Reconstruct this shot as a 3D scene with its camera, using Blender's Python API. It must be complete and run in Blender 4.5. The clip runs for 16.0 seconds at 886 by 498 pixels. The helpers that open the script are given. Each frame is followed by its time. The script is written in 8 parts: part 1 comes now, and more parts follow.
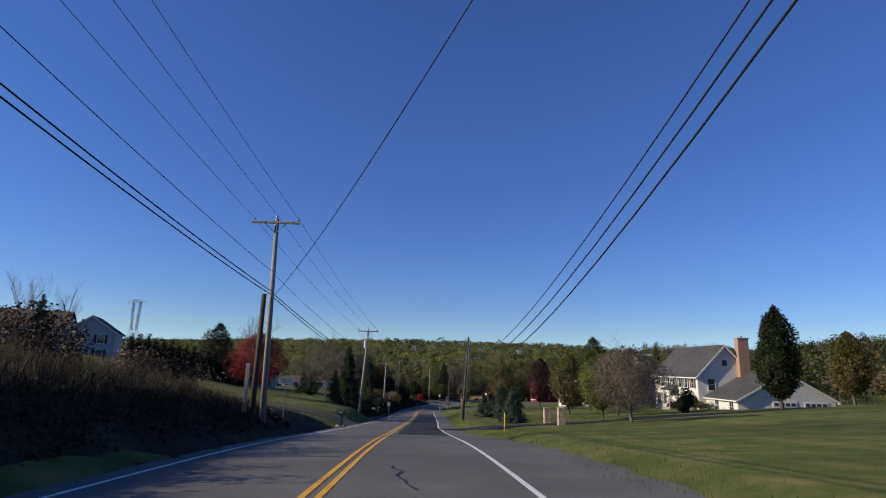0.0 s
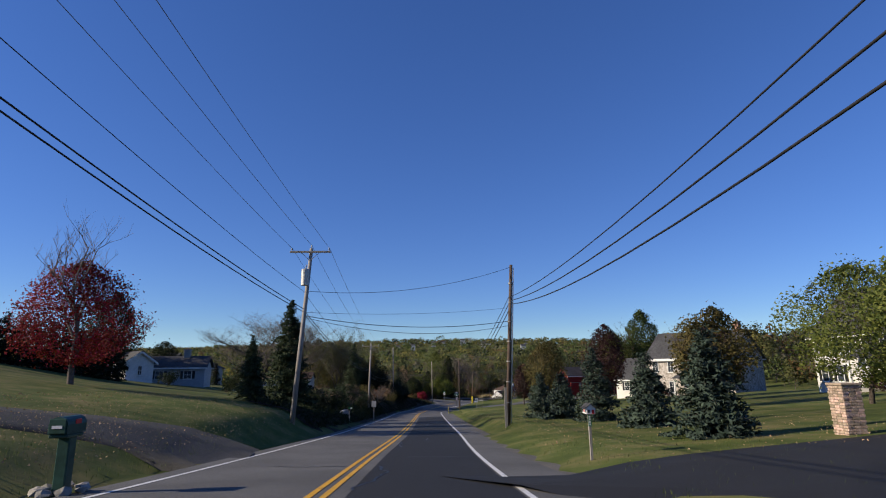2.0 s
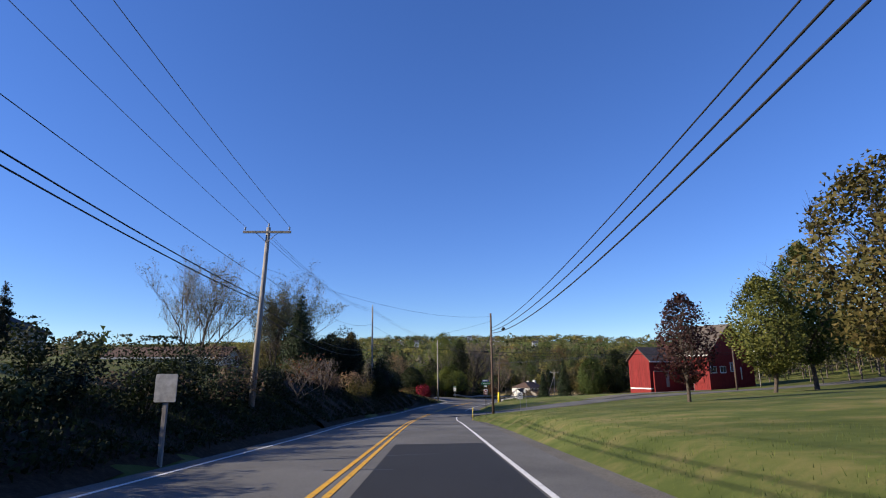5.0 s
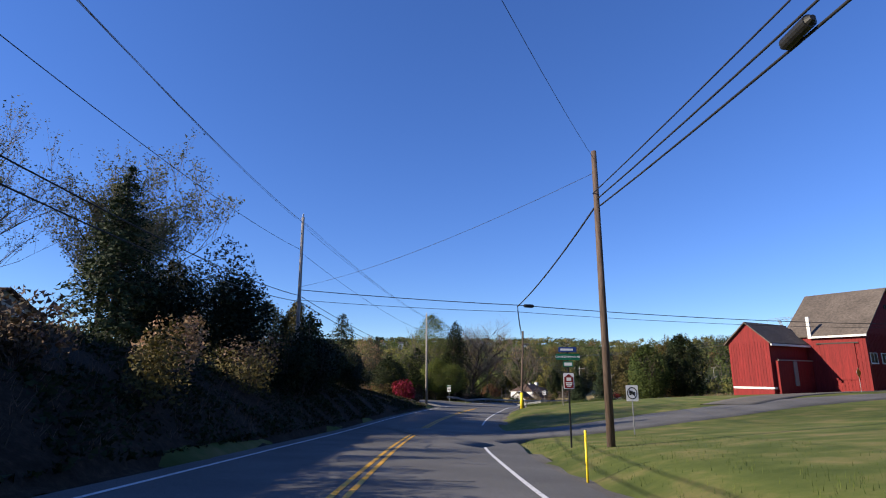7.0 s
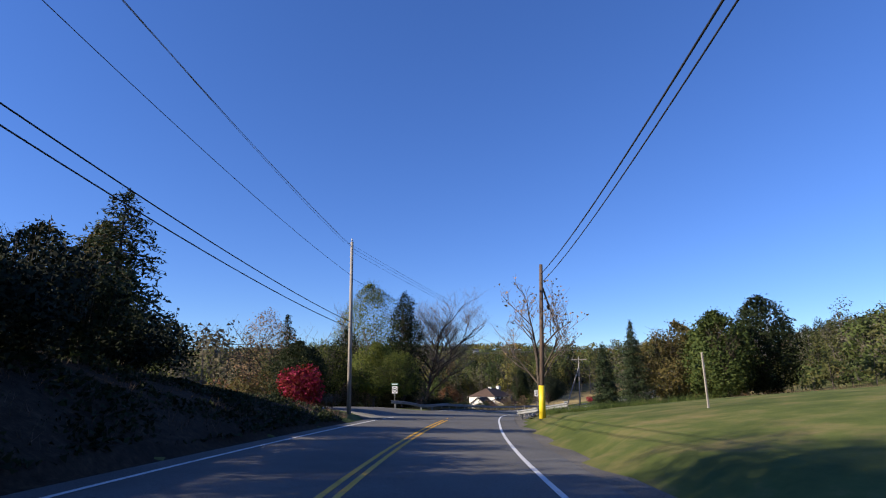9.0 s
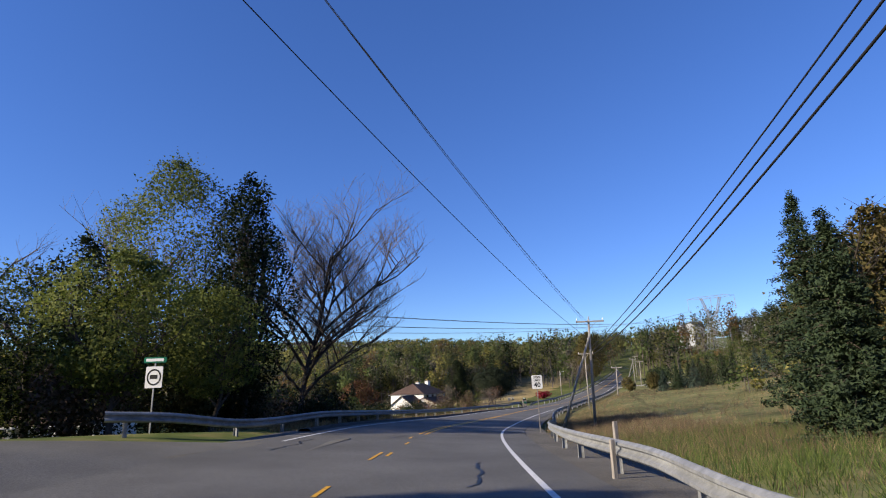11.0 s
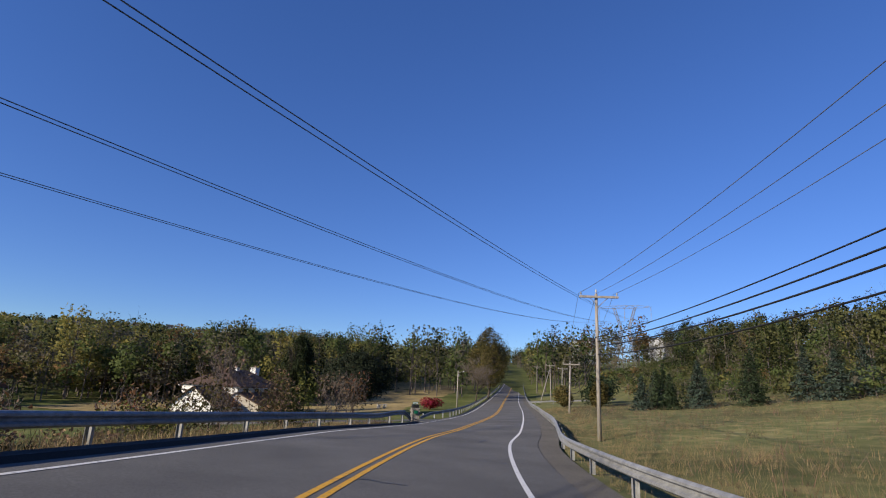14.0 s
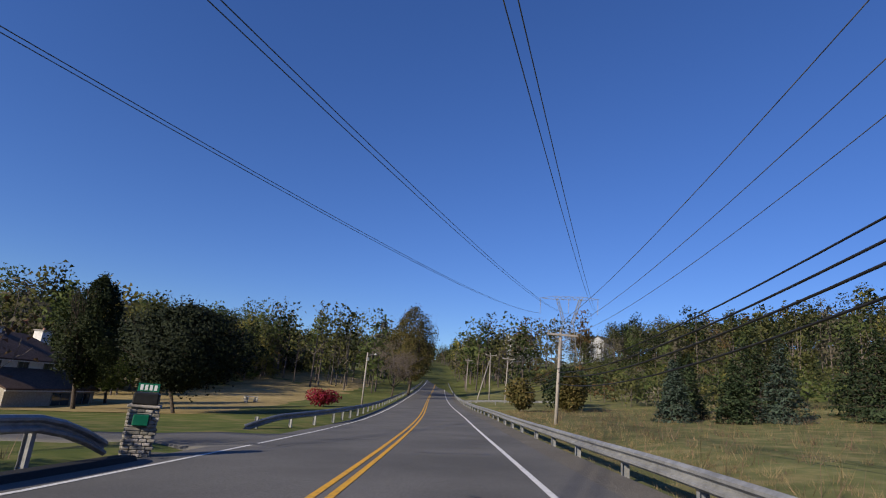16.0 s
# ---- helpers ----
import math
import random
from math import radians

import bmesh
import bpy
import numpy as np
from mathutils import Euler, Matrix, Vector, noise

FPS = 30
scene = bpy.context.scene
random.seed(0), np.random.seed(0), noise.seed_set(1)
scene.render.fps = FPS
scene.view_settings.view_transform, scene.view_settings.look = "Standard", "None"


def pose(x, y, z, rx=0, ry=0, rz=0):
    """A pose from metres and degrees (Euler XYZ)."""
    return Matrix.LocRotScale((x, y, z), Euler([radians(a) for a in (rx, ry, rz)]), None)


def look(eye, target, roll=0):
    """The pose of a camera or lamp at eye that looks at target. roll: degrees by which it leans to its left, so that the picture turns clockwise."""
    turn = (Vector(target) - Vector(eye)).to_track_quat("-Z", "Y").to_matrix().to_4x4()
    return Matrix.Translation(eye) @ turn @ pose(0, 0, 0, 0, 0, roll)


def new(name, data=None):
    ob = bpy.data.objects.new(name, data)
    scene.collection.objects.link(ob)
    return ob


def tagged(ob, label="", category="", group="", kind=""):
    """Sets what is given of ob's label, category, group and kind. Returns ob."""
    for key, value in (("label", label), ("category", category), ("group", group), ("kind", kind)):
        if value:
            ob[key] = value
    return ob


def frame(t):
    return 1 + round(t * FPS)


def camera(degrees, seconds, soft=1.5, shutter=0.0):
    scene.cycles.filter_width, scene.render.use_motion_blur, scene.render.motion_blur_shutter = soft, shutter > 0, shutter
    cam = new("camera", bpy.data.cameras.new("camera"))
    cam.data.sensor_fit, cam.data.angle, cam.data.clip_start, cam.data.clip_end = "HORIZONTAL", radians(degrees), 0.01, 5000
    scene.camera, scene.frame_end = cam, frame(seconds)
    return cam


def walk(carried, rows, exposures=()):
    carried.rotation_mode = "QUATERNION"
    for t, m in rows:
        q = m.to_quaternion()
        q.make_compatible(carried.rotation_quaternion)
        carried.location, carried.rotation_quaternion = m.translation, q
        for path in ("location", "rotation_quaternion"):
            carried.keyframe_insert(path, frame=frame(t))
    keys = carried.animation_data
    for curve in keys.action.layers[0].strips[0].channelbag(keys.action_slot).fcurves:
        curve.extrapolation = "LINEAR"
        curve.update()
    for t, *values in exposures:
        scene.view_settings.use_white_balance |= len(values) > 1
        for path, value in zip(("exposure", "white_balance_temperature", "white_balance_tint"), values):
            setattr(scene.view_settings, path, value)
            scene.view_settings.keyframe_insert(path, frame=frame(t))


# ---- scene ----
cam = camera(78.2, 16.0, soft=1.1)
PATH = [
    (0.0, pose(-0.000, -0.000, -0.000, 102.257, -1.483, -2.063)),
    (0.5, pose(-0.025, 9.363, -0.575, 101.837, -1.206, -1.894)),
    (1.0, pose(0.017, 18.809, -1.252, 101.667, -0.420, -1.720)),
    (1.5, pose(-0.035, 28.139, -2.098, 102.117, 0.767, -1.848)),
    (2.0, pose(-0.145, 36.966, -2.913, 102.389, 0.609, -2.060)),
    (2.5, pose(-0.082, 46.001, -3.698, 102.692, -0.024, -1.903)),
    (3.0, pose(-0.090, 54.707, -4.307, 102.795, 0.364, -2.071)),
    (3.5, pose(0.197, 63.462, -4.783, 102.588, 0.501, -1.975)),
    (4.0, pose(0.431, 72.636, -5.394, 102.514, 0.695, -1.731)),
    (4.2, pose(0.520, 76.333, -5.645, 102.478, 0.891, -1.725)),
    (6.3, pose(0.461, 117.785, -8.051, 103.096, -1.214, -1.821)),
    (6.5, pose(0.498, 121.542, -8.252, 103.250, -1.204, -2.109)),
    (7.0, pose(0.664, 130.894, -8.760, 103.009, -0.219, -3.182)),
    (7.5, pose(1.052, 139.693, -9.425, 103.017, 1.676, -4.209)),
    (8.0, pose(1.284, 148.296, -10.006, 103.680, 1.959, -5.686)),
    (8.5, pose(2.086, 157.216, -10.375, 103.615, 1.327, -7.007)),
    (8.7, pose(2.457, 160.812, -10.499, 103.889, 0.976, -7.596)),
    (10.8, pose(10.357, 201.858, -11.515, 103.300, 2.083, -15.608)),
    (11.0, pose(11.315, 205.524, -11.664, 103.603, 1.933, -16.387)),
    (11.5, pose(14.176, 214.798, -12.014, 103.470, 1.143, -18.506)),
    (12.0, pose(17.426, 223.625, -12.346, 104.006, 0.658, -20.639)),
    (12.5, pose(20.849, 231.951, -12.795, 103.860, 1.106, -23.358)),
    (13.0, pose(24.241, 239.197, -13.263, 103.819, -0.371, -25.513)),
    (13.5, pose(27.612, 246.619, -13.687, 104.162, -2.085, -27.408)),
    (14.0, pose(31.240, 253.774, -14.006, 104.645, -2.638, -29.629)),
    (14.5, pose(35.220, 260.878, -14.310, 104.642, -2.418, -32.292)),
    (15.0, pose(39.530, 267.615, -14.492, 104.775, -2.524, -34.532)),
    (15.5, pose(44.012, 273.303, -14.525, 104.966, -3.075, -36.165)),
    (16.0, pose(49.066, 279.771, -14.589, 104.951, -4.813, -37.709)),
]
# the camera opens up a little in the shaded cutting
walk(cam, PATH, [(0.0, 0.38), (2.0, 0.47), (4.0, 0.82), (8.5, 0.98), (11.0, 0.92), (12.0, 0.9), (13.0, 0.76), (14.0, 0.58), (15.0, 0.44), (16.0, 0.42)])

# ---- world and sun ----
SUN_AZ, SUN_EL = radians(261), radians(24.5)   # azimuth clockwise from +y
world = bpy.data.worlds.new("world")
scene.world = world
world.use_nodes = True
wn, wl = world.node_tree.nodes, world.node_tree.links
wn.clear()
sky = wn.new("ShaderNodeTexSky")
sky.sky_type, sky.sun_disc = "NISHITA", False
sky.sun_elevation, sky.sun_rotation = SUN_EL, SUN_AZ
sky.altitude, sky.air_density, sky.dust_density, sky.ozone_density = 200, 1.0, 0.0, 3.0
back = wn.new("ShaderNodeBackground")
back.inputs["Strength"].default_value = 0.118
wout = wn.new("ShaderNodeOutputWorld")
soften = wn.new("ShaderNodeGamma")
soften.inputs["Gamma"].default_value = 0.85
wl.new(sky.outputs[0], soften.inputs["Color"])
# clear autumn air: deeper blue, down to the horizon
split, join = wn.new("ShaderNodeSeparateColor"), wn.new("ShaderNodeCombineColor")
split.mode = join.mode = "HSV"
wl.new(soften.outputs[0], split.inputs[0])
deep, full, hue = [wn.new("ShaderNodeMath") for _ in range(3)]
deep.operation, full.operation, hue.operation = "POWER", "MULTIPLY", "MULTIPLY_ADD"
deep.inputs[1].default_value = 0.41
full.inputs[1].default_value = 1.05
full.use_clamp = True
hue.inputs[1].default_value, hue.inputs[2].default_value = 0.155, 0.493
wl.new(split.outputs[1], deep.inputs[0])
wl.new(deep.outputs[0], full.inputs[0])
wl.new(full.outputs[0], hue.inputs[0])
wl.new(hue.outputs[0], join.inputs[0])
wl.new(full.outputs[0], join.inputs[1])
wl.new(split.outputs[2], join.inputs[2])
wl.new(join.outputs[0], back.inputs[0])
wl.new(back.outputs[0], wout.inputs[0])
sun_data = bpy.data.lights.new("sun", "SUN")
sun_data.energy, sun_data.angle, sun_data.color = 5.0, radians(0.5), (1.0, 0.87, 0.68)
sun = new("sun", sun_data)
to_sun = Vector((math.sin(SUN_AZ) * math.cos(SUN_EL), math.cos(SUN_AZ) * math.cos(SUN_EL), math.sin(SUN_EL)))
sun.matrix_world = look((0, 0, 60), Vector((0, 0, 60)) - to_sun)

# ---- materials ----
def mat(name, stops, scale=1.0, rough=0.8, metal=0.0, bump=0.0, bump_scale=None, detail=6.0, vary=0.0, spec=0.3,
        island=0.0, coarse=None, stretch=None, trans=0.0):
    """Noise over a colour ramp, a second coarse noise over it, bump, and a spread per object (vary) or per island."""
    m = bpy.data.materials.new(name)
    m.use_nodes = True
    n, l = m.node_tree.nodes, m.node_tree.links
    b = n["Principled BSDF"]
    geo = n.new("ShaderNodeNewGeometry")
    src = geo.outputs["Position"]
    if stretch:
        mp = n.new("ShaderNodeMapping")
        mp.inputs["Scale"].default_value = stretch
        tc = n.new("ShaderNodeTexCoord")
        l.new(tc.outputs["Object"], mp.inputs["Vector"])
        src = mp.outputs["Vector"]
    no = n.new("ShaderNodeTexNoise")
    no.inputs["Scale"].default_value, no.inputs["Detail"].default_value = scale, detail
    no.inputs["Roughness"].default_value = 0.65
    l.new(src, no.inputs["Vector"])
    ramp = n.new("ShaderNodeValToRGB")
    els = ramp.color_ramp.elements
    while len(els) < len(stops):
        els.new(0.5)
    for e, (p, c) in zip(els, stops):
        e.position, e.color = p, (*c, 1)
    l.new(no.outputs["Fac"], ramp.inputs["Fac"])
    out = ramp.outputs["Color"]
    if coarse:
        c_scale, c_amount = coarse
        n2 = n.new("ShaderNodeTexNoise")
        n2.inputs["Scale"].default_value, n2.inputs["Detail"].default_value = c_scale, 3
        l.new(src, n2.inputs["Vector"])
        mr = n.new("ShaderNodeMapRange")
        mr.inputs["From Min"].default_value, mr.inputs["From Max"].default_value = 0.3, 0.7
        mr.inputs["To Min"].default_value, mr.inputs["To Max"].default_value = 1 - c_amount, 1 + c_amount
        l.new(n2.outputs["Fac"], mr.inputs["Value"])
        hv = n.new("ShaderNodeHueSaturation")
        l.new(out, hv.inputs["Color"])
        l.new(mr.outputs[0], hv.inputs["Value"])
        out = hv.outputs["Color"]
    for amount, kind in ((vary, "ob"), (island, "isl")):
        if amount:
            rnd = n.new("ShaderNodeObjectInfo").outputs["Random"] if kind == "ob" else geo.outputs["Random Per Island"]
            mr = n.new("ShaderNodeMapRange")
            mr.inputs["To Min"].default_value, mr.inputs["To Max"].default_value = 1 - amount, 1 + amount
            l.new(rnd, mr.inputs["Value"])
            hv = n.new("ShaderNodeHueSaturation")
            l.new(out, hv.inputs["Color"])
            l.new(mr.outputs[0], hv.inputs["Value"])
            mh = n.new("ShaderNodeMapRange")
            mh.inputs["To Min"].default_value, mh.inputs["To Max"].default_value = 0.5 + amount * 0.06, 0.5 - amount * 0.06
            l.new(rnd, mh.inputs["Value"])
            l.new(mh.outputs[0], hv.inputs["Hue"])
            out = hv.outputs["Color"]
    l.new(out, b.inputs["Base Color"])
    b.inputs["Roughness"].default_value, b.inputs["Metallic"].default_value = rough, metal
    b.inputs["Specular IOR Level"].default_value = spec
    if trans:
        tr = n.new("ShaderNodeBsdfTranslucent")
        l.new(out, tr.inputs["Color"])
        mx = n.new("ShaderNodeMixShader")
        mx.inputs[0].default_value = trans
        l.new(b.outputs[0], mx.inputs[1])
        l.new(tr.outputs[0], mx.inputs[2])
        l.new(mx.outputs[0], n["Material Output"].inputs["Surface"])
    if bump:
        nb = n.new("ShaderNodeTexNoise")
        nb.inputs["Scale"].default_value, nb.inputs["Detail"].default_value = bump_scale or scale * 4, 5
        l.new(src, nb.inputs["Vector"])
        bp = n.new("ShaderNodeBump")
        bp.inputs["Strength"].default_value, bp.inputs["Distance"].default_value = bump, 0.02
        l.new(nb.outputs["Fac"], bp.inputs["Height"])
        l.new(bp.outputs[0], b.inputs["Normal"])
    return m


def two(a, b, lo=0.35, hi=0.65):
    return [(lo, a), (hi, b)]


M_ASPHALT = mat("asphalt", two((0.068, 0.0666, 0.0646), (0.122, 0.119, 0.114)), scale=28, rough=0.85, bump=0.4, bump_scale=90, coarse=(0.35, 0.22))
M_NEWASPHALT = mat("fresh_asphalt", two((0.00816, 0.00816, 0.00884), (0.0204, 0.0204, 0.0211)), scale=40, rough=0.8, bump=0.3, bump_scale=90, coarse=(0.4, 0.15))
M_TAR = mat("crack_sealant", two((0.00544, 0.00544, 0.00612), (0.0136, 0.0136, 0.0136)), scale=20, rough=0.5)
M_YELLOW = mat("yellow_paint", [(0.3, (0.136, 0.102, 0.0544)), (0.45, (0.541, 0.287, 0.0123)), (0.7, (0.64, 0.353, 0.0164))], scale=9, rough=0.6, detail=10)
M_WHITELINE = mat("white_paint_line", [(0.3, (0.204, 0.204, 0.204)), (0.45, (0.574, 0.574, 0.566)), (0.7, (0.656, 0.656, 0.648))], scale=9, rough=0.6, detail=10)
M_GRAVEL = mat("gravel", two((0.0612, 0.0564, 0.0496), (0.163, 0.15, 0.129)), scale=30, rough=0.95, bump=0.8, bump_scale=60, coarse=(0.5, 0.2))
M_GRASS = mat("grass_ground", [(0.28, (0.0408, 0.0578, 0.0136)), (0.48, (0.072, 0.09, 0.023)), (0.68, (0.155, 0.132, 0.054))], scale=0.55, detail=12, rough=0.95, bump=0.35, bump_scale=30, coarse=(0.06, 0.3), spec=0.1)
M_BARK = mat("bark", two((0.0306, 0.0231, 0.0177), (0.0884, 0.0714, 0.0578)), scale=9, rough=0.95, bump=0.8, coarse=(1.2, 0.2))
M_TWIG = mat("grey_twig", two((0.085, 0.07, 0.062), (0.17, 0.142, 0.13)), scale=6, rough=0.95)
M_POLE = mat("creosoted_pole_wood", two((0.045, 0.031, 0.0235), (0.108, 0.08, 0.063)), scale=3, stretch=(6, 6, 0.5), rough=0.9, bump=0.5, vary=0.15)
M_POLEGREY = mat("weathered_grey_pole_wood", two((0.17, 0.155, 0.142), (0.32, 0.295, 0.27)), scale=3, stretch=(6, 6, 0.5), rough=0.9, bump=0.5, vary=0.15)
M_STEEL = mat("galvanised_steel", two((0.17, 0.175, 0.18), (0.28, 0.287, 0.294)), scale=5, rough=0.55, metal=0.25, coarse=(0.8, 0.15), bump=0.1)
M_RUSTEDGE = mat("weathered_steel", two((0.136, 0.116, 0.102), (0.306, 0.299, 0.292)), scale=7, rough=0.6, metal=0.4)
M_WIRE = mat("black_cable_sheath", two((0.008, 0.008, 0.009), (0.02, 0.02, 0.022)), scale=3, rough=0.6)
M_CONDUCTOR = mat("aluminium_conductor", two((0.0816, 0.0816, 0.085), (0.17, 0.17, 0.177)), scale=3, rough=0.5, metal=0.5)
M_CERAMIC = mat("grey_porcelain", two((0.238, 0.231, 0.224), (0.34, 0.34, 0.333)), scale=5, rough=0.25)
M_WHITEPAINT = mat("white_painted_wood", two((0.541, 0.541, 0.525), (0.656, 0.656, 0.64)), scale=4, rough=0.55, coarse=(0.6, 0.08))
M_SIDING_W = mat("cream_vinyl_siding", two((0.508, 0.492, 0.451), (0.607, 0.59, 0.549)), scale=3, stretch=(0.4, 0.4, 9), rough=0.5, bump=0.6, bump_scale=8)
M_SIDING_G = mat("pale_grey_siding", two((0.245, 0.258, 0.279), (0.385, 0.402, 0.426)), scale=3, stretch=(0.4, 0.4, 9), rough=0.5, bump=0.6, bump_scale=8)
M_STUCCO = mat("tan_stucco", two((0.272, 0.245, 0.204), (0.426, 0.394, 0.336)), scale=8, rough=0.9, bump=0.4)
M_STONEWALL = mat("pale_fieldstone", [(0.3, (0.17, 0.15, 0.129)), (0.5, (0.326, 0.292, 0.258)), (0.7, (0.525, 0.492, 0.451))], scale=3.2, detail=3, rough=0.9, bump=0.9, bump_scale=4)
M_STONE = mat("fieldstone_block", two((0.163, 0.15, 0.129), (0.326, 0.306, 0.272)), scale=6, rough=0.9, bump=0.7, vary=0.35)
M_MORTAR = mat("mortar", two((0.218, 0.204, 0.184), (0.306, 0.292, 0.272)), scale=20, rough=0.95, bump=0.5)
M_BRICK = mat("tan_brick", two((0.258, 0.184, 0.136), (0.492, 0.377, 0.295)), scale=12, rough=0.9, bump=0.5, vary=0.4)
M_BRICKRED = mat("chimney_brick", [(0.35, (0.245, 0.136, 0.0952)), (0.6, (0.34, 0.204, 0.15))], scale=5, rough=0.9, bump=0.6)
M_ROOF = mat("charcoal_shingle", two((0.0306, 0.0306, 0.032), (0.068, 0.068, 0.0714)), scale=5, rough=0.9, bump=0.8, bump_scale=7, coarse=(0.5, 0.2))
M_ROOFBROWN = mat("brown_shingle", two((0.0476, 0.0272, 0.0204), (0.102, 0.068, 0.0544)), scale=5, rough=0.9, bump=0.8, bump_scale=7, coarse=(0.5, 0.2))
M_BARNRED = mat("red_barn_boards", two((0.116, 0.0068, 0.00816), (0.197, 0.015, 0.015)), scale=3, stretch=(7, 7, 0.35), rough=0.75, bump=0.6, coarse=(0.5, 0.18))
M_BARNROOF = mat("grey_brown_barn_roof", two((0.0612, 0.051, 0.0442), (0.116, 0.0952, 0.0816)), scale=4, rough=0.85, bump=0.6, coarse=(0.4, 0.2))
M_GLASS = mat("dark_window_glass", two((0.02, 0.025, 0.03), (0.05, 0.06, 0.075)), scale=0.6, rough=0.06, spec=0.8)
M_BLACK = mat("black_paint", two((0.00816, 0.00816, 0.00816), (0.017, 0.017, 0.017)), scale=8, rough=0.5)
M_SIGNWHITE = mat("white_sign_sheet", two((0.59, 0.59, 0.59), (0.672, 0.672, 0.672)), scale=2, rough=0.4)
M_SIGNGREEN = mat("green_sign_sheet", two((0, 0.0884, 0.0476), (0.0068, 0.136, 0.0748)), scale=2, rough=0.4)
M_SIGNBLUE = mat("blue_sign_sheet", two((0.0136, 0.0408, 0.177), (0.0204, 0.0612, 0.245)), scale=2, rough=0.4)
M_SIGNORANGE = mat("orange_sign_sheet", two((0.615, 0.18, 0.0164), (0.697, 0.246, 0.0246)), scale=2, rough=0.45)
M_SIGNBACK = mat("bare_aluminium_sign_back", two((0.306, 0.299, 0.286), (0.508, 0.5, 0.476)), scale=5, rough=0.5, metal=0.3)
M_RED = mat("red_paint", two((0.451, 0.0246, 0.0246), (0.533, 0.041, 0.0328)), scale=2, rough=0.45)
M_STAKE = mat("yellow_plastic_marker", two((0.615, 0.451, 0.0164), (0.697, 0.541, 0.0328)), scale=3, rough=0.45)
M_GREENBOX = mat("green_moulded_plastic", two((0.0102, 0.0408, 0.0306), (0.0204, 0.068, 0.051)), scale=6, rough=0.45)
M_GREYWOOD = mat("grey_weathered_board", two((0.17, 0.15, 0.136), (0.306, 0.286, 0.258)), scale=4, stretch=(6, 6, 0.6), rough=0.9, bump=0.4)


def leaf_mat(name, dark, light, spread=0.45, trans=0.25):
    return mat(name, two(dark, light, 0.3, 0.7), scale=1.3, rough=0.75, island=spread, trans=trans, spec=0.2)


M_SPRUCE = leaf_mat("spruce_needles", (0.014, 0.025, 0.0109), (0.0351, 0.0546, 0.0234), 0.5, 0.1)
M_SPRUCEBLUE = leaf_mat("blue_spruce_needles", (0.0218, 0.0359, 0.0265), (0.0507, 0.0741, 0.0562), 0.45, 0.1)
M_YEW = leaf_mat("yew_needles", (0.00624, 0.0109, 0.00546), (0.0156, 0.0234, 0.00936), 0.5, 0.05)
M_GREENLEAF = leaf_mat("green_leaves", (0.0273, 0.0468, 0.00936), (0.0663, 0.0897, 0.0234))
M_YELLOWGREEN = leaf_mat("yellow_green_leaves", (0.052, 0.066, 0.014), (0.125, 0.128, 0.03))
M_YELLOWLEAF = leaf_mat("thin_yellow_leaves", (0.06, 0.084, 0.016), (0.15, 0.172, 0.042), 0.4, 0.4)
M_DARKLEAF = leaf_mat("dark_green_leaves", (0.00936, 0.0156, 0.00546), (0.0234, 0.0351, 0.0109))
M_REDLEAF = leaf_mat("red_maple_leaves", (0.105, 0.008, 0.009), (0.25, 0.026, 0.02))
M_CRIMSON = leaf_mat("crimson_shrub_leaves", (0.12, 0.008, 0.014), (0.24, 0.018, 0.028))
M_PURPLE = leaf_mat("purple_brown_leaves", (0.0234, 0.0109, 0.0109), (0.0624, 0.0273, 0.0242))
M_RUST = leaf_mat("rust_leaves", (0.066, 0.032, 0.015), (0.15, 0.078, 0.034))
M_OLIVE = leaf_mat("olive_leaves", (0.0468, 0.0429, 0.0125), (0.117, 0.0975, 0.0312))
M_TANLEAF = leaf_mat("sparse_tan_leaves", (0.148, 0.0936, 0.0468), (0.296, 0.211, 0.125))
M_BROWNBRUSH = leaf_mat("dry_brown_brush", (0.0546, 0.039, 0.025), (0.156, 0.113, 0.0741), 0.5, 0.15)
M_STRAW = leaf_mat("straw_grass", (0.125, 0.0936, 0.0429), (0.296, 0.234, 0.125), 0.4, 0.2)
M_BLADE = leaf_mat("green_grass_blades", (0.039, 0.0663, 0.014), (0.0936, 0.125, 0.0312), 0.4, 0.25)
M_LITTER = leaf_mat("fallen_leaves", (0.195, 0.117, 0.0468), (0.429, 0.328, 0.195), 0.4, 0.1)
M_PALELEAF = leaf_mat("pale_grey_green_leaves", (0.07, 0.075, 0.035), (0.16, 0.16, 0.085), 0.4, 0.3)

# brush of the first bank, coloured near black in place of its shade
M_SHADEBRUSH = leaf_mat("brush_darkened_for_shade", (0.014, 0.0109, 0.00702), (0.039, 0.0296, 0.0203), 0.5, 0.05)
M_DRYFIELD = mat("dry_field_grass", [(0.28, (0.058, 0.074, 0.024)), (0.5, (0.112, 0.116, 0.045)), (0.72, (0.225, 0.182, 0.086))], scale=0.8, detail=12, rough=0.95, bump=0.6, bump_scale=14, coarse=(0.09, 0.35), spec=0.1)
# bank earth, its colour lowered to carry the shade on the slope
M_BANKSHADE = mat("bank_earth_darkened_for_shade", [(0.3, (0.015, 0.0109, 0.00748)), (0.55, (0.034, 0.0245, 0.0163)), (0.75, (0.068, 0.049, 0.0306))], scale=5, detail=10, rough=0.95, bump=0.8, bump_scale=18, coarse=(0.4, 0.3), spec=0.1)
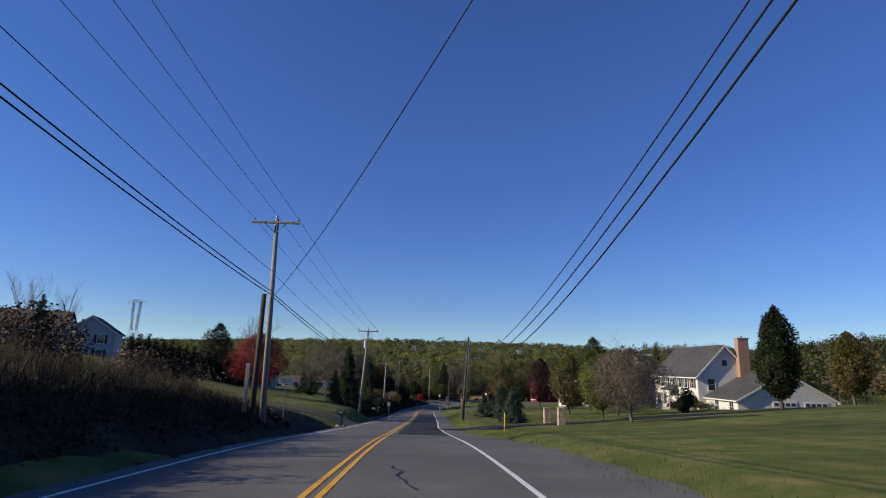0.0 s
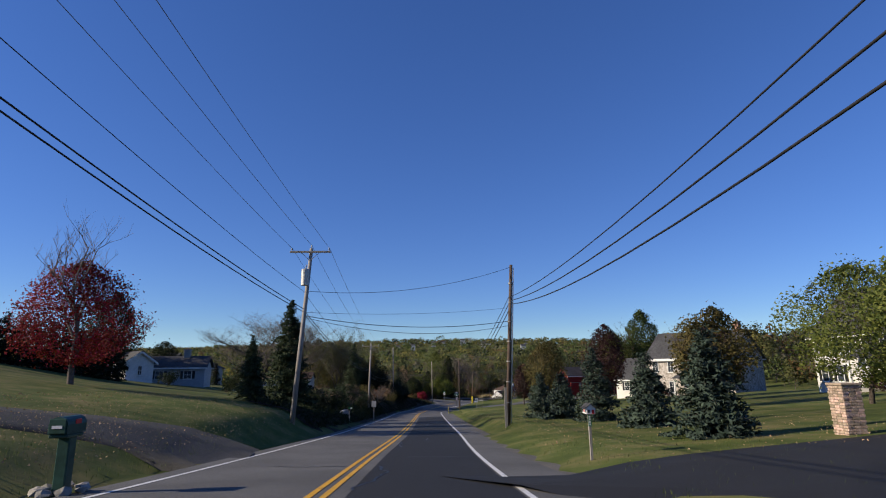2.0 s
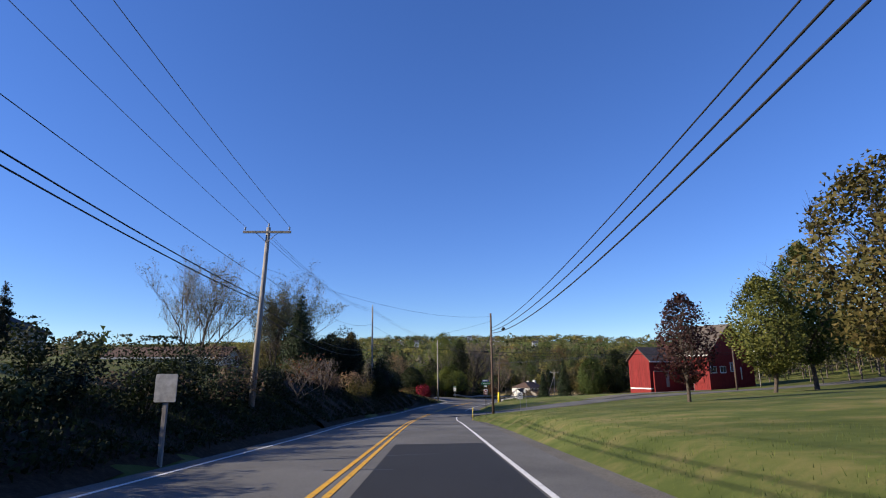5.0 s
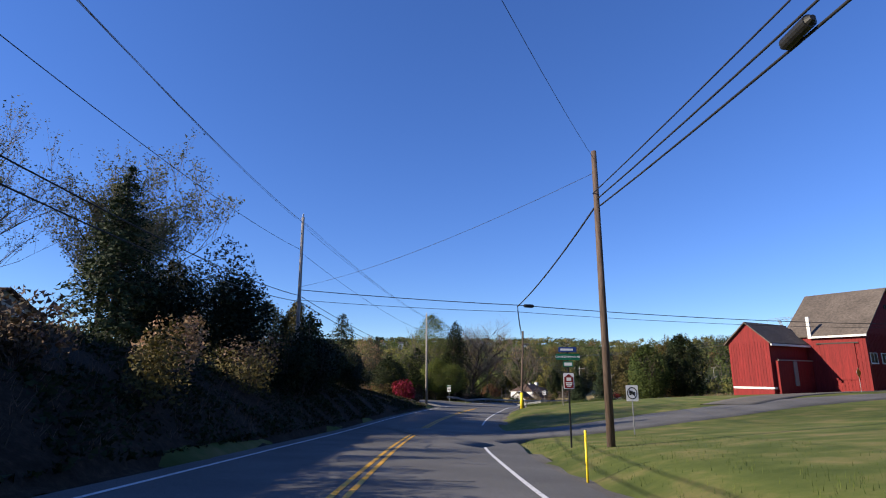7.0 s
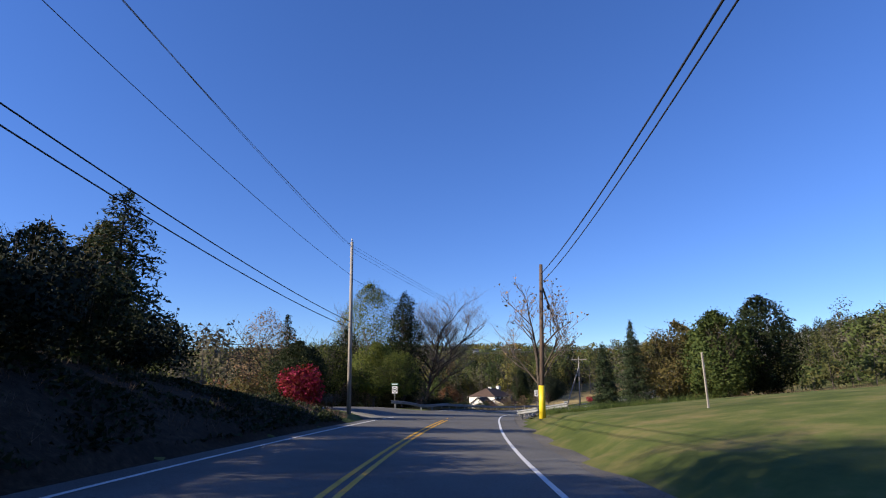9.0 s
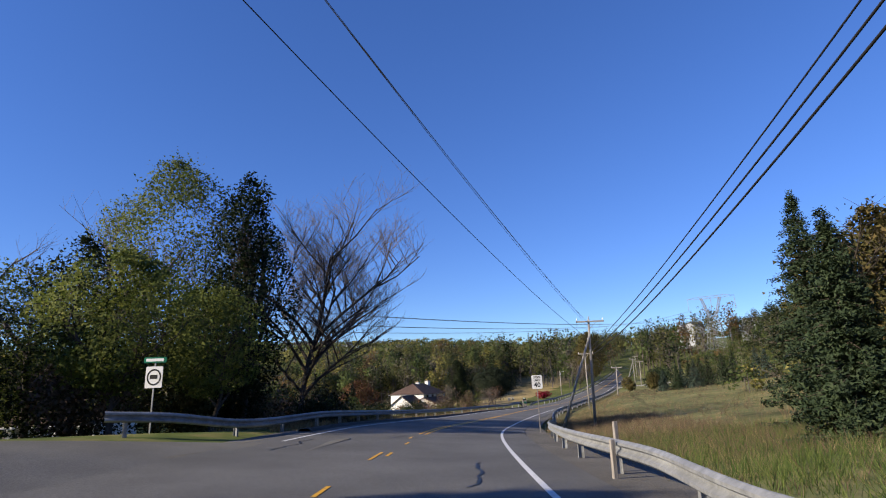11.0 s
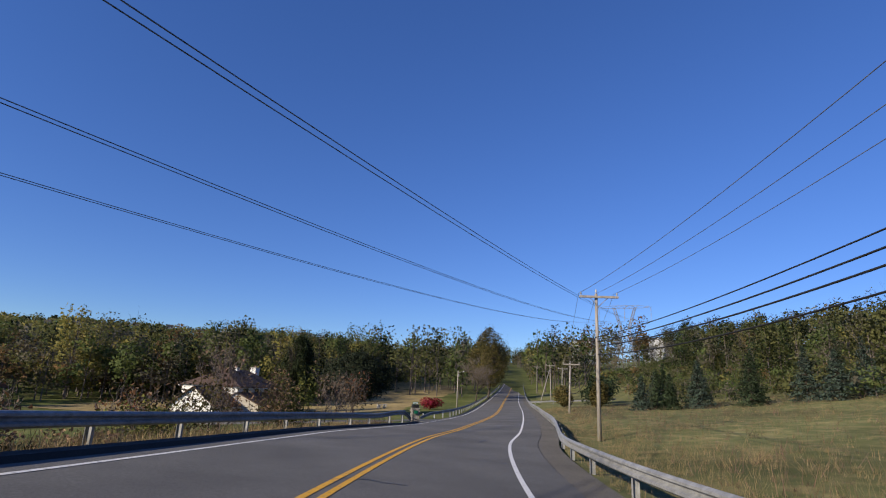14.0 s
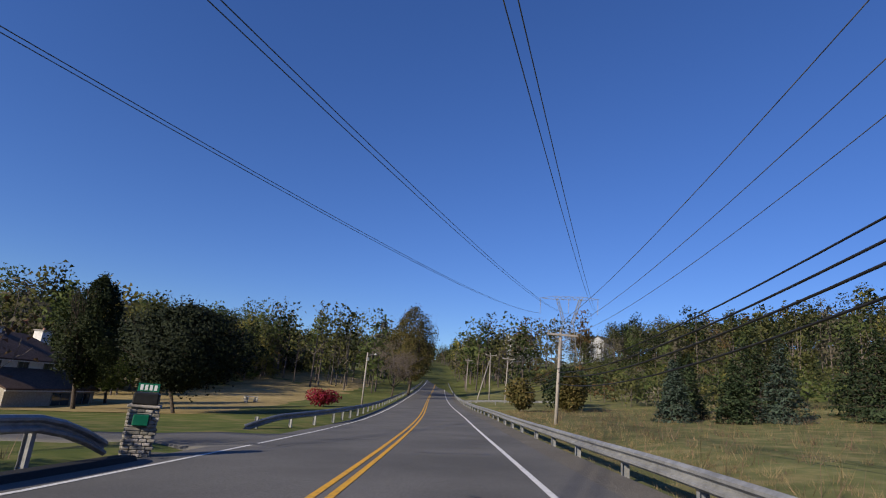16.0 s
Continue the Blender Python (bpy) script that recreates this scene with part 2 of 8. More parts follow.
M_HAY = mat("mown_hay_stubble", [(0.28, (0.13, 0.11, 0.045)), (0.5, (0.24, 0.185, 0.085)), (0.72, (0.33, 0.26, 0.13))], scale=0.7, detail=12, rough=0.95, bump=0.5, bump_scale=20, coarse=(0.08, 0.2), spec=0.1)
M_OLDASPHALT = mat("old_dark_asphalt", two((0.0238, 0.0231, 0.0231), (0.051, 0.0496, 0.0476)), scale=30, rough=0.85, bump=0.4, bump_scale=90, coarse=(0.35, 0.2))
M_PINKTAN = leaf_mat("dull_pink_leaves", (0.085, 0.062, 0.052), (0.165, 0.13, 0.11), 0.4, 0.25)

# ---- the lie of the land ----
# the road's yellow centre line: x, y, height
ROAD = [(-1.75, -70, 3.1), (-1.75, -30, 0.55), (-1.63, 0, -1.48), (-1.74, 18.8, -2.64), (-1.9, 37, -4.2), (-1.92, 54.7, -5.63),
        (-1.5, 72.7, -6.85), (-1.25, 95, -8.2), (-1.02, 117.8, -9.45), (-0.78, 131, -10.17), (-0.38, 145, -11.05),
        (0.6, 160, -11.85), (3.6, 180, -12.4), (8.5, 202, -12.95), (12.4, 215.5, -13.3), (18.73, 232.77, -14.04),
        (25.8, 247.47, -14.87), (33.35, 261.2, -15.55), (42.33, 274.46, -15.92), (47.9, 281.05, -16.02), (72.78, 313.04, -16.45),
        (109, 361.5, -15.7), (170, 441.5, -12), (260, 560, -3), (345, 672, 8), (408, 775, 16), (425, 890, 24), (390, 1036, 30)]
# height over the road at these distances from the centre line, by station along it (y of the road)
DIST = (5.2, 7, 10, 15, 25, 45, 90, 200, 400, 800)
LEFT = {-70: (0.1, 1.4, 2.6, 3.5, 4.4, 6.2, 8, 10, 12, 20), 12: (0.1, 1.4, 2.5, 3.2, 4.5, 8.0, 10, 11, 12, 20),
        30: (0.1, 1.1, 1.9, 2.7, 4.4, 8.2, 10.5, 11, 12, 20), 43.5: (0.1, 1.15, 1.6, 2.3, 4.0, 8.0, 10.5, 11, 12, 22), 46.5: (0.05, 0.45, 0.9, 1.8, 3.8, 8.0, 10.5, 11, 12, 22),
        60: (0.05, 0.8, 1.5, 2.2, 3.9, 8.2, 10.5, 11, 12, 22), 72: (0.2, 1.6, 2.2, 2.6, 3.8, 8.2, 10.5, 11, 12, 22),
        95: (0.1, 0.9, 1.7, 2.6, 3.7, 6.8, 9.0, 10, 12, 22), 118: (0.1, 1.0, 2.2, 3.0, 3.9, 5.0, 6, 8, 12, 22),
        131: (0.2, 1.6, 3.6, 4.4, 5.0, 5.8, 7, 8, 12, 22), 150: (0.2, 1.6, 3.4, 4.0, 4.6, 5.4, 6.4, 8, 12, 22), 175: (0.2, 1.5, 3.1, 3.5, 3.9, 4.3, 5, 7, 12, 22),
        196: (0.1, 0.7, 1.1, 1.5, 1.8, 2.2, 3, 6, 12, 22), 206: (0, 0.2, 0.3, 0.5, 0.7, 1.0, 1.2, 3, 12, 22),
        222: (0, 0.2, 0.4, 0.5, 0.4, 0, -0.3, 3, 12, 25), 240: (0, -0.35, -1.4, -2.4, -3, -3.4, -3, 2, 12, 28),
        275: (0, -0.35, -1.3, -2.1, -2.5, -2.9, -2.8, 4, 16, 32), 294: (0, 0.1, 0, -0.2, -0.9, -2.2, -2.6, 5, 20, 34),
        330: (0, 0, -0.2, -0.5, -1.2, -2.4, -2.2, 7, 22, 34), 440: (0, -0.1, -0.2, 0, 0.5, 1.5, 3, 11, 20, 30),
        1036: (0, 0.2, 0.5, 1, 1.5, 2, 4, 8, 12, 16)}
RIGHT = {-70: (0.05, 0.25, 0.4, 0.6, 1.3, 2.6, 4.5, 7, 12, 26), 20: (0.05, 0.25, 0.4, 0.65, 1.4, 2.7, 4.5, 7, 12, 26),
         50: (0.05, 0.3, 0.5, 0.75, 1.5, 2.9, 4.5, 7, 12, 26), 73: (0.1, 0.6, 0.8, 1.0, 1.6, 2.8, 4.5, 7, 14, 26),
         110: (0.1, 0.6, 0.8, 1.05, 1.6, 2.7, 4, 7, 14, 26), 147: (0.1, 0.65, 1.0, 1.4, 2.0, 2.8, 4, 7, 16, 26),
         155: (0.05, 0.2, 0.45, 0.8, 1.5, 2.4, 4, 7, 16, 26), 168: (0.05, 0.12, 0.3, 0.65, 1.4, 2.7, 4.2, 8, 16, 26), 175: (0.1, 0.5, 0.9, 1.4, 2.0, 2.9, 4.5, 9, 17, 27),
         190: (0.2, 0.9, 1.4, 1.9, 2.5, 3, 5, 10, 18, 28), 205: (0.1, 0.7, 1.0, 1.4, 2.2, 3.2, 7, 16, 24, 30),
         220: (-0.1, -0.2, 0, 0.3, 1.0, 3, 8, 20, 30, 34), 250: (-0.1, -0.3, 0.1, 0.5, 1.4, 4.0, 11, 26, 36, 40),
         290: (-0.1, -0.3, 0.1, 0.4, 1.4, 4.4, 13, 28, 36, 40), 340: (-0.1, -0.2, 0.1, 0.4, 1.2, 3.4, 11, 28, 40, 46),
         440: (0, 0.3, 0.8, 1.8, 4.5, 10.5, 21, 34, 44, 48), 700: (0, 0.2, 0.5, 1, 2, 4, 9, 18, 26, 30), 1036: (0, 0.2, 0.5, 1, 1.5, 2, 4, 8, 12, 16)}


def spline(pts, step):
    """Catmull-Rom through the points, resampled at even steps."""
    p = np.array(pts, float)
    p = np.vstack([2 * p[0] - p[1], p, 2 * p[-1] - p[-2]])
    out = []
    for i in range(1, len(p) - 2):
        n = max(2, int(np.linalg.norm(p[i + 1] - p[i]) / 0.5))
        u = np.linspace(0, 1, n, endpoint=False)[:, None]
        a, b, c, d = p[i - 1], p[i], p[i + 1], p[i + 2]
        la, lb, lc = [max(1e-3, np.linalg.norm(q)) ** 0.5 for q in (b - a, c - b, d - c)]
        m1 = lb * ((b - a) / la - (c - a) / (la + lb) + (c - b) / lb)
        m2 = lb * ((c - b) / lb - (d - b) / (lb + lc) + (d - c) / lc)
        out.append((2 * u**3 - 3 * u**2 + 1) * b + (u**3 - 2 * u**2 + u) * m1 + (-2 * u**3 + 3 * u**2) * c + (u**3 - u**2) * m2)
    q = np.vstack(out + [p[-2][None]])
    s = np.concatenate([[0], np.cumsum(np.linalg.norm(np.diff(q, axis=0), axis=1))])
    t = np.arange(0, s[-1], step)
    return np.stack([np.interp(t, s, q[:, k]) for k in range(3)], 1)


LINE = spline(ROAD, 1.0)
for _ in range(6):   # even out the grade
    LINE[1:-1, 2] = (LINE[:-2, 2] + 2 * LINE[1:-1, 2] + LINE[2:, 2]) / 4
TANG = np.gradient(LINE, axis=0)
TANG /= np.linalg.norm(TANG[:, :2], axis=1)[:, None]
SIDE = np.stack([TANG[:, 1], -TANG[:, 0]], 1)     # to the right


def profile_table(tab):
    keys = sorted(tab)
    vals = np.array([tab[k] for k in keys], float)
    return np.stack([np.interp(LINE[:, 1], keys, vals[:, j]) for j in range(len(DIST))], 1)


PL, PR = profile_table(LEFT), profile_table(RIGHT)
# cross fall of the road, up to the right
BANK = np.interp(LINE[:, 1], (-70, 0, 20, 40, 85, 118, 130, 140, 152, 165, 200, 215, 232, 247, 261, 274, 287, 313, 345, 440),
                 (0.02, 0.02, 0.005, -0.008, -0.008, 0.015, 0, -0.025, -0.03, -0.022, -0.042, -0.034, -0.068, -0.07, -0.053, -0.022, 0.05, 0.085, 0.05, 0))
COARSE = np.arange(0, len(LINE), 3)


def lie(x, y):
    """For many places: the distance right of the centre line, the index along it, and the height of the land."""
    x, y = np.atleast_1d(np.asarray(x, float)), np.atleast_1d(np.asarray(y, float))
    h, e, k = np.empty_like(x), np.empty_like(x), np.empty(len(x), int)
    for a in range(0, len(x), 4000):
        px, py = x[a:a + 4000, None], y[a:a + 4000, None]
        c = COARSE
        d2 = (px - LINE[c, 0]) ** 2 + (py - LINE[c, 1]) ** 2
        near = np.argmin(d2, 1)
        dist = np.sqrt(d2)
        dm = dist[np.arange(len(px)), near][:, None]
        w = np.exp(-((dist - dm) / (1.6 + 0.10 * dm)) ** 2)
        w[w < 1e-3] = 0
        side = (px - LINE[c, 0]) * SIDE[c, 0] + (py - LINE[c, 1]) * SIDE[c, 1]
        ii = np.arange(len(px))
        sgn = side[ii, near]
        right = sgn >= 0
        # profile at the shortest distance, averaged over the stations that share it
        away = np.where(dm[:, 0] < 60, np.abs(sgn), dm[:, 0])
        dd = np.clip(away, 0, DIST[-1])
        j = np.clip(np.searchsorted(DIST, dd) - 1, 0, len(DIST) - 2)
        d0, d1 = np.array(DIST)[j], np.array(DIST)[j + 1]
        f = np.clip((dd - d0) / (d1 - d0), 0, 1)
        f = np.where(dd < DIST[0], 0, f)
        ws = w.sum(1)
        zr = (w * LINE[c, 2]).sum(1) / ws
        out = np.empty(len(px))
        for r, P in ((True, PR), (False, PL)):
            s = right == r
            if s.any():
                pa = (w[s] @ P[c]) / ws[s][:, None]
                q = np.arange(s.sum())
                out[s] = zr[s] + pa[q, j[s]] * (1 - f[s]) + pa[q, j[s] + 1] * f[s]
        sd = np.where(right, away, -away)
        out = out + (w @ BANK[c]) / ws * np.clip(sd, -9, 9)
        h[a:a + 4000] = out
        k[a:a + 4000] = c[near]
        e[a:a + 4000] = np.where(right, away, -away)
    return e, k, h


def ground_z(x, y):
    return float(lie([x], [y])[2][0])


def station(y):
    """Index along the centre line at this y."""
    return int(np.argmin(np.abs(LINE[:, 1] - y)))


def on_road(i, e, up=0.0):
    i = int(i)
    p = LINE[i]
    return np.array([p[0] + SIDE[i, 0] * e, p[1] + SIDE[i, 1] * e, p[2] + BANK[i] * e + up])

# ---- mesh helpers ----
def mesh_of(name, verts, faces, smooth=False):
    me = bpy.data.meshes.new(name)
    me.from_pydata([tuple(v) for v in verts], [], [tuple(f) for f in faces])
    if smooth:
        me.polygons.foreach_set("use_smooth", [True] * len(me.polygons))
    me.update()
    return me


def quads_mesh(name, v, q, smooth=False):
    """A mesh from arrays: v (n, 3) places, q (m, 4) or (m, 3) corners. Quick for many thousands."""
    v, q = np.asarray(v, np.float32), np.asarray(q, np.int32)
    me = bpy.data.meshes.new(name)
    me.vertices.add(len(v))
    me.vertices.foreach_set("co", v.ravel())
    n = q.shape[1]
    me.loops.add(len(q) * n)
    me.loops.foreach_set("vertex_index", q.ravel())
    me.polygons.add(len(q))
    me.polygons.foreach_set("loop_start", np.arange(len(q), dtype=np.int32) * n)
    if smooth:
        me.polygons.foreach_set("use_smooth", np.ones(len(q), bool))
    me.update(calc_edges=True)
    return me


def setting(name, me, material, label="", category=""):
    ob = new(name, me)
    me.materials.append(material)
    return tagged(ob, label, category, kind="structure")


# ---- ground: one sheet to the horizon ----
def axis(lo, hi, step, far_lo, far_hi):
    core = np.arange(lo, hi + 0.01, step)
    grow_hi = hi + step * np.cumsum(1.16 ** np.arange(1, 60))
    grow_lo = lo - step * np.cumsum(1.16 ** np.arange(1, 60))
    return np.concatenate([grow_lo[grow_lo > far_lo][::-1], core, grow_hi[grow_hi < far_hi]])


gx, gy = axis(-32, 100, 1.3, -2600, 2800), axis(-30, 330, 1.5, -700, 3600)
GX, GY = np.meshgrid(gx, gy, indexing="ij")
ge, gk, gh = lie(GX.ravel(), GY.ravel())
rough_amp = np.clip((np.abs(ge) - 6) / 10, 0, 1) * 0.04
gh = gh + rough_amp * np.array([noise.noise((x * 0.22, y * 0.22, 0)) for x, y in zip(GX.ravel(), GY.ravel())])
keep_low = np.where(ge > 0, np.interp(LINE[gk, 1], (-70, 22, 36, 205, 215), (7.2, 7.2, 6.0, 5.8, 5.6)), 5.6)
gh = np.where(np.abs(ge) < keep_low, np.minimum(gh, LINE[gk, 2] + BANK[gk] * ge - 0.10), gh)        # below the road's slab
ni, nj = GX.shape
idx = np.arange(ni * nj).reshape(ni, nj)
gq = np.stack([idx[:-1, :-1], idx[1:, :-1], idx[1:, 1:], idx[:-1, 1:]], -1).reshape(-1, 4)
ground = setting("ground", quads_mesh("ground", np.stack([GX.ravel(), GY.ravel(), gh], 1), gq, True), M_GRASS,
                 "rolling mown grass and fields on both sides of the road")


# ---- road ----
def right_edge(y):
    return float(np.interp(y, (-70, 20, 34, 60, 150, 156, 166, 172, 205, 212, 260, 1036), (6.2, 6.2, 5.3, 4.9, 4.9, 5.3, 5.3, 4.7, 4.6, 4.5, 4.5, 4.3)))


def left_edge(y):
    return float(np.interp(y, (-70, 40, 200, 240, 1036), (-4.6, -4.5, -4.6, -4.8, -4.4)))


def strip(name, i0, i1, e0, e1, up, material, skirt=0.0, step=1):
    """A ribbon along the road between two distances from the centre line (numbers or functions of y)."""
    v, f = [], []
    across = 9 if skirt else 2
    cols = across + (2 if skirt else 0)
    n = 0
    for i in list(range(i0, i1, step)) + [i1]:
        a = e0(LINE[i, 1]) if callable(e0) else e0
        b = e1(LINE[i, 1]) if callable(e1) else e1
        if skirt:
            v.append(on_road(i, a - 0.15, up - skirt))
        v.extend(on_road(i, a + (b - a) * c / (across - 1), up) for c in range(across))
        if skirt:
            v.append(on_road(i, b + 0.15, up - skirt))
        if n:
            for c in range(cols - 1):
                p = (n - 1) * cols + c
                f.append((p, p + 1, p + 1 + cols, p + cols))
        n += 1
    return setting(name, mesh_of(name, v, f, not skirt), material)


END = len(LINE) - 2
road = strip("road", 0, END, left_edge, right_edge, 0.02, M_ASPHALT, 0.3)
tagged(road, "two-lane road of worn grey asphalt")
for e in (-0.19, 0.07):
    tagged(strip("centre_line", 0, station(204), e, e + 0.12, 0.028, M_YELLOW), "double yellow centre line on the road")
    tagged(strip("centre_line", station(229), END, e, e + 0.12, 0.028, M_YELLOW), "double yellow centre line on the road")
# scraps of the worn line at the junction
for y_, n_, e_ in ((206, 1, -0.17), (208.5, 1, 0.08), (214.5, 1, -0.16), (219.2, 2, -0.18), (219.5, 1, 0.09), (223.6, 1, 0.08), (226.4, 1, -0.18)):
    tagged(strip("centre_line", station(y_), station(y_) + n_, e_, e_ + 0.08, 0.028, M_YELLOW), "worn scrap of a yellow centre line")
tagged(strip("edge_line", 0, station(206), -3.95, -3.83, 0.028, M_WHITELINE), "white edge line on the road")
tagged(strip("edge_line", station(224), END, -3.95, -3.83, 0.028, M_WHITELINE), "white edge line on the road")
tagged(strip("edge_line", 0, station(155), 3.55, 3.67, 0.028, M_WHITELINE), "white edge line on the road")
tagged(strip("edge_line", station(172), END, lambda y: float(np.interp(y, (172, 200, 215), (3.5, 3.5, 3.32))), lambda y: float(np.interp(y, (172, 200, 215), (3.62, 3.62, 3.44))), 0.028, M_WHITELINE), "white edge line on the road")
tagged(strip("road_patch", station(33), station(112), 0.5, 3.5, 0.024, M_NEWASPHALT), "long dark patch of fresh asphalt in one lane")


def drape(name, y0, y1, e0, e1, material, label, up=0.03, cols=22, rag=4.0):
    """A sheet of other growth on the land beside the road, with a ragged edge."""
    v, f = [], []
    ids = list(range(station(y0), station(y1)))
    for n, i in enumerate(ids):
        for c in range(cols):
            u = c / (cols - 1)
            e = e0 + (e1 + rag * noise.noise((i * 0.11, 5.0, 0.0)) - e0) * u
            x, y = LINE[i, 0] + SIDE[i, 0] * e, LINE[i, 1] + SIDE[i, 1] * e
            v.append((x, y, 0.0))
        if n:
            for c in range(cols - 1):
                p = (n - 1) * cols + c
                f.append((p, p + 1, p + 1 + cols, p + cols))
    a = np.array(v)
    e, k, h = lie(a[:, 0], a[:, 1])
    amp = np.clip((np.abs(e) - 6) / 10, 0, 1) * 0.04
    ramp = np.tile(np.minimum(1, np.arange(cols) / 2), len(ids))
    ramp = ramp if e0 > 0 else ramp.reshape(-1, cols)[:, ::-1].ravel()
    h = np.where(np.abs(e) < 5.0, LINE[k, 2] + BANK[k] * e - 0.05, h)
    a[:, 2] = h + 0.01 + up * ramp + amp * np.array([noise.noise((x * 0.22, y * 0.22, 0)) for x, y in a[:, :2]])
    return setting(name, mesh_of(name, a, f, True), material, label)


drape("rough_field", 207, 430, 5.6, 46, M_DRYFIELD, "rough field of dry grass and weeds beside a guardrail")
drape("mown_hayfield", 316, 440, -72, -18, M_HAY, "mown tan hayfield beside the road")
# dark sheets over the left banks: their shade is put into the colour
drape("bank_earth_1", 127, 198, -11.5, -4.7, M_BANKSHADE, "earth of a steep bank, darkened for its shade", 0.17, cols=26, rag=0.8)
drape("bank_earth_2", -12, 33, -12, -4.7, M_BANKSHADE, "earth of a roadside bank, darkened for its shade", 0.10, cols=14, rag=0.8)
drape("bank_earth_4", 31, 45.5, -8.2, -4.7, M_BANKSHADE, "face of a cut bank, darkened for its shade", 0.06, cols=8, rag=0.8)
drape("bank_earth_3", 72, 127, -9.5, -4.7, M_BANKSHADE, "earth of a planted bank, darkened for its shade", 0.08, cols=12, rag=0.8)

# ---- building kit ----
def part(name, bm, material, parent, label="", smooth=False):
    """Links a bmesh or a mesh as one mesh object under a thing or a part."""
    if isinstance(bm, bmesh.types.BMesh):
        me = bpy.data.meshes.new(name)
        bm.to_mesh(me)
        bm.free()
    else:
        me = bm
    if smooth:
        me.polygons.foreach_set("use_smooth", [True] * len(me.polygons))
    if not me.materials:
        me.materials.append(material)
    ob = new(name, me)
    if parent:
        ob.parent = parent
    if label:
        ob["label"] = label
    return ob


def thing(name, place, label, category, group="", turn=0.0):
    ob = new(name)
    ob.empty_display_size = 0.2
    ob.location = place
    ob.rotation_euler = (0, 0, turn)
    return tagged(ob, label, category, group)


def box(bm, x0, x1, y0, y1, z0, z1, bevel=0.0):
    """Adds a box, bevelled if asked."""
    r = bmesh.ops.create_cube(bm, size=1.0)
    bmesh.ops.scale(bm, vec=(x1 - x0, y1 - y0, z1 - z0), verts=r["verts"])
    bmesh.ops.translate(bm, vec=((x0 + x1) / 2, (y0 + y1) / 2, (z0 + z1) / 2), verts=r["verts"])
    if bevel:
        es = {e for v in r["verts"] for e in v.link_edges}
        bmesh.ops.bevel(bm, geom=list(es), offset=bevel, segments=1, affect="EDGES")
    return bm


def a_box(x0, x1, y0, y1, z0, z1, bevel=0.0):
    return box(bmesh.new(), x0, x1, y0, y1, z0, z1, bevel)


def tubes(name, segs, sides=5, smooth=True, thin=0.035):
    """Tapered tubes: rows of x0 y0 z0 x1 y1 z1 r0 r1. The thin ones, last, have three sides."""
    s = np.asarray(segs, float).reshape(-1, 8)
    small = s[:, 6] < thin
    if sides > 3 and small.any() and not small.all():
        parts = [tube_rings(s[~small], sides), tube_rings(s[small], 3)]
        v = np.vstack([p[0] for p in parts])
        me = bpy.data.meshes.new(name)
        me.from_pydata(v.tolist(), [], parts[0][1].tolist() + (parts[1][1] + len(parts[0][0])).tolist())
        me.polygons.foreach_set("use_smooth", np.full(len(me.polygons), smooth))
        return me
    return quads_mesh(name, *tube_rings(s, 3 if sides > 3 and small.all() else sides), smooth)


def tube_rings(s, sides):
    a, b, r0, r1 = s[:, :3], s[:, 3:6], s[:, 6], s[:, 7]
    d = b - a
    d = d / np.maximum(np.linalg.norm(d, axis=1), 1e-6)[:, None]
    up = np.where(np.abs(d[:, 2:3]) > 0.9, np.array([[1.0, 0, 0]]), np.array([[0, 0, 1.0]]))
    u = np.cross(d, up)
    u /= np.linalg.norm(u, axis=1)[:, None]
    w = np.cross(d, u)
    th = np.arange(sides) * 2 * np.pi / sides
    ring = np.cos(th)[None, :, None] * u[:, None] + np.sin(th)[None, :, None] * w[:, None]
    v = np.concatenate([a[:, None] + ring * r0[:, None, None], b[:, None] + ring * r1[:, None, None]], 1)
    n = len(s)
    j = np.arange(sides)
    q = np.stack([j, (j + 1) % sides, (j + 1) % sides + sides, j + sides], 1)
    q = (q[None] + (np.arange(n) * 2 * sides)[:, None, None]).reshape(-1, 4)
    return v.reshape(-1, 3), q


def cards(name, c, size, rng, flat=0.0, long=1.6, out=None, soft=0.6):
    """Leaf-shaped pieces at the places c, of the given sizes, turned at random (flat: towards lying level).
    out: the way out of the leaf mass at each place; the shading follows it by the share soft."""
    c = np.asarray(c, float)
    n = len(c)
    size = np.broadcast_to(np.asarray(size, float), (n,))
    d = rng.normal(size=(n, 3))
    d[:, 2] *= 1 - flat
    d /= np.linalg.norm(d, axis=1)[:, None]
    o = rng.normal(size=(n, 3))
    w = np.cross(d, o)
    w /= np.maximum(np.linalg.norm(w, axis=1), 1e-6)[:, None]
    bend = np.cross(w, d) * size[:, None] * 0.18
    L, W = d * (size * long / 2)[:, None], w * (size / 2)[:, None]
    v = np.stack([c - L - W * 0.35, c + W * 1.25 + bend, c + L * 0.9 - W * 0.5], 1).reshape(-1, 3)
    q = np.arange(3 * n).reshape(n, 3)
    if out is None:
        return quads_mesh(name, v, q)
    out = out / np.maximum(np.linalg.norm(out, axis=1), 1e-6)[:, None]
    nor = np.cross(v[1::3] - v[0::3], v[2::3] - v[0::3])
    nor /= np.maximum(np.linalg.norm(nor, axis=1), 1e-9)[:, None]
    turn = (nor * out).sum(1) < 0
    q[turn] = q[turn][:, ::-1]
    nor[turn] *= -1
    nor = nor * (1 - soft) + out * soft
    nor /= np.maximum(np.linalg.norm(nor, axis=1), 1e-6)[:, None]
    me = quads_mesh(name, v, q, True)
    me.normals_split_custom_set_from_vertices(np.repeat(nor, 3, axis=0).tolist())
    return me


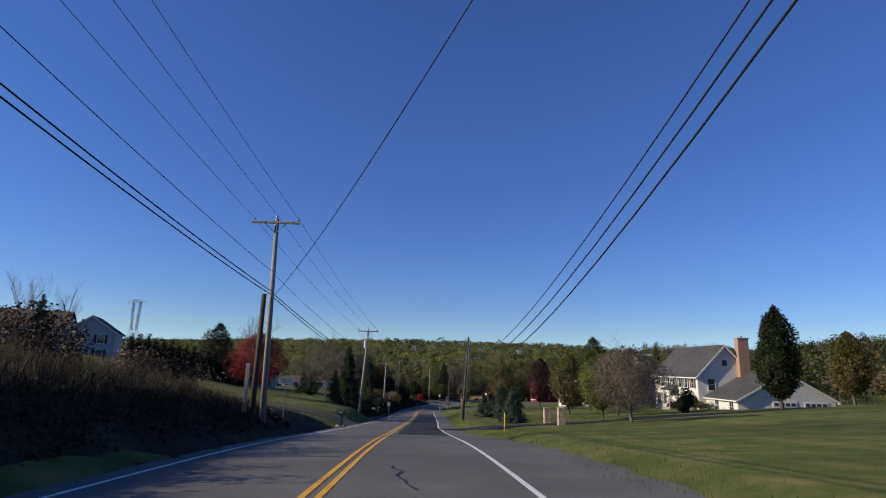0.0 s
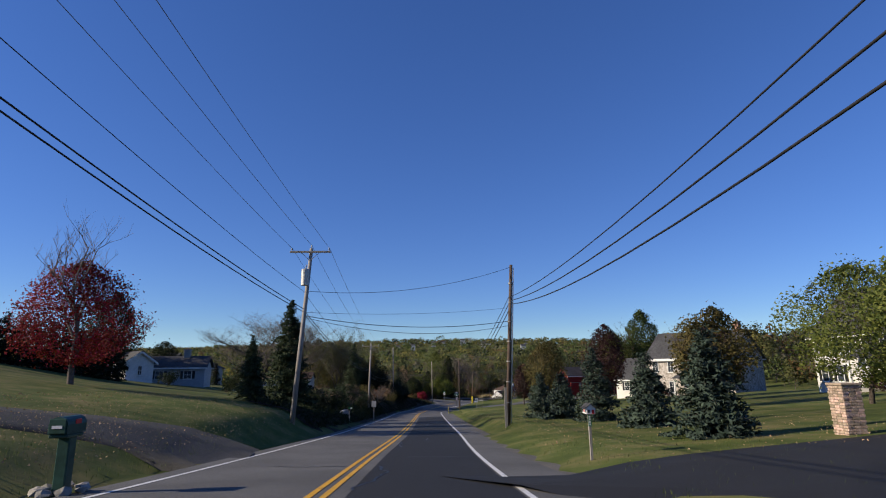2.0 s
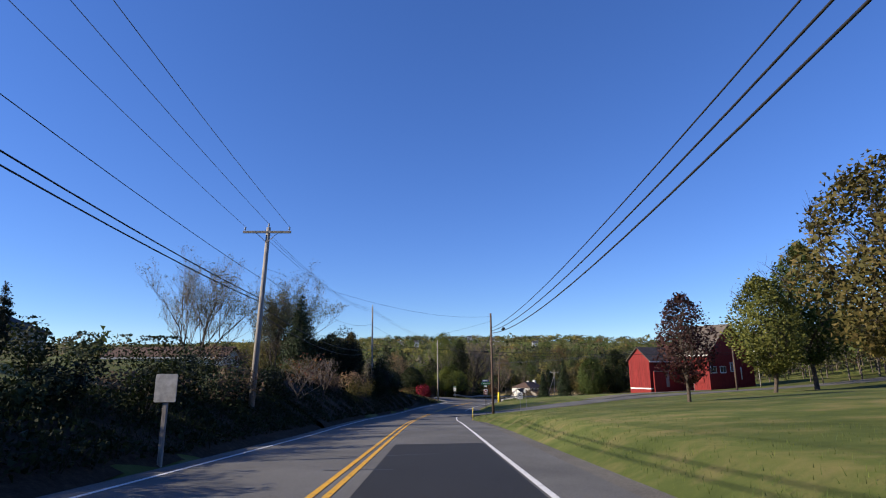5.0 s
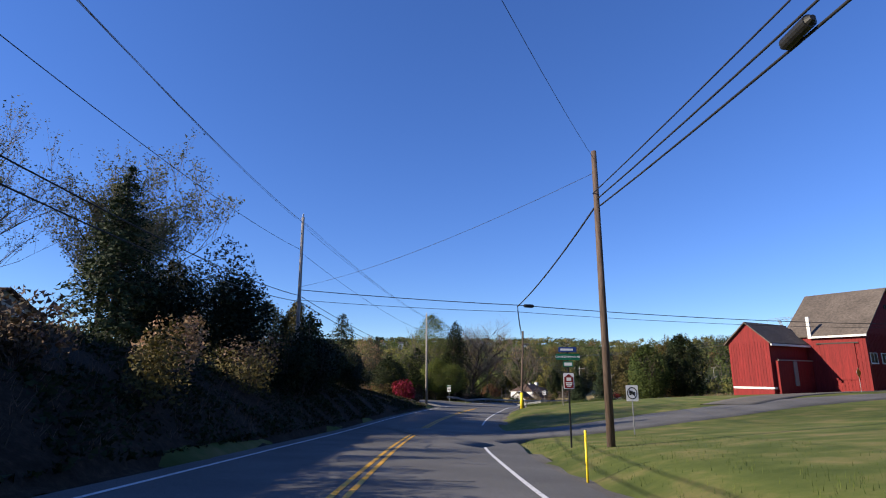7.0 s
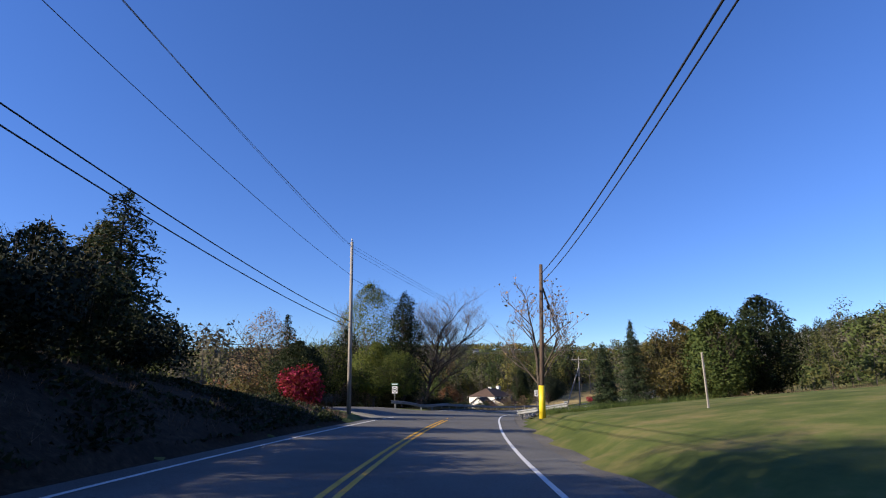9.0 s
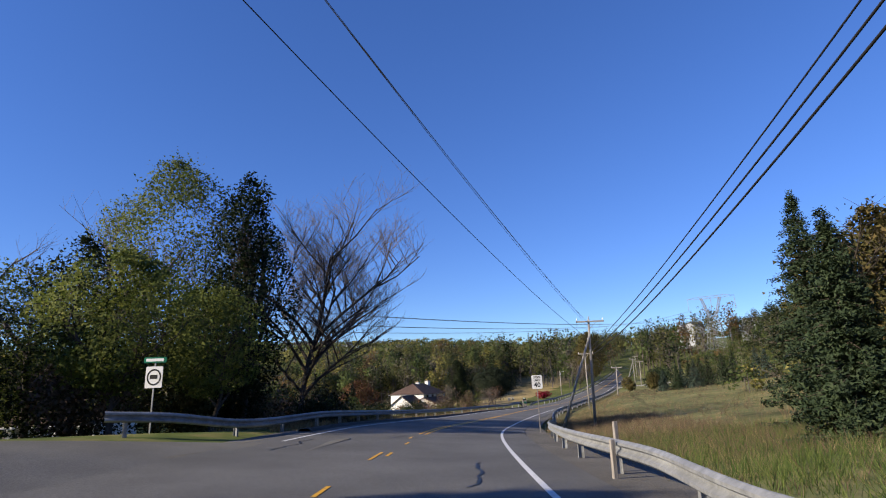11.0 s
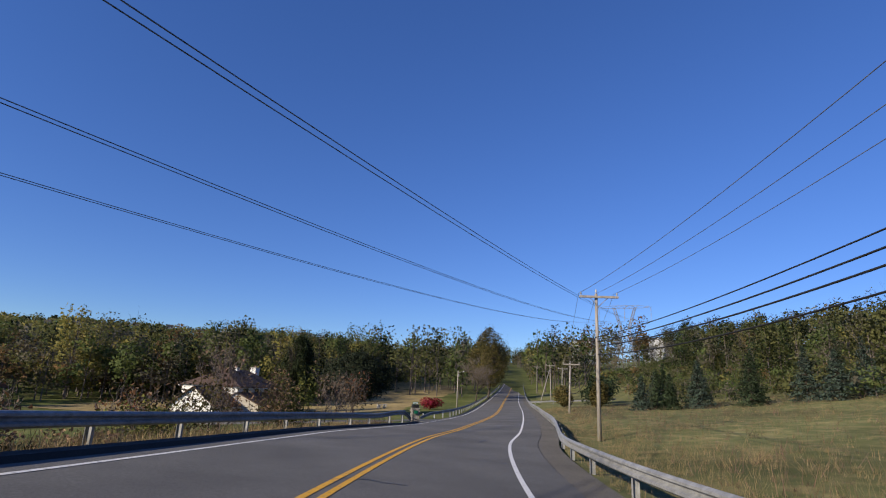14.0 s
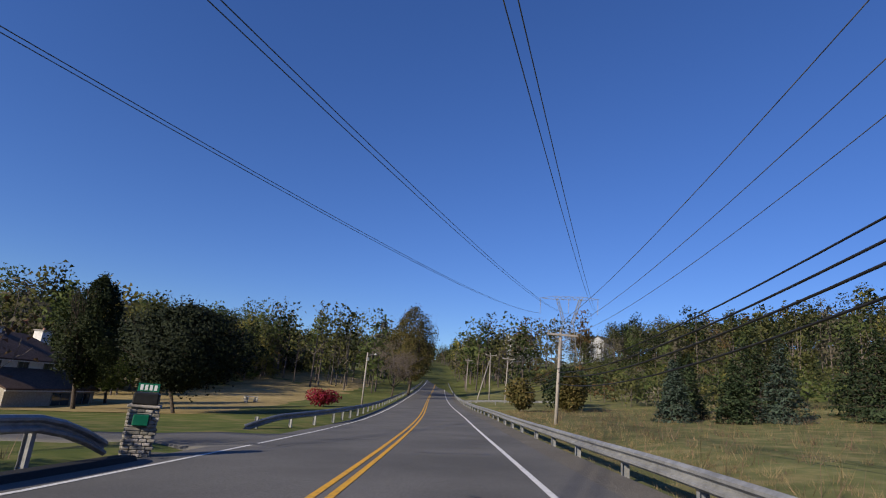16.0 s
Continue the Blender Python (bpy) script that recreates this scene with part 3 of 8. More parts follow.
def cyl(bm, p0, p1, r0, r1, sides=12, caps=True):
    """Adds a tapered cylinder between two places."""
    p0, p1 = Vector(p0), Vector(p1)
    q = (p1 - p0).to_track_quat("Z", "Y").to_matrix().to_4x4()
    bmesh.ops.create_cone(bm, cap_ends=caps, segments=sides, radius1=r0, radius2=r1, depth=(p1 - p0).length,
                          matrix=Matrix.Translation((p0 + p1) / 2) @ q)
    return bm


def plate(bm, corners, thick, axis_y=True):
    """A flat slab in the xz plane from its outline, given thickness along y."""
    f = [bm.verts.new((x, -thick / 2, z)) for x, z in corners]
    b = [bm.verts.new((x, thick / 2, z)) for x, z in corners]
    bm.faces.new(f)
    bm.faces.new(b[::-1])
    n = len(f)
    for i in range(n):
        bm.faces.new((f[i], b[i], b[(i + 1) % n], f[(i + 1) % n]))
    bmesh.ops.recalc_face_normals(bm, faces=bm.faces)
    return bm


# ---- trees ----
def limbs(rng, h, r, trunk=0.3, spread=0.55, levels=4, kids=(5, 4, 4, 3), stems=1, up=0.25, shrink=0.62):
    """A branching frame: tube rows from the ground up, and the tips with their level."""
    segs, tips = [], []

    def limb(p, d, length, rad, lev):
        n = 3 if lev < 2 else 2
        pts, q = [p], p
        for k in range(n):
            d = d + rng.normal(size=3) * 0.10 + np.array([0, 0, up * 0.12 * lev])
            d = d / np.linalg.norm(d)
            q = q + d * length / n
            pts.append(q)
        for k in range(n):
            f0, f1 = 1 - 0.55 * k / n, 1 - 0.55 * (k + 1) / n
            segs.append((*pts[k], *pts[k + 1], rad * f0, rad * f1))
        if lev >= levels:
            tips.append(pts[-1])
            tips.append((pts[-1] + pts[-2]) / 2)
            return
        m = kids[min(lev, len(kids) - 1)]
        for c in range(m):
            at_f = 0.35 + 0.65 * (c + rng.random()) / m
            i = min(n - 1, int(at_f * n))
            base = pts[i] + (pts[i + 1] - pts[i]) * (at_f * n - i)
            az = rng.random() * 2 * np.pi if lev else 2 * np.pi * (c * 0.382 + rng.random() * 0.15)
            o = np.array([np.cos(az), np.sin(az), 0.15])
            nd = d * (1 - spread) + o * spread + np.array([0, 0, up * 0.5])
            nd /= np.linalg.norm(nd)
            limb(base, nd, length * shrink * (0.75 + 0.5 * rng.random()), rad * 0.5, lev + 1)

    for k in range(stems):
        d0 = np.array([0, 0, 1.0]) + (rng.normal(size=3) * 0.35 if stems > 1 else rng.normal(size=3) * 0.05)
        limb(np.array([0, 0, -0.3]) + (rng.normal(size=3) * np.array([0.25, 0.25, 0]) if stems > 1 else 0), d0, h * trunk * 2, r / stems ** 0.5, 0)
    segs, tips = np.array(segs), np.array(tips)
    k = h / max(0.1, tips[:, 2].max())
    segs[:, :6] *= k
    tips = tips * k
    return segs, tips


def fit_width(segs, tips, width):
    """Stretches a frame sideways to the crown width."""
    w = np.percentile(np.abs(tips[:, :2]), 97) * 2
    k = width / max(w, 0.1)
    segs[:, [0, 1, 3, 4]] *= k
    tips[:, :2] *= k
    return segs, tips


def crown_points(rng, n, h, width, low, belly=0.42, gaps=0.25):
    """Places through a crown: an egg-shaped body broken up by lobes and gaps, denser near its skin."""
    ph = rng.uniform(0, 6.28, (6, 3))
    fr = rng.uniform(0.8, 2.6, (6, 3)) * 5.5 / max(width, h * 0.5)
    out = []
    while sum(map(len, out)) < n:
        m = n * 2
        u = rng.random(m)
        az = rng.random(m) * 2 * np.pi
        k = np.log(0.5) / np.log(belly)
        body = np.clip(np.sin(np.pi * u ** k), 0, 1) ** 0.62
        lob = 1 + 0.16 * np.sin(3 * az + ph[0, 0] + 5 * u) + 0.12 * np.sin(5 * az + ph[1, 0] - 8 * u) + 0.07 * np.sin(9 * az + 17 * u + ph[2, 0])
        r = width / 2 * body * lob * rng.random(m) ** 0.42
        p = np.stack([np.cos(az) * r, np.sin(az) * r, h * (low + (1 - low) * u)], 1)
        f = sum(np.sin(p[:, 0] * fr[i, 0] + ph[i, 0]) * np.sin(p[:, 1] * fr[i, 1] + ph[i, 1]) * np.sin(p[:, 2] * fr[i, 2] + ph[i, 2]) for i in range(6))
        keep = (f > np.quantile(f, gaps)) & (rng.random(m) < 0.25 + 0.75 * body)
        out.append(p[keep])
    p = np.vstack(out)[:n]
    return p + rng.normal(size=p.shape) * 0.05 * width * rng.random((len(p), 1)) ** 2


def broadleaf(name, x, y, h, width, leaf, label, seed, leaves=6000, size=0.24, trunk=0.3, low=0.16, stems=1, group="", category="tree",
              top_bare=0.0, z=None, spread=0.55, twig=None, levels=4, belly=0.42, gaps=0.25):
    rng = np.random.default_rng(seed)
    t = thing(name, (x, y, ground_z(x, y) if z is None else z), label, category, group)
    segs, tips = fit_width(*limbs(rng, h * (1.0 if top_bare else 0.93), 0.016 * h + 0.03, trunk=trunk, spread=spread, stems=stems, levels=levels), width * 0.88)
    part("trunk", tubes("trunk", segs, 5), twig or M_BARK, t)
    if leaves:
        leaves = int(leaves * 1.45)
        c = crown_points(rng, leaves, h * (1 - top_bare), width, low, belly, gaps)
        part("crown", cards("crown", c, size * 0.54 * (0.6 + 0.8 * rng.random(leaves)), rng, 0.3, out=c - np.array([0, 0, h * (low + 0.3 * (1 - low))]), soft=0.45), leaf, t)
    return t


def bare_tree(name, x, y, h, width, label, seed, stems=1, levels=5, z=None, trunk=0.26, leaf=None, leaves=0, spread=0.55, kids=(6, 4, 4, 4, 3), leaf_size=0.14, puff=0.25):
    rng = np.random.default_rng(seed)
    t = thing(name, (x, y, ground_z(x, y) if z is None else z), label, "tree")
    segs, tips = fit_width(*limbs(rng, h, 0.013 * h + 0.03, trunk=trunk, spread=spread, levels=levels, stems=stems, kids=kids), width * 0.9)
    thick = segs[:, 6] > 0.03
    part("trunk", tubes("trunk", segs[thick], 6), M_BARK, t)
    fine = segs[~thick]
    fine[:, 6:] = np.maximum(fine[:, 6:], 0.0075)
    part("twig", tubes("twig", fine, 3), M_TWIG, t, "mass of fine grey twigs")
    if leaves:
        c = tips[rng.integers(0, len(tips), leaves)] + rng.normal(size=(leaves, 3)) * puff
        part("crown", cards("crown", c, leaf_size * (0.7 + 0.6 * rng.random(leaves)), rng, 0.3), leaf or M_TANLEAF, t, "last sparse leaves")
    return t


def conifer(name, x, y, h, width, leaf, label, seed, needles=5200, group="", z=None, power=0.85, low=0.03, size=0.2, droop=0.25):
    rng = np.random.default_rng(seed)
    t = thing(name, (x, y, ground_z(x, y) if z is None else z), label, "spruce tree", group)
    segs = [(0, 0, -0.3, 0, 0, h * 0.97, 0.018 * h + 0.02, 0.01)]
    pts, sz = [], []
    whorls = int(h * 3.2) + 8
    per = max(6, needles // (whorls * 9))
    for k in range(whorls):
        f = low + (1 - low) * (k / whorls) ** 0.9
        reach = width / 2 * (1 - f) ** power + 0.06
        for b in range(9 if f < 0.8 else 6):
            az = rng.random() * 2 * np.pi
            rr = reach * (0.66 + 0.5 * rng.random())
            z0 = min(h * 0.99, f * h + rng.normal() * 0.7 * h / whorls)
            tip = np.array([np.cos(az) * rr, np.sin(az) * rr, z0 - droop * rr + 0.12 * rr * rng.normal()])
            if rr > 0.4 and b < 6:
                segs.append((0, 0, z0, *tip, 0.015 + 0.006 * rr, 0.005))
            n = max(3, int(per * (0.4 + rr / (width / 2))))
            u = rng.random(n) ** 0.7
            p = np.array([0, 0, z0]) * (1 - u[:, None]) + tip * u[:, None]
            side = np.array([-np.sin(az), np.cos(az), 0])
            p = p + side * (rng.normal(size=n) * 0.26 * rr * (1.1 - u))[:, None] + rng.normal(size=(n, 3)) * 0.07
            p[:, 2] -= 0.05 + 0.1 * rng.random(n)
            pts.append(p)
            sz.append(size * 0.5 * (0.7 + 0.6 * rng.random(n)) * (0.65 + 0.5 * (1 - f)))
    c, sz = np.vstack(pts), np.concatenate(sz)
    c[:, 2] = np.maximum(c[:, 2], 0.05)
    part("trunk", tubes("trunk", segs, 5), M_BARK, t)
    part("foliage", cards("foliage", c, sz, rng, 0.35, 2.6, out=c * np.array([1, 1, 0]) + np.array([0, 0, 0.3 * width]), soft=0.4), leaf, t)
    return t


def shrub(name, x, y, h, width, leaf, label, seed, leaves=1500, size=0.13, z=None, depth=None, group="", category="shrub", shoots=0):
    """A low bush: several woody stems under an uneven mound of leaves."""
    rng = np.random.default_rng(seed)
    t = thing(name, (x, y, ground_z(x, y) if z is None else z), label, category, group)
    lobes = rng.normal(size=(7, 3)) * np.array([width * 0.22, (depth or width) * 0.22, h * 0.14]) + np.array([0, 0, h * 0.52])
    segs = [(rng.normal() * 0.05, rng.normal() * 0.05, -0.1, *l, 0.025, 0.008) for l in lobes]
    leaves = int(leaves)
    k = rng.integers(0, 7, leaves)
    d = rng.normal(size=(leaves, 3))
    d /= np.linalg.norm(d, axis=1)[:, None]
    c = lobes[k] + d * (rng.random(leaves) ** 0.35)[:, None] * np.array([width * 0.28, (depth or width) * 0.28, h * 0.38])
    c = c[c[:, 2] > 0.02]
    c[:, 2] = np.minimum(c[:, 2], h * 1.05)
    if shoots:   # upright shoots that stand over the mound, clad in leaves
        a, r = rng.random(shoots) * 2 * np.pi, width * 0.42 * rng.random(shoots) ** 0.5
        top = h * (1.0 + 0.32 * rng.random(shoots)) * (1 - 0.35 * (r / width * 2) ** 2)
        for x_, y_, z_ in zip(np.cos(a) * r, np.sin(a) * r, top):
            q = np.array([x_ * 1.15, y_ * 1.15, z_])
            segs.append((x_, y_, h * 0.4, *q, 0.012, 0.004))
            u = rng.random(26)[:, None]
            c = np.vstack([c, np.array([x_, y_, h * 0.6]) * (1 - u) + q * u + rng.normal(size=(26, 3)) * 0.07])
    part("stem", tubes("stem", segs, 4), M_BARK, t)
    part("foliage", cards("foliage", c, size * 0.75 * (0.6 + 0.8 * rng.random(len(c))), rng, 0.2, out=c - np.array([0, 0, h * 0.2]), soft=0.45), leaf, t)
    return t


# ---- poles and wires ----
def wire(name, a, b, sag, r, material, label, category="overhead wire", group="", n=22):
    a, b = np.array(a, float), np.array(b, float)
    u = np.linspace(0, 1, n + 1)[:, None]
    p = a * (1 - u) + b * u
    p[:, 2] -= 4 * sag * (u * (1 - u))[:, 0]
    d = np.gradient(p, axis=0)
    d /= np.linalg.norm(d, axis=1)[:, None]
    w = np.cross(d, (0, 0, 1.0))
    w /= np.linalg.norm(w, axis=1)[:, None]
    t = np.cross(w, d)
    th = np.arange(5) * 2 * np.pi / 5
    v = p[:, None] + r * (np.cos(th)[None, :, None] * w[:, None] + np.sin(th)[None, :, None] * t[:, None])
    j = np.arange(5)
    q = np.stack([j, (j + 1) % 5, (j + 1) % 5 + 5, j + 5], 1)
    q = (q[None] + (np.arange(n) * 5)[:, None, None]).reshape(-1, 4)
    ob = new(name, quads_mesh(name, v.reshape(-1, 3), q, True))
    ob.data.materials.append(material)
    return tagged(ob, label, category, group)


POLES = {}


def utility_pole(key, base, top, label, r=0.16, material=None, arm=None, conduit=False, transformer=None, insul=True, heading=0.0, caps=()):
    """A tapered, slightly leaning pole. arm: (distance below the top, half length). Returns the thing."""
    base, top = Vector(base), Vector(top)
    t = thing("utility_pole", base, label, "utility pole", "utility poles along the road")
    d = top - base
    axis = d.normalized()
    POLES[key] = (base, top)
    mt = material or M_POLE
    bm = bmesh.new()
    cyl(bm, -axis * 0.4, d, r, r * 0.66, 12)
    part("shaft", bm, mt, t, smooth=True)
    across = Vector((math.cos(heading), -math.sin(heading), 0))
    if arm:
        drop, half = arm
        c = d - axis * drop
        bm = bmesh.new()
        box(bm, -half, half, -0.05, 0.05, -0.06, 0.06, 0.008)
        bmesh.ops.transform(bm, matrix=Matrix.Translation(c + Vector((0, -0.2, 0))) @ Matrix.Rotation(-heading, 4, "Z"), verts=bm.verts)
        a = part("crossarm", bm, M_POLEGREY, t)
        for s in (-0.92, 0.92):
            bm = bmesh.new()
            p = c + across * half * s + Vector((0, -0.2, 0.06))
            cyl(bm, p, p + Vector((0, 0, 0.09)), 0.02, 0.02, 8)
            cyl(bm, p + Vector((0, 0, 0.08)), p + Vector((0, 0, 0.2)), 0.055, 0.03, 10)
            part("insulator", bm, M_CERAMIC, a)
        for s in (-0.45, 0.45):
            bm = bmesh.new()
            cyl(bm, c + across * half * s + Vector((0, -0.2, -0.05)), c - axis * 0.55 + Vector((0, -0.12, 0)), 0.018, 0.018, 6)
            part("brace", bm, M_RUSTEDGE, t)
    if insul:
        bm = bmesh.new()
        cyl(bm, d, d + axis * 0.1, 0.025, 0.025, 8)
        cyl(bm, d + axis * 0.09, d + axis * 0.24, 0.06, 0.03, 10)
        part("insulator", bm, M_CERAMIC, t)
    if conduit:
        bm = bmesh.new()
        cyl(bm, across * 0.2 + Vector((0, -0.05, 0)), d * 0.98 + across * 0.17, 0.045, 0.04, 8)
        part("conduit", bm, M_WHITEPAINT, t, "pale conduit strapped to the pole", True)
        for k in range(1, 8):
            bm = bmesh.new()
            p = d * (k / 8)
            cyl(bm, p - axis * 0.03, p + axis * 0.03, r * 1.25 - 0.004 * k, r * 1.25 - 0.004 * k, 12)
            part("strap", bm, M_STEEL, t)
    if transformer:
        c = d - axis * transformer + across * 0.0 + Vector((-0.1, -0.42, 0))
        bm = bmesh.new()
        cyl(bm, c - Vector((0, 0, 0.5)), c + Vector((0, 0, 0.42)), 0.24, 0.24, 16)
        cyl(bm, c + Vector((0, 0, 0.42)), c + Vector((0, 0, 0.5)), 0.25, 0.2, 16)
        tr = part("transformer", bm, M_SIGNBACK, t, "grey can transformer")
        bm = bmesh.new()
        cyl(bm, c + Vector((0, 0, 0.5)), c + Vector((0.05, 0, 0.78)), 0.04, 0.03, 8)
        part("bushing", bm, M_CERAMIC, tr)
        bm = bmesh.new()
        box(bm, c.x - 0.05, c.x + 0.05, c.y + 0.2, c.y + 0.42, c.z - 0.2, c.z + 0.2)
        part("bracket", bm, M_STEEL, tr)
    return t


def down(key, drop, side=0.0, heading=0.0):
    """A place on a pole, so far below its top, to the right by side."""
    b, t = POLES[key]
    a = (t - b).normalized()
    return t - a * drop + Vector((math.cos(heading), -math.sin(heading), 0)) * side


# ---- houses ----
def window(parent, x, z, w, h, wall_y, grid=(2, 2), shutters=False, frame_mat=None):
    """A framed window on a wall that faces -y at wall_y, its sill at z."""
    fr = frame_mat or M_WHITEPAINT
    bm = bmesh.new()
    b = 0.07
    for x0, x1, z0, z1 in ((x - w / 2 - b, x - w / 2, z - b, z + h + b), (x + w / 2, x + w / 2 + b, z - b, z + h + b),
                           (x - w / 2, x + w / 2, z - b, z), (x - w / 2, x + w / 2, z + h, z + h + b)):
        box(bm, x0, x1, wall_y - 0.06, wall_y + 0.04, z0, z1)
    win = part("window", bm, fr, parent)
    part("pane", a_box(x - w / 2, x + w / 2, wall_y - 0.03, wall_y - 0.012, z, z + h), M_GLASS, win)
    bm = bmesh.new()
    for i in range(1, grid[0]):
        xx = x - w / 2 + w * i / grid[0]
        box(bm, xx - 0.015, xx + 0.015, wall_y - 0.05, wall_y - 0.031, z, z + h)
    for j in range(1, grid[1]):
        zz = z + h * j / grid[1]
        box(bm, x - w / 2, x + w / 2, wall_y - 0.052, wall_y - 0.033, zz - 0.02, zz + 0.02)
    part("muntins", bm, fr, win)
    part("sill", a_box(x - w / 2 - 0.12, x + w / 2 + 0.12, wall_y - 0.12, wall_y - 0.061, z - 0.14, z - 0.072), fr, win)
    if shutters:
        for s in (-1, 1):
            xs = x + s * (w / 2 + b + 0.2)
            part("shutter", a_box(xs - 0.17, xs + 0.17, wall_y - 0.05, wall_y - 0.004, z - 0.02, z + h + 0.02, 0.01), M_BLACK, win)
    return win


def block(parent, x0, x1, y0, y1, eave, ridge, wall_mat, roof_mat, along="x", over=0.35, base=-0.6, hip=False, trim=True):
    """Walls and a pitched roof. along: the ridge's direction. Heights from the thing's base."""
    bm = bmesh.new()
    box(bm, x0, x1, y0, y1, base, eave)
    xm, ym = (x0 + x1) / 2, (y0 + y1) / 2
    if not hip:
        for s in (0, 1):
            if along == "x":
                xs = (x0 if s == 0 else x1)
                v = [bm.verts.new(p) for p in ((xs, y0, eave), (xs, y1, eave), (xs, ym, ridge))]
            else:
                ys = (y0 if s == 0 else y1)
                v = [bm.verts.new(p) for p in ((x0, ys, eave), (x1, ys, eave), (xm, ys, ridge))]
            bm.faces.new(v)
    part("wall", bm, wall_mat, parent)
    bm = bmesh.new()
    th = 0.16
    if along == "x":
        k = (ridge - eave) / (ym - y0)
        ends = (x0 - over, x1 + over)
        ins = (y1 - y0) / 2 * 0.9 if hip else 0
        for s in (-1, 1):
            ye = y0 - over if s < 0 else y1 + over
            ze = eave - k * over
            low = [(ends[0], ye, ze), (ends[1], ye, ze)]
            high = [(ends[1] - ins, ym, ridge), (ends[0] + ins, ym, ridge)]
            f = [bm.verts.new((x, y, z + 0.01)) for x, y, z in low + high]
            g = [bm.verts.new((x, y, z + th)) for x, y, z in low + high]
            bm.faces.new(f), bm.faces.new(g[::-1])
            for i in range(4):
                bm.faces.new((f[i], g[i], g[(i + 1) % 4], f[(i + 1) % 4]))
        if hip:
            for s in (0, 1):
                e = ends[s]
                a = [(e, y0 - over, eave - k * over), (e, y1 + over, eave - k * over), (e + (ins if s == 0 else -ins), ym, ridge)]
                bm.faces.new([bm.verts.new((x, y, z + th)) for x, y, z in a])
    else:
        k = (ridge - eave) / (xm - x0)
        ends = (y0 - over, y1 + over)
        for s in (-1, 1):
            xe = x0 - over if s < 0 else x1 + over
            ze = eave - k * over
            pts = [(xe, ends[0], ze), (xe, ends[1], ze), (xm, ends[1], ridge), (xm, ends[0], ridge)]
            f = [bm.verts.new((x, y, z + 0.01)) for x, y, z in pts]
            g = [bm.verts.new((x, y, z + th)) for x, y, z in pts]
            bm.faces.new(f), bm.faces.new(g[::-1])
            for i in range(4):
                bm.faces.new((f[i], g[i], g[(i + 1) % 4], f[(i + 1) % 4]))
    bmesh.ops.recalc_face_normals(bm, faces=bm.faces)
    roof = part("roof", bm, roof_mat, parent)
    if trim:
        if along == "x":
            for ye in (y0 - over, y1 + over):
                part("gutter", a_box(x0 - over, x1 + over, ye - 0.09, ye - 0.005, eave - k * over - 0.08, eave - k * over + 0.1), M_WHITEPAINT, roof)
        else:
            for xe in (x0 - over, x1 + over):
                part("gutter", a_box(xe - 0.05, xe + 0.05, y0 - over, y1 + over, eave - k * over - 0.14, eave - k * over), M_WHITEPAINT, roof)
            ln = math.hypot(xm - x0 + over, ridge - eave + k * over)
            for s in (-1, 1):
                bm = bmesh.new()
                r = bmesh.ops.create_cube(bm, size=1.0)
                m = Matrix.Translation((xm + s * (xm - x0 + over) / 2, y0 - over - 0.03, (ridge + eave - k * over) / 2 - 0.03)) @ Matrix.Rotation(s * math.atan(k), 4, "Y")
                bmesh.ops.transform(bm, matrix=m @ Matrix.Diagonal((ln, 0.05, 0.2, 1)), verts=r["verts"])
                part("bargeboard", bm, M_WHITEPAINT, roof)
    return roof


# ---- signs ----
def sign_post(name, x, y, label, height, faces=(), post=(0.05, 0.03), turn=0.0, post_mat=None, z=None, category="road sign"):
    """A post with plates. faces: (z of the plate's centre, outline [(x, z)], thickness, front material, back material)."""
    t = thing(name, (x, y, ground_z(x, y) if z is None else z), label, category, turn=turn)
    part("post", a_box(-post[0] / 2, post[0] / 2, -post[1] / 2, post[1] / 2, -0.4, height, 0.004), post_mat or M_STEEL, t)
    out = []
    for zc, outline, th, front, back in faces:
        bm = plate(bmesh.new(), outline, th)
        bmesh.ops.translate(bm, vec=(0, -post[1] / 2 - th / 2 - 0.004, zc), verts=bm.verts)
        p = part("plate", bm, back, t)
        bm = bmesh.new()
        k = 0.985
        v = [bm.verts.new((px * k, -post[1] / 2 - th - 0.008, zc + pz * k)) for px, pz in outline]
        bm.faces.new(v)
        p2 = part("sign_face", bm, front, p)
        out.append((p, -post[1] / 2 - th - 0.011, zc))
    return t, out


def rect(w, h, c=0.03):
    a, b = w / 2, h / 2
    return [(-a + c, -b), (a - c, -b), (a, -b + c), (a, b - c), (a - c, b), (-a + c, b), (-a, b - c), (-a, -b + c)]


def bars(parent, material, y, rows):
    """Plain bars for writing that cannot be read: rows of x0 x1 z0 z1."""
    bm = bmesh.new()
    for x0, x1, z0, z1 in rows:
        box(bm, x0, x1, y - 0.002, y, z0, z1)
    return part("lettering", bm, material, parent)


def words(parent, text, material, y, x, z, size):
    cu = bpy.data.curves.new("lettering", "FONT")
    cu.body, cu.size, cu.align_x, cu.align_y = text, size, "CENTER", "CENTER"
    cu.extrude, cu.resolution_u, cu.offset = 0.001, 2, size * 0.018
    ob = new("lettering", cu)
    me = bpy.data.meshes.new_from_object(ob.evaluated_get(bpy.context.evaluated_depsgraph_get()))
    bpy.data.objects.remove(ob)
    me.transform(Matrix.Translation((x, y, z)) @ Matrix.Rotation(math.pi / 2, 4, "X"))
    return part("lettering", me, material, parent)

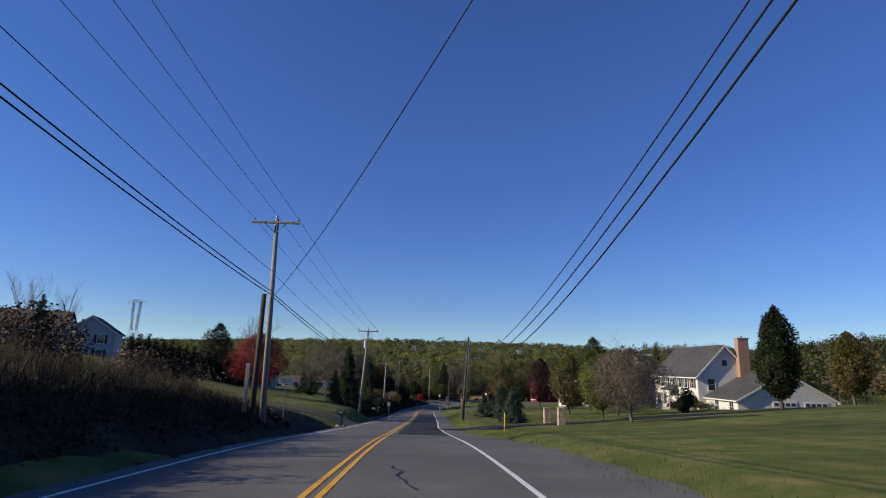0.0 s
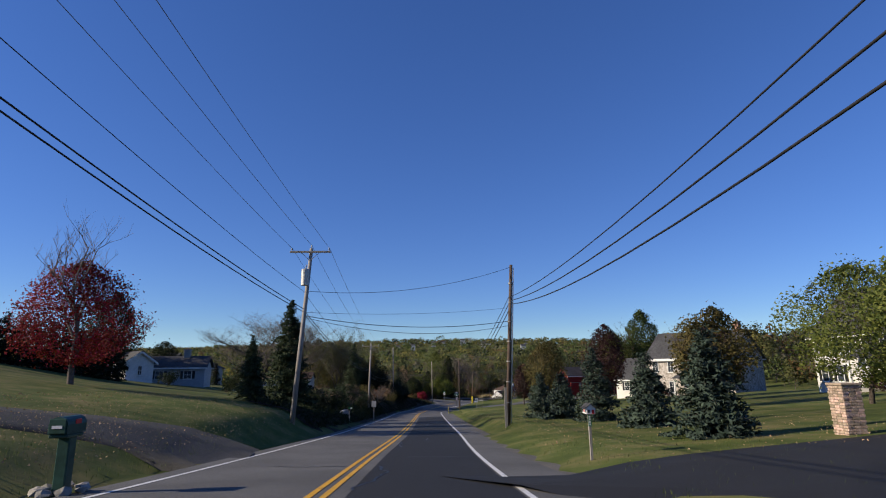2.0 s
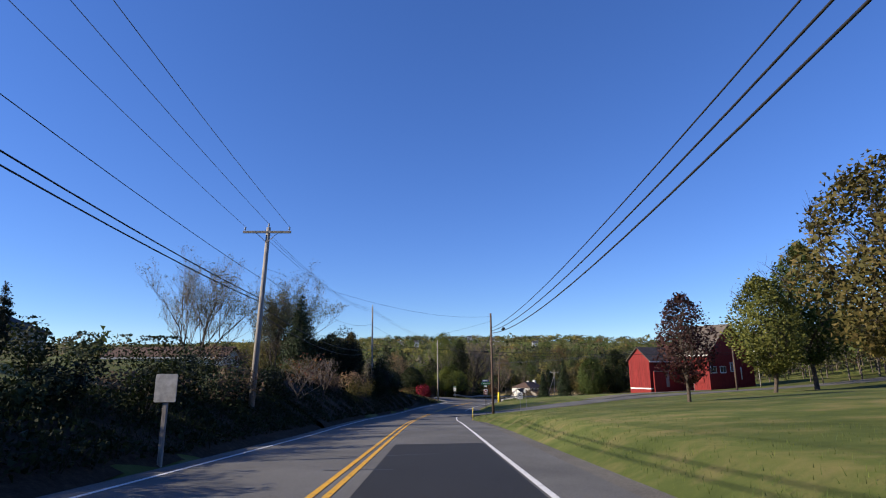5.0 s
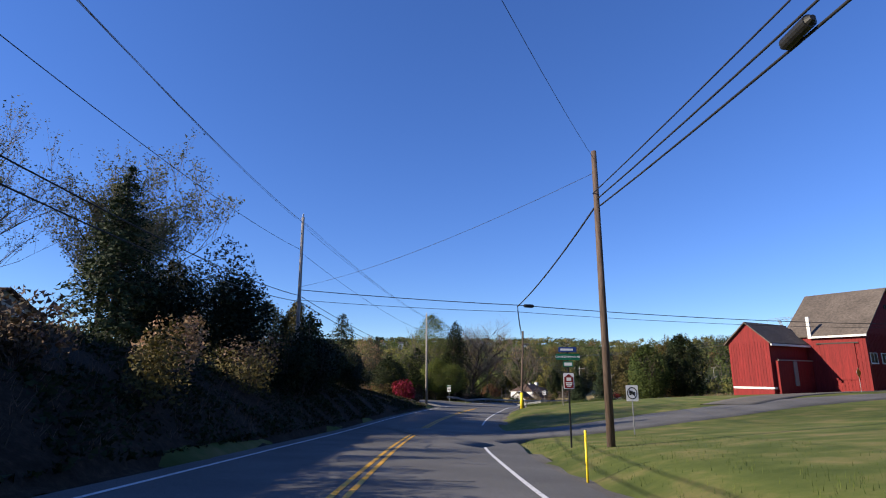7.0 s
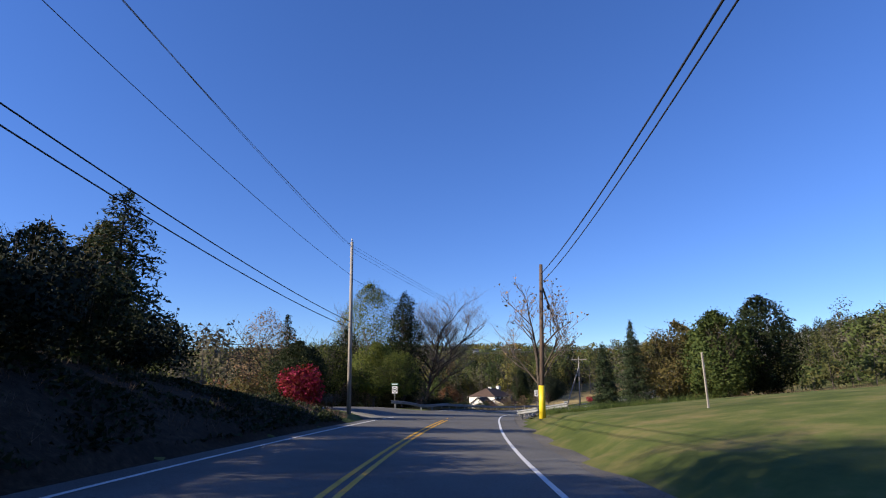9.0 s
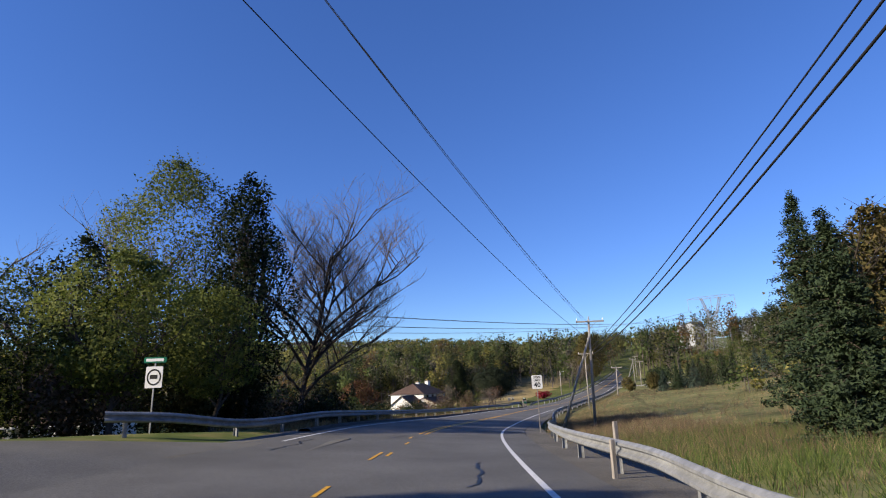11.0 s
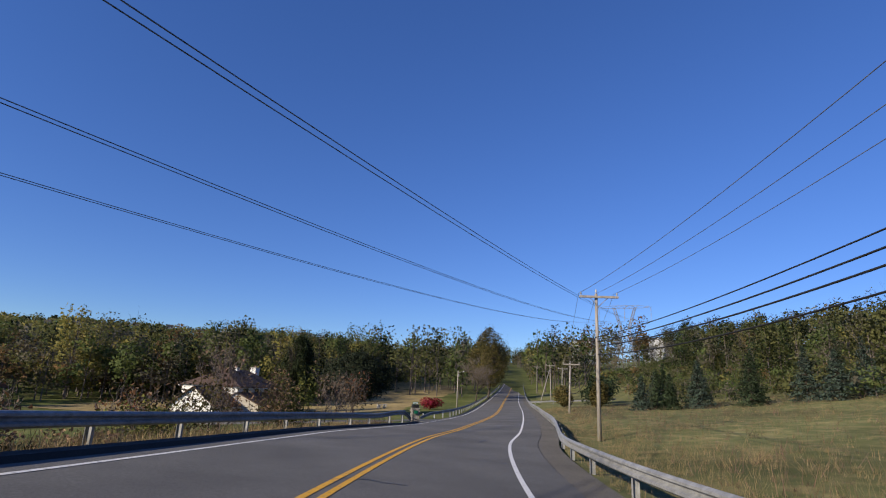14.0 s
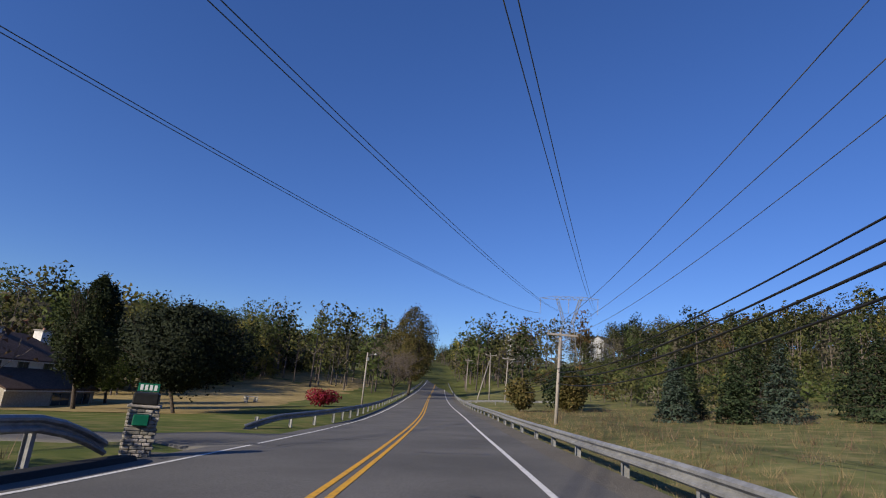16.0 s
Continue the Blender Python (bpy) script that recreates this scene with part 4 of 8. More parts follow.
# ---- driveways and side roads ----
def lane(name, pts, width, material, label, up=0.03, flare=0.0, run=7.2):
    """A paved ribbon along a line of places (x, y), draped on the land; it widens by flare at its first end."""
    c = spline([(x, y, 0) for x, y in pts], 1.2)
    d = np.gradient(c[:, :2], axis=0)
    d /= np.linalg.norm(d, axis=1)[:, None]
    n = np.stack([d[:, 1], -d[:, 0]], 1)
    v, f = [], []
    cols = 7
    for i in range(len(c)):
        w = width / 2 + flare * max(0, 1 - i * 1.2 / run) ** 2
        for k in range(cols):
            q = c[i, :2] + n[i] * (w * (2 * min(max(k - 1, 0), 4) / 4 - 1) + (0.03 if k == 6 else -0.03 if k == 0 else 0))
            e, ki, h = lie([q[0]], [q[1]])
            z = LINE[ki[0], 2] + BANK[ki[0]] * e[0] + 0.012 if abs(e[0]) < 5.4 else h[0] + up
            v.append((q[0], q[1], z - (0.4 if k in (0, 6) else 0)))
        if i:
            for k in range(cols - 1):
                p = (i - 1) * cols + k
                f.append((p, p + 1, p + 1 + cols, p + cols))
    ob = setting(name, mesh_of(name, v, f, True), material)
    return tagged(ob, label)


lane("driveway_1", [(3.0, 45.5), (7.5, 48.2), (11.6, 49.5), (20, 51.5), (34, 58), (44, 64)], 3.6, M_NEWASPHALT, "fresh black asphalt driveway between brick pillars", flare=3.4, run=9)
lane("driveway_2", [(-5.9, 56.5), (-9, 55.8), (-14, 53.5), (-24, 50.5), (-40, 52)], 4.4, M_OLDASPHALT, "dark asphalt driveway climbing a lawn", flare=2.0)
lane("side_road_1", [(0.9, 161.2), (4.3, 162.2), (9, 163.3), (15, 165.2), (24, 168.4), (45, 175), (80, 182)], 6.2, M_ASPHALT, "grey asphalt side road past a red barn", flare=5.0)
lane("side_road_2", [(9.0, 213.5), (5.5, 214.8), (0.5, 216.0), (-4, 216.3), (-14, 216), (-40, 213), (-80, 209)], 9.0, M_ASPHALT, "grey asphalt side road between tall trees", flare=9.0, run=13)
lane("driveway_4", [(57.0, 297.6), (52.8, 300.8), (46, 306), (40, 313), (38, 324)], 4.2, M_ASPHALT, "grey asphalt driveway beside a stone pillar", flare=2.4)
lane("gravel_pad", [(24, 171.5), (32, 178), (41, 184.5), (48, 187)], 4.0, M_GRAVEL, "grey gravel apron before a red barn", up=0.05)


def cracks():
    """Sealed cracks: thin wandering bands of tar across and along the lanes."""
    rng = np.random.default_rng(5)
    v, f = [], []
    for y in np.concatenate([np.arange(4, 168, 4.3), np.arange(186, 420, 4.8)]):
        i = station(y + rng.random() * 2)
        e0 = rng.uniform(-3.5, 2.4)
        n = rng.integers(6, 16)
        along = rng.random() < 0.35
        p, e = float(i), e0
        first = True
        for k in range(n):
            a = on_road(p, e, 0.0262) + TANG[int(p)] * (p - int(p))
            wd = 0.02 + 0.02 * rng.random()
            w = np.array([*SIDE[int(p)], 0]) * wd if along else TANG[int(p)] * wd
            v += [a - w, a + w]
            if not first:
                m = len(v)
                f.append((m - 4, m - 3, m - 1, m - 2))
            first = False
            if along:
                p, e = p + 0.35, e + rng.normal() * 0.09
            else:
                p, e = p + rng.normal() * 0.10, e + 0.22
            if e > 3.4:
                break
    return setting("road_cracks", mesh_of("road_cracks", v, f), M_TAR, "dark sealed cracks in the road")


cracks()

# gravel and broken asphalt along the verges
tagged(strip("verge_1", station(5), station(152), lambda y: right_edge(y) - 0.02, lambda y: right_edge(y) + 0.5, 0.018, M_GRAVEL), "gravelly edge of the road")
tagged(strip("verge_2", station(174), END, lambda y: right_edge(y) - 0.02, lambda y: right_edge(y) + float(np.interp(y, (174, 204, 212, 230, 245), (0.7, 0.8, 2.0, 1.6, 0.9))), 0.004, M_GRAVEL), "gravelly edge of the road")
tagged(strip("kerb_1", station(228), station(290), -4.98, -4.6, 0.12, M_NEWASPHALT, 0.2), "low black asphalt kerb along the road")
tagged(strip("verge_3", station(219), station(292), -5.5, lambda y: left_edge(y) + 0.02, 0.012, M_GRAVEL), "gravelly edge of the road")


# ---- guardrails ----
W_BEAM = [(0.0, 0.155), (0.02, 0.15), (0.075, 0.11), (0.075, 0.065), (0.0, 0.02), (0.0, -0.02), (0.075, -0.065), (0.075, -0.11), (0.02, -0.15), (0.0, -0.155)]


def guardrail(points, face, label, posts=3.81, turn_down=False, height=0.6, turn_end=False):
    """A W-beam rail on steel posts along a line; face +1: its ribs look to the right of the line's course."""
    c = spline(points, 0.6)
    d = np.gradient(c, axis=0)
    d /= np.linalg.norm(d, axis=1)[:, None]
    n = np.stack([d[:, 1], -d[:, 0], 0 * d[:, 0]], 1) * face
    z0 = c[0, 2]
    t = thing("guardrail", tuple(c[0]), label, "guardrail")
    o = c[0]
    v, f = [], []
    m = len(W_BEAM)
    for i in range(len(c)):
        drop = -0.35 * max(0, 1 - i * 0.6 / 3.5) ** 1.5 if turn_down else 0
        if turn_end:
            drop = -0.5 * max(0, 1 - (len(c) - 1 - i) * 0.6 / 1.9) ** 1.6
        for a, b in W_BEAM:
            v.append(c[i] - o + n[i] * (a + 0.02) + np.array([0, 0, height + b + drop]))
        for a, b in W_BEAM:
            v.append(c[i] - o + n[i] * (a + 0.012) + np.array([0, 0, height + b * 0.985 + drop]))
        if i:
            p = (i - 1) * 2 * m
            for k in range(m - 1):
                f.append((p + k, p + k + 1, p + k + 1 + 2 * m, p + k + 2 * m))
                f.append((p + m + k, p + m + k + 2 * m, p + m + k + 1 + 2 * m, p + m + k + 1))
    beam = part("beam", mesh_of("beam", v, f, False), M_STEEL, t)
    ends = mesh_of("post", *post_shape())
    ends.materials.append(M_STEEL)
    splice = bpy.data.meshes.new("splice")
    bm = bmesh.new()
    box(bm, -0.16, 0.16, 0.02, 0.11, -0.165, 0.165, 0.01)
    bm.to_mesh(splice)
    bm.free()
    splice.materials.append(M_RUSTEDGE)
    length = np.concatenate([[0], np.cumsum(np.linalg.norm(np.diff(c, axis=0), axis=1))])
    for k, s in enumerate(np.arange(0.9, length[-1], posts)):
        i = int(np.argmin(np.abs(length - s)))
        p = new("post", ends)
        p.parent = t
        gz = ground_z(c[i, 0], c[i, 1])
        yaw = math.atan2(n[i, 1], n[i, 0]) - math.pi / 2
        p.location = Vector(c[i] - o - n[i] * 0.09)
        p.rotation_euler = (0, 0, yaw)
    return t


def post_shape():
    """An I-shaped steel post with a block behind the rail."""
    v, f = [], []

    def add(x0, x1, y0, y1, z0, z1):
        k = len(v)
        v.extend([(x, y, z) for z in (z0, z1) for x, y in ((x0, y0), (x1, y0), (x1, y1), (x0, y1))])
        f.extend([(k, k + 1, k + 5, k + 4), (k + 1, k + 2, k + 6, k + 5), (k + 2, k + 3, k + 7, k + 6), (k + 3, k, k + 4, k + 7), (k + 4, k + 5, k + 6, k + 7)])
    add(-0.05, 0.05, -0.075, -0.067, -0.6, 0.68)
    add(-0.05, 0.05, 0.067, 0.075, -0.6, 0.68)
    add(-0.004, 0.004, -0.067, 0.067, -0.6, 0.68)
    return v, f


def edge_run(y0, y1, e, step=6):
    """Places along the road at a distance from its centre line, on the land."""
    out = []
    for i in range(station(y0), station(y1), step):
        p = on_road(i, e)
        out.append((p[0], p[1], max(ground_z(p[0], p[1]), LINE[i, 2] - 0.35)))
    return out


def outer_rail():
    out = []
    for i in range(station(209), station(470), 6):
        y = LINE[i, 1]
        p = on_road(i, float(np.interp(y, (209, 222, 236, 245, 257, 266, 276, 470), (5.1, 5.0, 5.9, 6.4, 6.2, 5.7, 5.4, 5.3))), float(np.interp(y, (209, 262, 282, 330), (-0.08, -0.08, -0.2, -0.1))))
        out.append(tuple(p))
    return out


guardrail([(17.6, 204.0, -12.75)] + outer_rail(), -1, "long galvanised steel guardrail on the outer verge of a bend")
guardrail([(6.5, 224.2, -12.95), (8.1, 225.1, -13.1), (10.0, 227.3, -13.5)] + edge_run(233, 287, -5.6) + [(47.8, 289.6, -16.2), (49.4, 291.6, -16.25), (50.9, 293.2, -16.3)], 1, "weathered steel guardrail curving from a side road, its end turned down", turn_end=True)
guardrail([(57.4, 304.3, -16.95), (59.8, 306.4, -16.9)] + edge_run(309, 470, -5.35), 1, "steel guardrail with a flared, turned-down end", turn_down=True)

guardrail([(x_, y_, ground_z(x_, y_)) for x_, y_ in ((102.8, 344.3), (106.5, 341.0), (110.1, 337.5), (115.0, 332.5))], -1, "short pale guardrail across the mouth of a far lane")

# ---- utility poles: left-hand line ----
utility_pole("L0", (-8.4, -15, ground_z(-8.4, -15)), (-8.5, -15, 12.0), "grey timber utility pole with a crossarm", arm=(0.25, 1.25), material=M_POLEGREY)
utility_pole("L1", (-7.75, 28.06, ground_z(-7.75, 28)), (-7.9, 27.95, 7.4), "grey timber utility pole with a crossarm", arm=(0.25, 1.25), material=M_POLEGREY)
utility_pole("L2", (-7.65, 69.9, ground_z(-7.65, 69.9)), (-7.08, 70.5, 4.5), "leaning timber utility pole with a transformer", arm=(0.25, 1.25), material=M_POLEGREY, transformer=1.9)
utility_pole("L3", (-8.1, 119.8, ground_z(-8.1, 119.8)), (-7.9, 120.1, 0.8), "grey timber utility pole with a crossarm", arm=(0.3, 1.25), material=M_POLEGREY)
utility_pole("L5", (-7.05, 168.5, ground_z(-7.05, 168.5)), (-7.2, 168.5, 2.1), "tall pale timber utility pole", r=0.15, material=M_POLEGREY)
utility_pole("L6", (2.6, 203.9, ground_z(2.6, 203.9)), (2.5, 203.9, -0.9), "tall pale timber utility pole", r=0.15, material=M_POLEGREY)
# right-hand line
utility_pole("R0", (5.7, -3, ground_z(5.7, -3)), (5.7, -3, 11.8), "brown timber utility pole")
utility_pole("R1", (5.35, 73.7, ground_z(5.35, 73.7)), (6.0, 74.1, 4.1), "brown timber utility pole with a pale conduit", conduit=True, insul=False)
utility_pole("R3", (7.15, 149.2, ground_z(7.15, 149.2)), (7.1, 149.0, -0.85), "brown timber utility pole with a bare top", r=0.14, insul=False)
utility_pole("R4", (14.0, 198.9, ground_z(14, 198.9)), (14.4, 198.8, -3.4), "brown timber utility pole on a grass mound", insul=False)
t = [o for o in bpy.data.objects if o.name.startswith("utility_pole")][-1]
part("pole_guard", cyl(bmesh.new(), (0.01, 0, 0.0), (0.06, 0, 1.9), 0.20, 0.19, 12), M_STAKE, t, "yellow plastic pole guard", True)
utility_pole("A", (34.9, 244.5, ground_z(34.9, 244.5)), (35.3, 244.7, -7.2), "timber utility pole with a crossarm and a leaning brace pole", arm=(0.2, 1.1), heading=0.42, r=0.12, material=M_POLEGREY)
utility_pole("R6", (53.0, 275.5, ground_z(53, 275.5)), (53.1, 275.6, -8.4), "pale timber utility pole with a crossarm", arm=(0.2, 1.05), heading=0.6, material=M_POLEGREY, r=0.115)
utility_pole("R7", (76.3, 303.4, ground_z(76.3, 303.4)), (76.5, 303.4, -10.1), "pale timber utility pole with a crossarm", arm=(0.15, 1.0), heading=0.63, material=M_POLEGREY, r=0.12)
utility_pole("R8", (112, 345, ground_z(112, 345)), (112.2, 345, -8.0), "pale timber utility pole with a crossarm", arm=(0.15, 1.0), heading=0.63, material=M_POLEGREY, r=0.12)
utility_pole("R9", (115, 352, ground_z(115, 352)), (115.6, 353, -7.0), "pale timber utility pole with a leaning brace", arm=(0.15, 1.0), heading=0.63, material=M_POLEGREY, r=0.12)
utility_pole("R10", (150, 400, ground_z(150, 400)), (150, 400, -4.5), "distant timber utility pole", arm=(0.2, 1.1), heading=0.63, material=M_POLEGREY, r=0.13)
utility_pole("X", (48, 177, ground_z(48, 177)), (48, 177, -3.0), "timber utility pole beside a side road", insul=False)


def prop_pole(base, top, label):
    t = thing("brace_pole", base, label, "utility pole")
    bm = bmesh.new()
    d = Vector(top) - Vector(base)
    cyl(bm, -d.normalized() * 0.4, d, 0.105, 0.08, 12)
    part("shaft", bm, M_POLEGREY, t, smooth=True)
    bm = bmesh.new()
    cyl(bm, d - d.normalized() * 0.25, d - d.normalized() * 0.15, 0.125, 0.125, 12)
    part("strap", bm, M_STEEL, t)


prop_pole((32.7, 245.6, ground_z(32.7, 245.6)), (35.1, 244.5, -8.6), "leaning timber pole that braces a utility pole")
prop_pole((110.5, 350.2, ground_z(110.5, 350.2)), (115.1, 352.6, -8.2), "leaning timber pole that braces a utility pole")
# the cut-off old pole and stake beside the first pole
t = thing("old_pole", (-8.12, 27.5, ground_z(-8.12, 27.5)), "dark cut-off stump of an old utility pole", "utility pole")
part("shaft", cyl(bmesh.new(), (0, 0, -0.4), (0.05, 0, 6.0), 0.14, 0.12, 12), M_POLE, t, smooth=True)
t = thing("timber_stake", (-8.35, 27.0, ground_z(-8.35, 27.0)), "pale timber stake beside a utility pole", "stake")
part("board", a_box(-0.09, 0.09, -0.04, 0.04, -0.3, 2.4, 0.01), M_GREYWOOD, t)
t = thing("timber_stake", (5.2, 73.3, ground_z(5.2, 73.3)), "pale timber guard board beside a utility pole", "stake")
part("board", a_box(-0.09, 0.09, -0.04, 0.04, -0.3, 2.3, 0.01), M_GREYWOOD, t)

# ---- wires ----
LW = "thin bare power wire strung between poles"
LT = "thick black telephone cable strung between poles"
for a, b, sag in (("L0", "L1", 0.45), ("L1", "L2", 0.4), ("L2", "L3", 0.7)):
    for s in (-1.15, 0, 1.15):
        wire("power_wire", down(a, 0.02 if s else -0.2, s), down(b, 0.02 if s else -0.2, s), sag, 0.011, M_CONDUCTOR, LW, "power wire", "power wires")
    wire("power_wire", down(a, 2.7, -0.2), down(b, 2.7, -0.2), sag * 1.1, 0.012, M_WIRE, LW, "power wire", "power wires")
    for k, s in enumerate((0, 0.35)):
        wire("telephone_cable", down(a, 3.75 + 0.5 * s, -0.15), down(b, 3.75 + 0.5 * s, -0.15), sag * (1.15 + 0.15 * k), 0.022, M_WIRE, LT, "telephone cable", "telephone cables")
for a, b, sag in (("L3", "L5", 0.9), ("L5", "L6", 0.5), ("L6", "A", 0.7)):
    for k, s in enumerate((-0.5, 0, 0.4)):
        wire("power_wire", down(a, 0.1 + 0.35 * k, s * 0.4), down(b, 0.1 + 0.3 * k, s), sag, 0.009, M_CONDUCTOR, LW, "power wire", "power wires")
    wire("power_wire", down(a, 2.6), down(b, 2.4 if b != "A" else 1.6), sag * 1.2, 0.012, M_WIRE, LW, "power wire", "power wires")
for a, b, sag in (("L3", "L5", 1.0), ("L5", "L6", 0.5)):
    for k, s in enumerate((0, 0.4)):
        wire("telephone_cable", down(a, 4.2 + s) if a == "L3" else down(a, 5.6 + s), down(b, 5.6 + s), sag * (1.1 + 0.15 * k), 0.022, M_WIRE, LT, "telephone cable", "telephone cables")
ATT = {"R0": 2.6, "R1": 2.3, "R3": 1.6, "R4": 1.0, "A": 2.4, "R6": 2.4, "R7": 2.3, "R8": 2.2, "R10": 2.2}
POLES["N"] = (Vector((7.62, 166.86, -12)), Vector((7.62, 166.86, -4.2)))
for a, b, sag in (("R0", "R1", 3.4), ("R1", "R3", 1.9), ("R4", "A", 0.8), ("A", "R6", 0.7), ("R6", "R7", 0.8), ("R7", "R8", 1.1), ("R8", "R10", 1.2)):
    for k in range(3):
        wire("telephone_cable", down(a, ATT[a] + 0.22 * k, 0.12 * (k - 1)), down(b, ATT[b] + 0.22 * k, 0.12 * (k - 1)), sag * (0.92 + 0.1 * k), (0.02, 0.025, 0.028)[k],
             M_WIRE, LT, "telephone cable", "telephone cables")
    if a in ("A", "R6", "R7", "R8"):
        for s in (-0.95, 0, 0.95):
            wire("power_wire", down(a, 0.0, s, 0.6), down(b, 0.0, s, 0.6), sag, 0.010, M_CONDUCTOR, LW, "power wire", "power wires")
        wire("telephone_cable", down(a, ATT[a] + 0.9), down(b, ATT[b] + 0.9), sag * 1.2, 0.026, M_WIRE, LT, "telephone cable", "telephone cables")
# lines that cross the road
for (a, da), (b, db), sag, r in ((("L2", 2.7), ("R1", 0.15), 0.7, 0.014), (("L2", 4.2), ("R1", 3.9), 0.55, 0.02), (("L2", 4.3), ("R1", 4.2), 0.75, 0.014),
                                 (("L2", 4.0), ("R1", 3.0), 0.25, 0.009), (("L3", 2.2), ("R3", 0.3), 0.9, 0.007), (("L5", 5.0), ("R3", 0.8), 0.5, 0.009), (("L5", 5.2), ("N", 0.0), 0.08, 0.026), (("N", 0.0), ("X", 1.2), 0.35, 0.026), (("L5", 5.9), ("N", 0.45), 0.1, 0.016), (("N", 0.45), ("X", 1.5), 0.35, 0.016),
                                 (("R3", 2.0), ("N", 0.1), 0.25, 0.036), (("N", 0.05), ("R4", 0.6), 0.5, 0.026), (("N", 0.35), ("R4", 1.2), 0.5, 0.02),
                                 (("L1", 4.2), ("R0", 2.0), 1.0, 0.014)):
    wire("service_wire", down(a, da), down(b, db), sag, r, M_WIRE, "black service wire that crosses over the road", "service wire", "service wires")


def splice_case(a, b, f, drop_a, drop_b, sag):
    """A black splice box slung on a cable."""
    p, q = down(a, drop_a), down(b, drop_b)
    c = p.lerp(q, f) - Vector((0, 0, 4 * sag * f * (1 - f)))
    t = thing("splice_case", c, "black cylindrical splice case slung on a cable", "splice case")
    d = (q - p).normalized()
    bm = bmesh.new()
    cyl(bm, d * -0.3, d * 0.3, 0.12, 0.12, 14)
    part("case", bm, M_BLACK, t, smooth=False)
    for s in (-1, 1):
        part("end_cap", cyl(bmesh.new(), d * 0.3 * s, d * 0.38 * s, 0.10, 0.05, 12), M_BLACK, t)


splice_case("N", "X", 0.02, 0.0, 1.2, 0.35)
splice_case("R1", "R3", 0.86, 2.65, 1.95, 1.9 * 1.12)
splice_case("R4", "A", 0.09, 1.4, 2.8, 0.8)
splice_case("A", "R6", 0.04, 2.8, 2.8, 0.7)


# ---- transmission line ----
def lattice_tower(name, x, y, top_z, label, turn, legs=3.2, arm=7.5, drop=1.4):
    z0 = ground_z(x, y)
    h = top_z - z0
    t = thing(name, (x, y, z0), label, "transmission tower", turn=turn)
    segs = []

    def bar(p, q, r=0.035):
        segs.append((*p, *q, r, r))

    za, zw = h - 1.6, 0.62 * h

    def w(z):
        return legs * (1 - 0.52 * z / zw)

    def braced(ca, cb):
        for k in range(4):
            bar(ca[k], cb[k], 0.06)
            bar(ca[k], cb[(k + 1) % 4])
            bar(ca[(k + 1) % 4], cb[k])
            bar(cb[k], cb[(k + 1) % 4])
    ring = ((-1, -1), (1, -1), (1, 1), (-1, 1))
    lv = np.linspace(0, zw, 8)
    for a, b in zip(lv[:-1], lv[1:]):
        braced([(w(a) * i, w(a) * j, a) for i, j in ring], [(w(b) * i, w(b) * j, b) for i, j in ring])
    # two horns that spread from the waist to the bridge
    wn_ = w(zw)
    for side in (-1, 1):
        for k in range(5):
            f0, f1 = k / 5, (k + 1) / 5
            q = []
            for f in (f0, f1):
                cx, cz, r = side * (wn_ * 0.75 + (arm * 0.38 - wn_ * 0.75) * f), zw + (za - zw) * f, wn_ * 0.25
                q.append([(cx + r * i, r * 1.6 * j, cz) for i, j in ring])
            braced(*q)
    part("lattice", tubes("lattice", segs, 4, False, 0), M_STEEL, t)
    segs = []
    for yy in (-0.5, 0.5):
        bar((-arm * 0.5, yy, za + 0.9), (arm * 0.5, yy, za + 0.9))
        bar((-arm * 0.5, yy, za - 0.1), (arm * 0.5, yy, za - 0.1))
        for k in range(10):
            x0, x1 = -arm * 0.5 + arm * 0.1 * k, -arm * 0.5 + arm * 0.1 * (k + 1)
            bar((x0, yy, za - 0.1 if k % 2 else za + 0.9), (x1, yy, za + 0.9 if k % 2 else za - 0.1))
        for side in (-1, 1):
            bar((side * arm * 0.5, yy, za + 0.9), (side * arm, 0, za + 0.25))
            bar((side * arm * 0.5, yy, za - 0.1), (side * arm, 0, za + 0.25))
    part("crossarm", tubes("crossarm", segs, 4, False, 0), M_STEEL, t)
    for s in (-0.95, 0, 0.95):
        bm = bmesh.new()
        for k in range(int(drop / 0.2)):
            cyl(bm, (s * arm, 0, za - 0.2 * k), (s * arm, 0, za - 0.2 * k - 0.13), 0.05, 0.14, 8)
        part("insulator_string", bm, M_CERAMIC, t)
    c, sn = math.cos(turn), math.sin(turn)
    return [Vector((x + s * arm * c, y + s * arm * sn, z0 + za - drop)) for s in (-0.95, 0, 0.95)]


TLINE = math.radians(126.2)
far_ends = lattice_tower("transmission_tower", 190, 398, 21, "steel lattice transmission tower on a hillside", TLINE, 3.6, 9.8, 4.9)
lattice_tower("transmission_tower", -115, 222, 24, "steel lattice transmission tower behind houses", TLINE + 1.0, 2.6, 3.6)
near_ends = lattice_tower("transmission_tower", -170, 134.5, 6.5, "low steel lattice tower on a rise behind houses", TLINE, 2.6, 9.8)
for p, q in zip(far_ends, near_ends):
    for s in (-0.22, 0.22):
        o = Vector((math.cos(TLINE) * s, math.sin(TLINE) * s, 0))
        wire("transmission_conductor", p + o, q + o, 14.0, 0.024, M_CONDUCTOR, "paired high-voltage conductor between towers", "power wire", "transmission conductors", n=60)


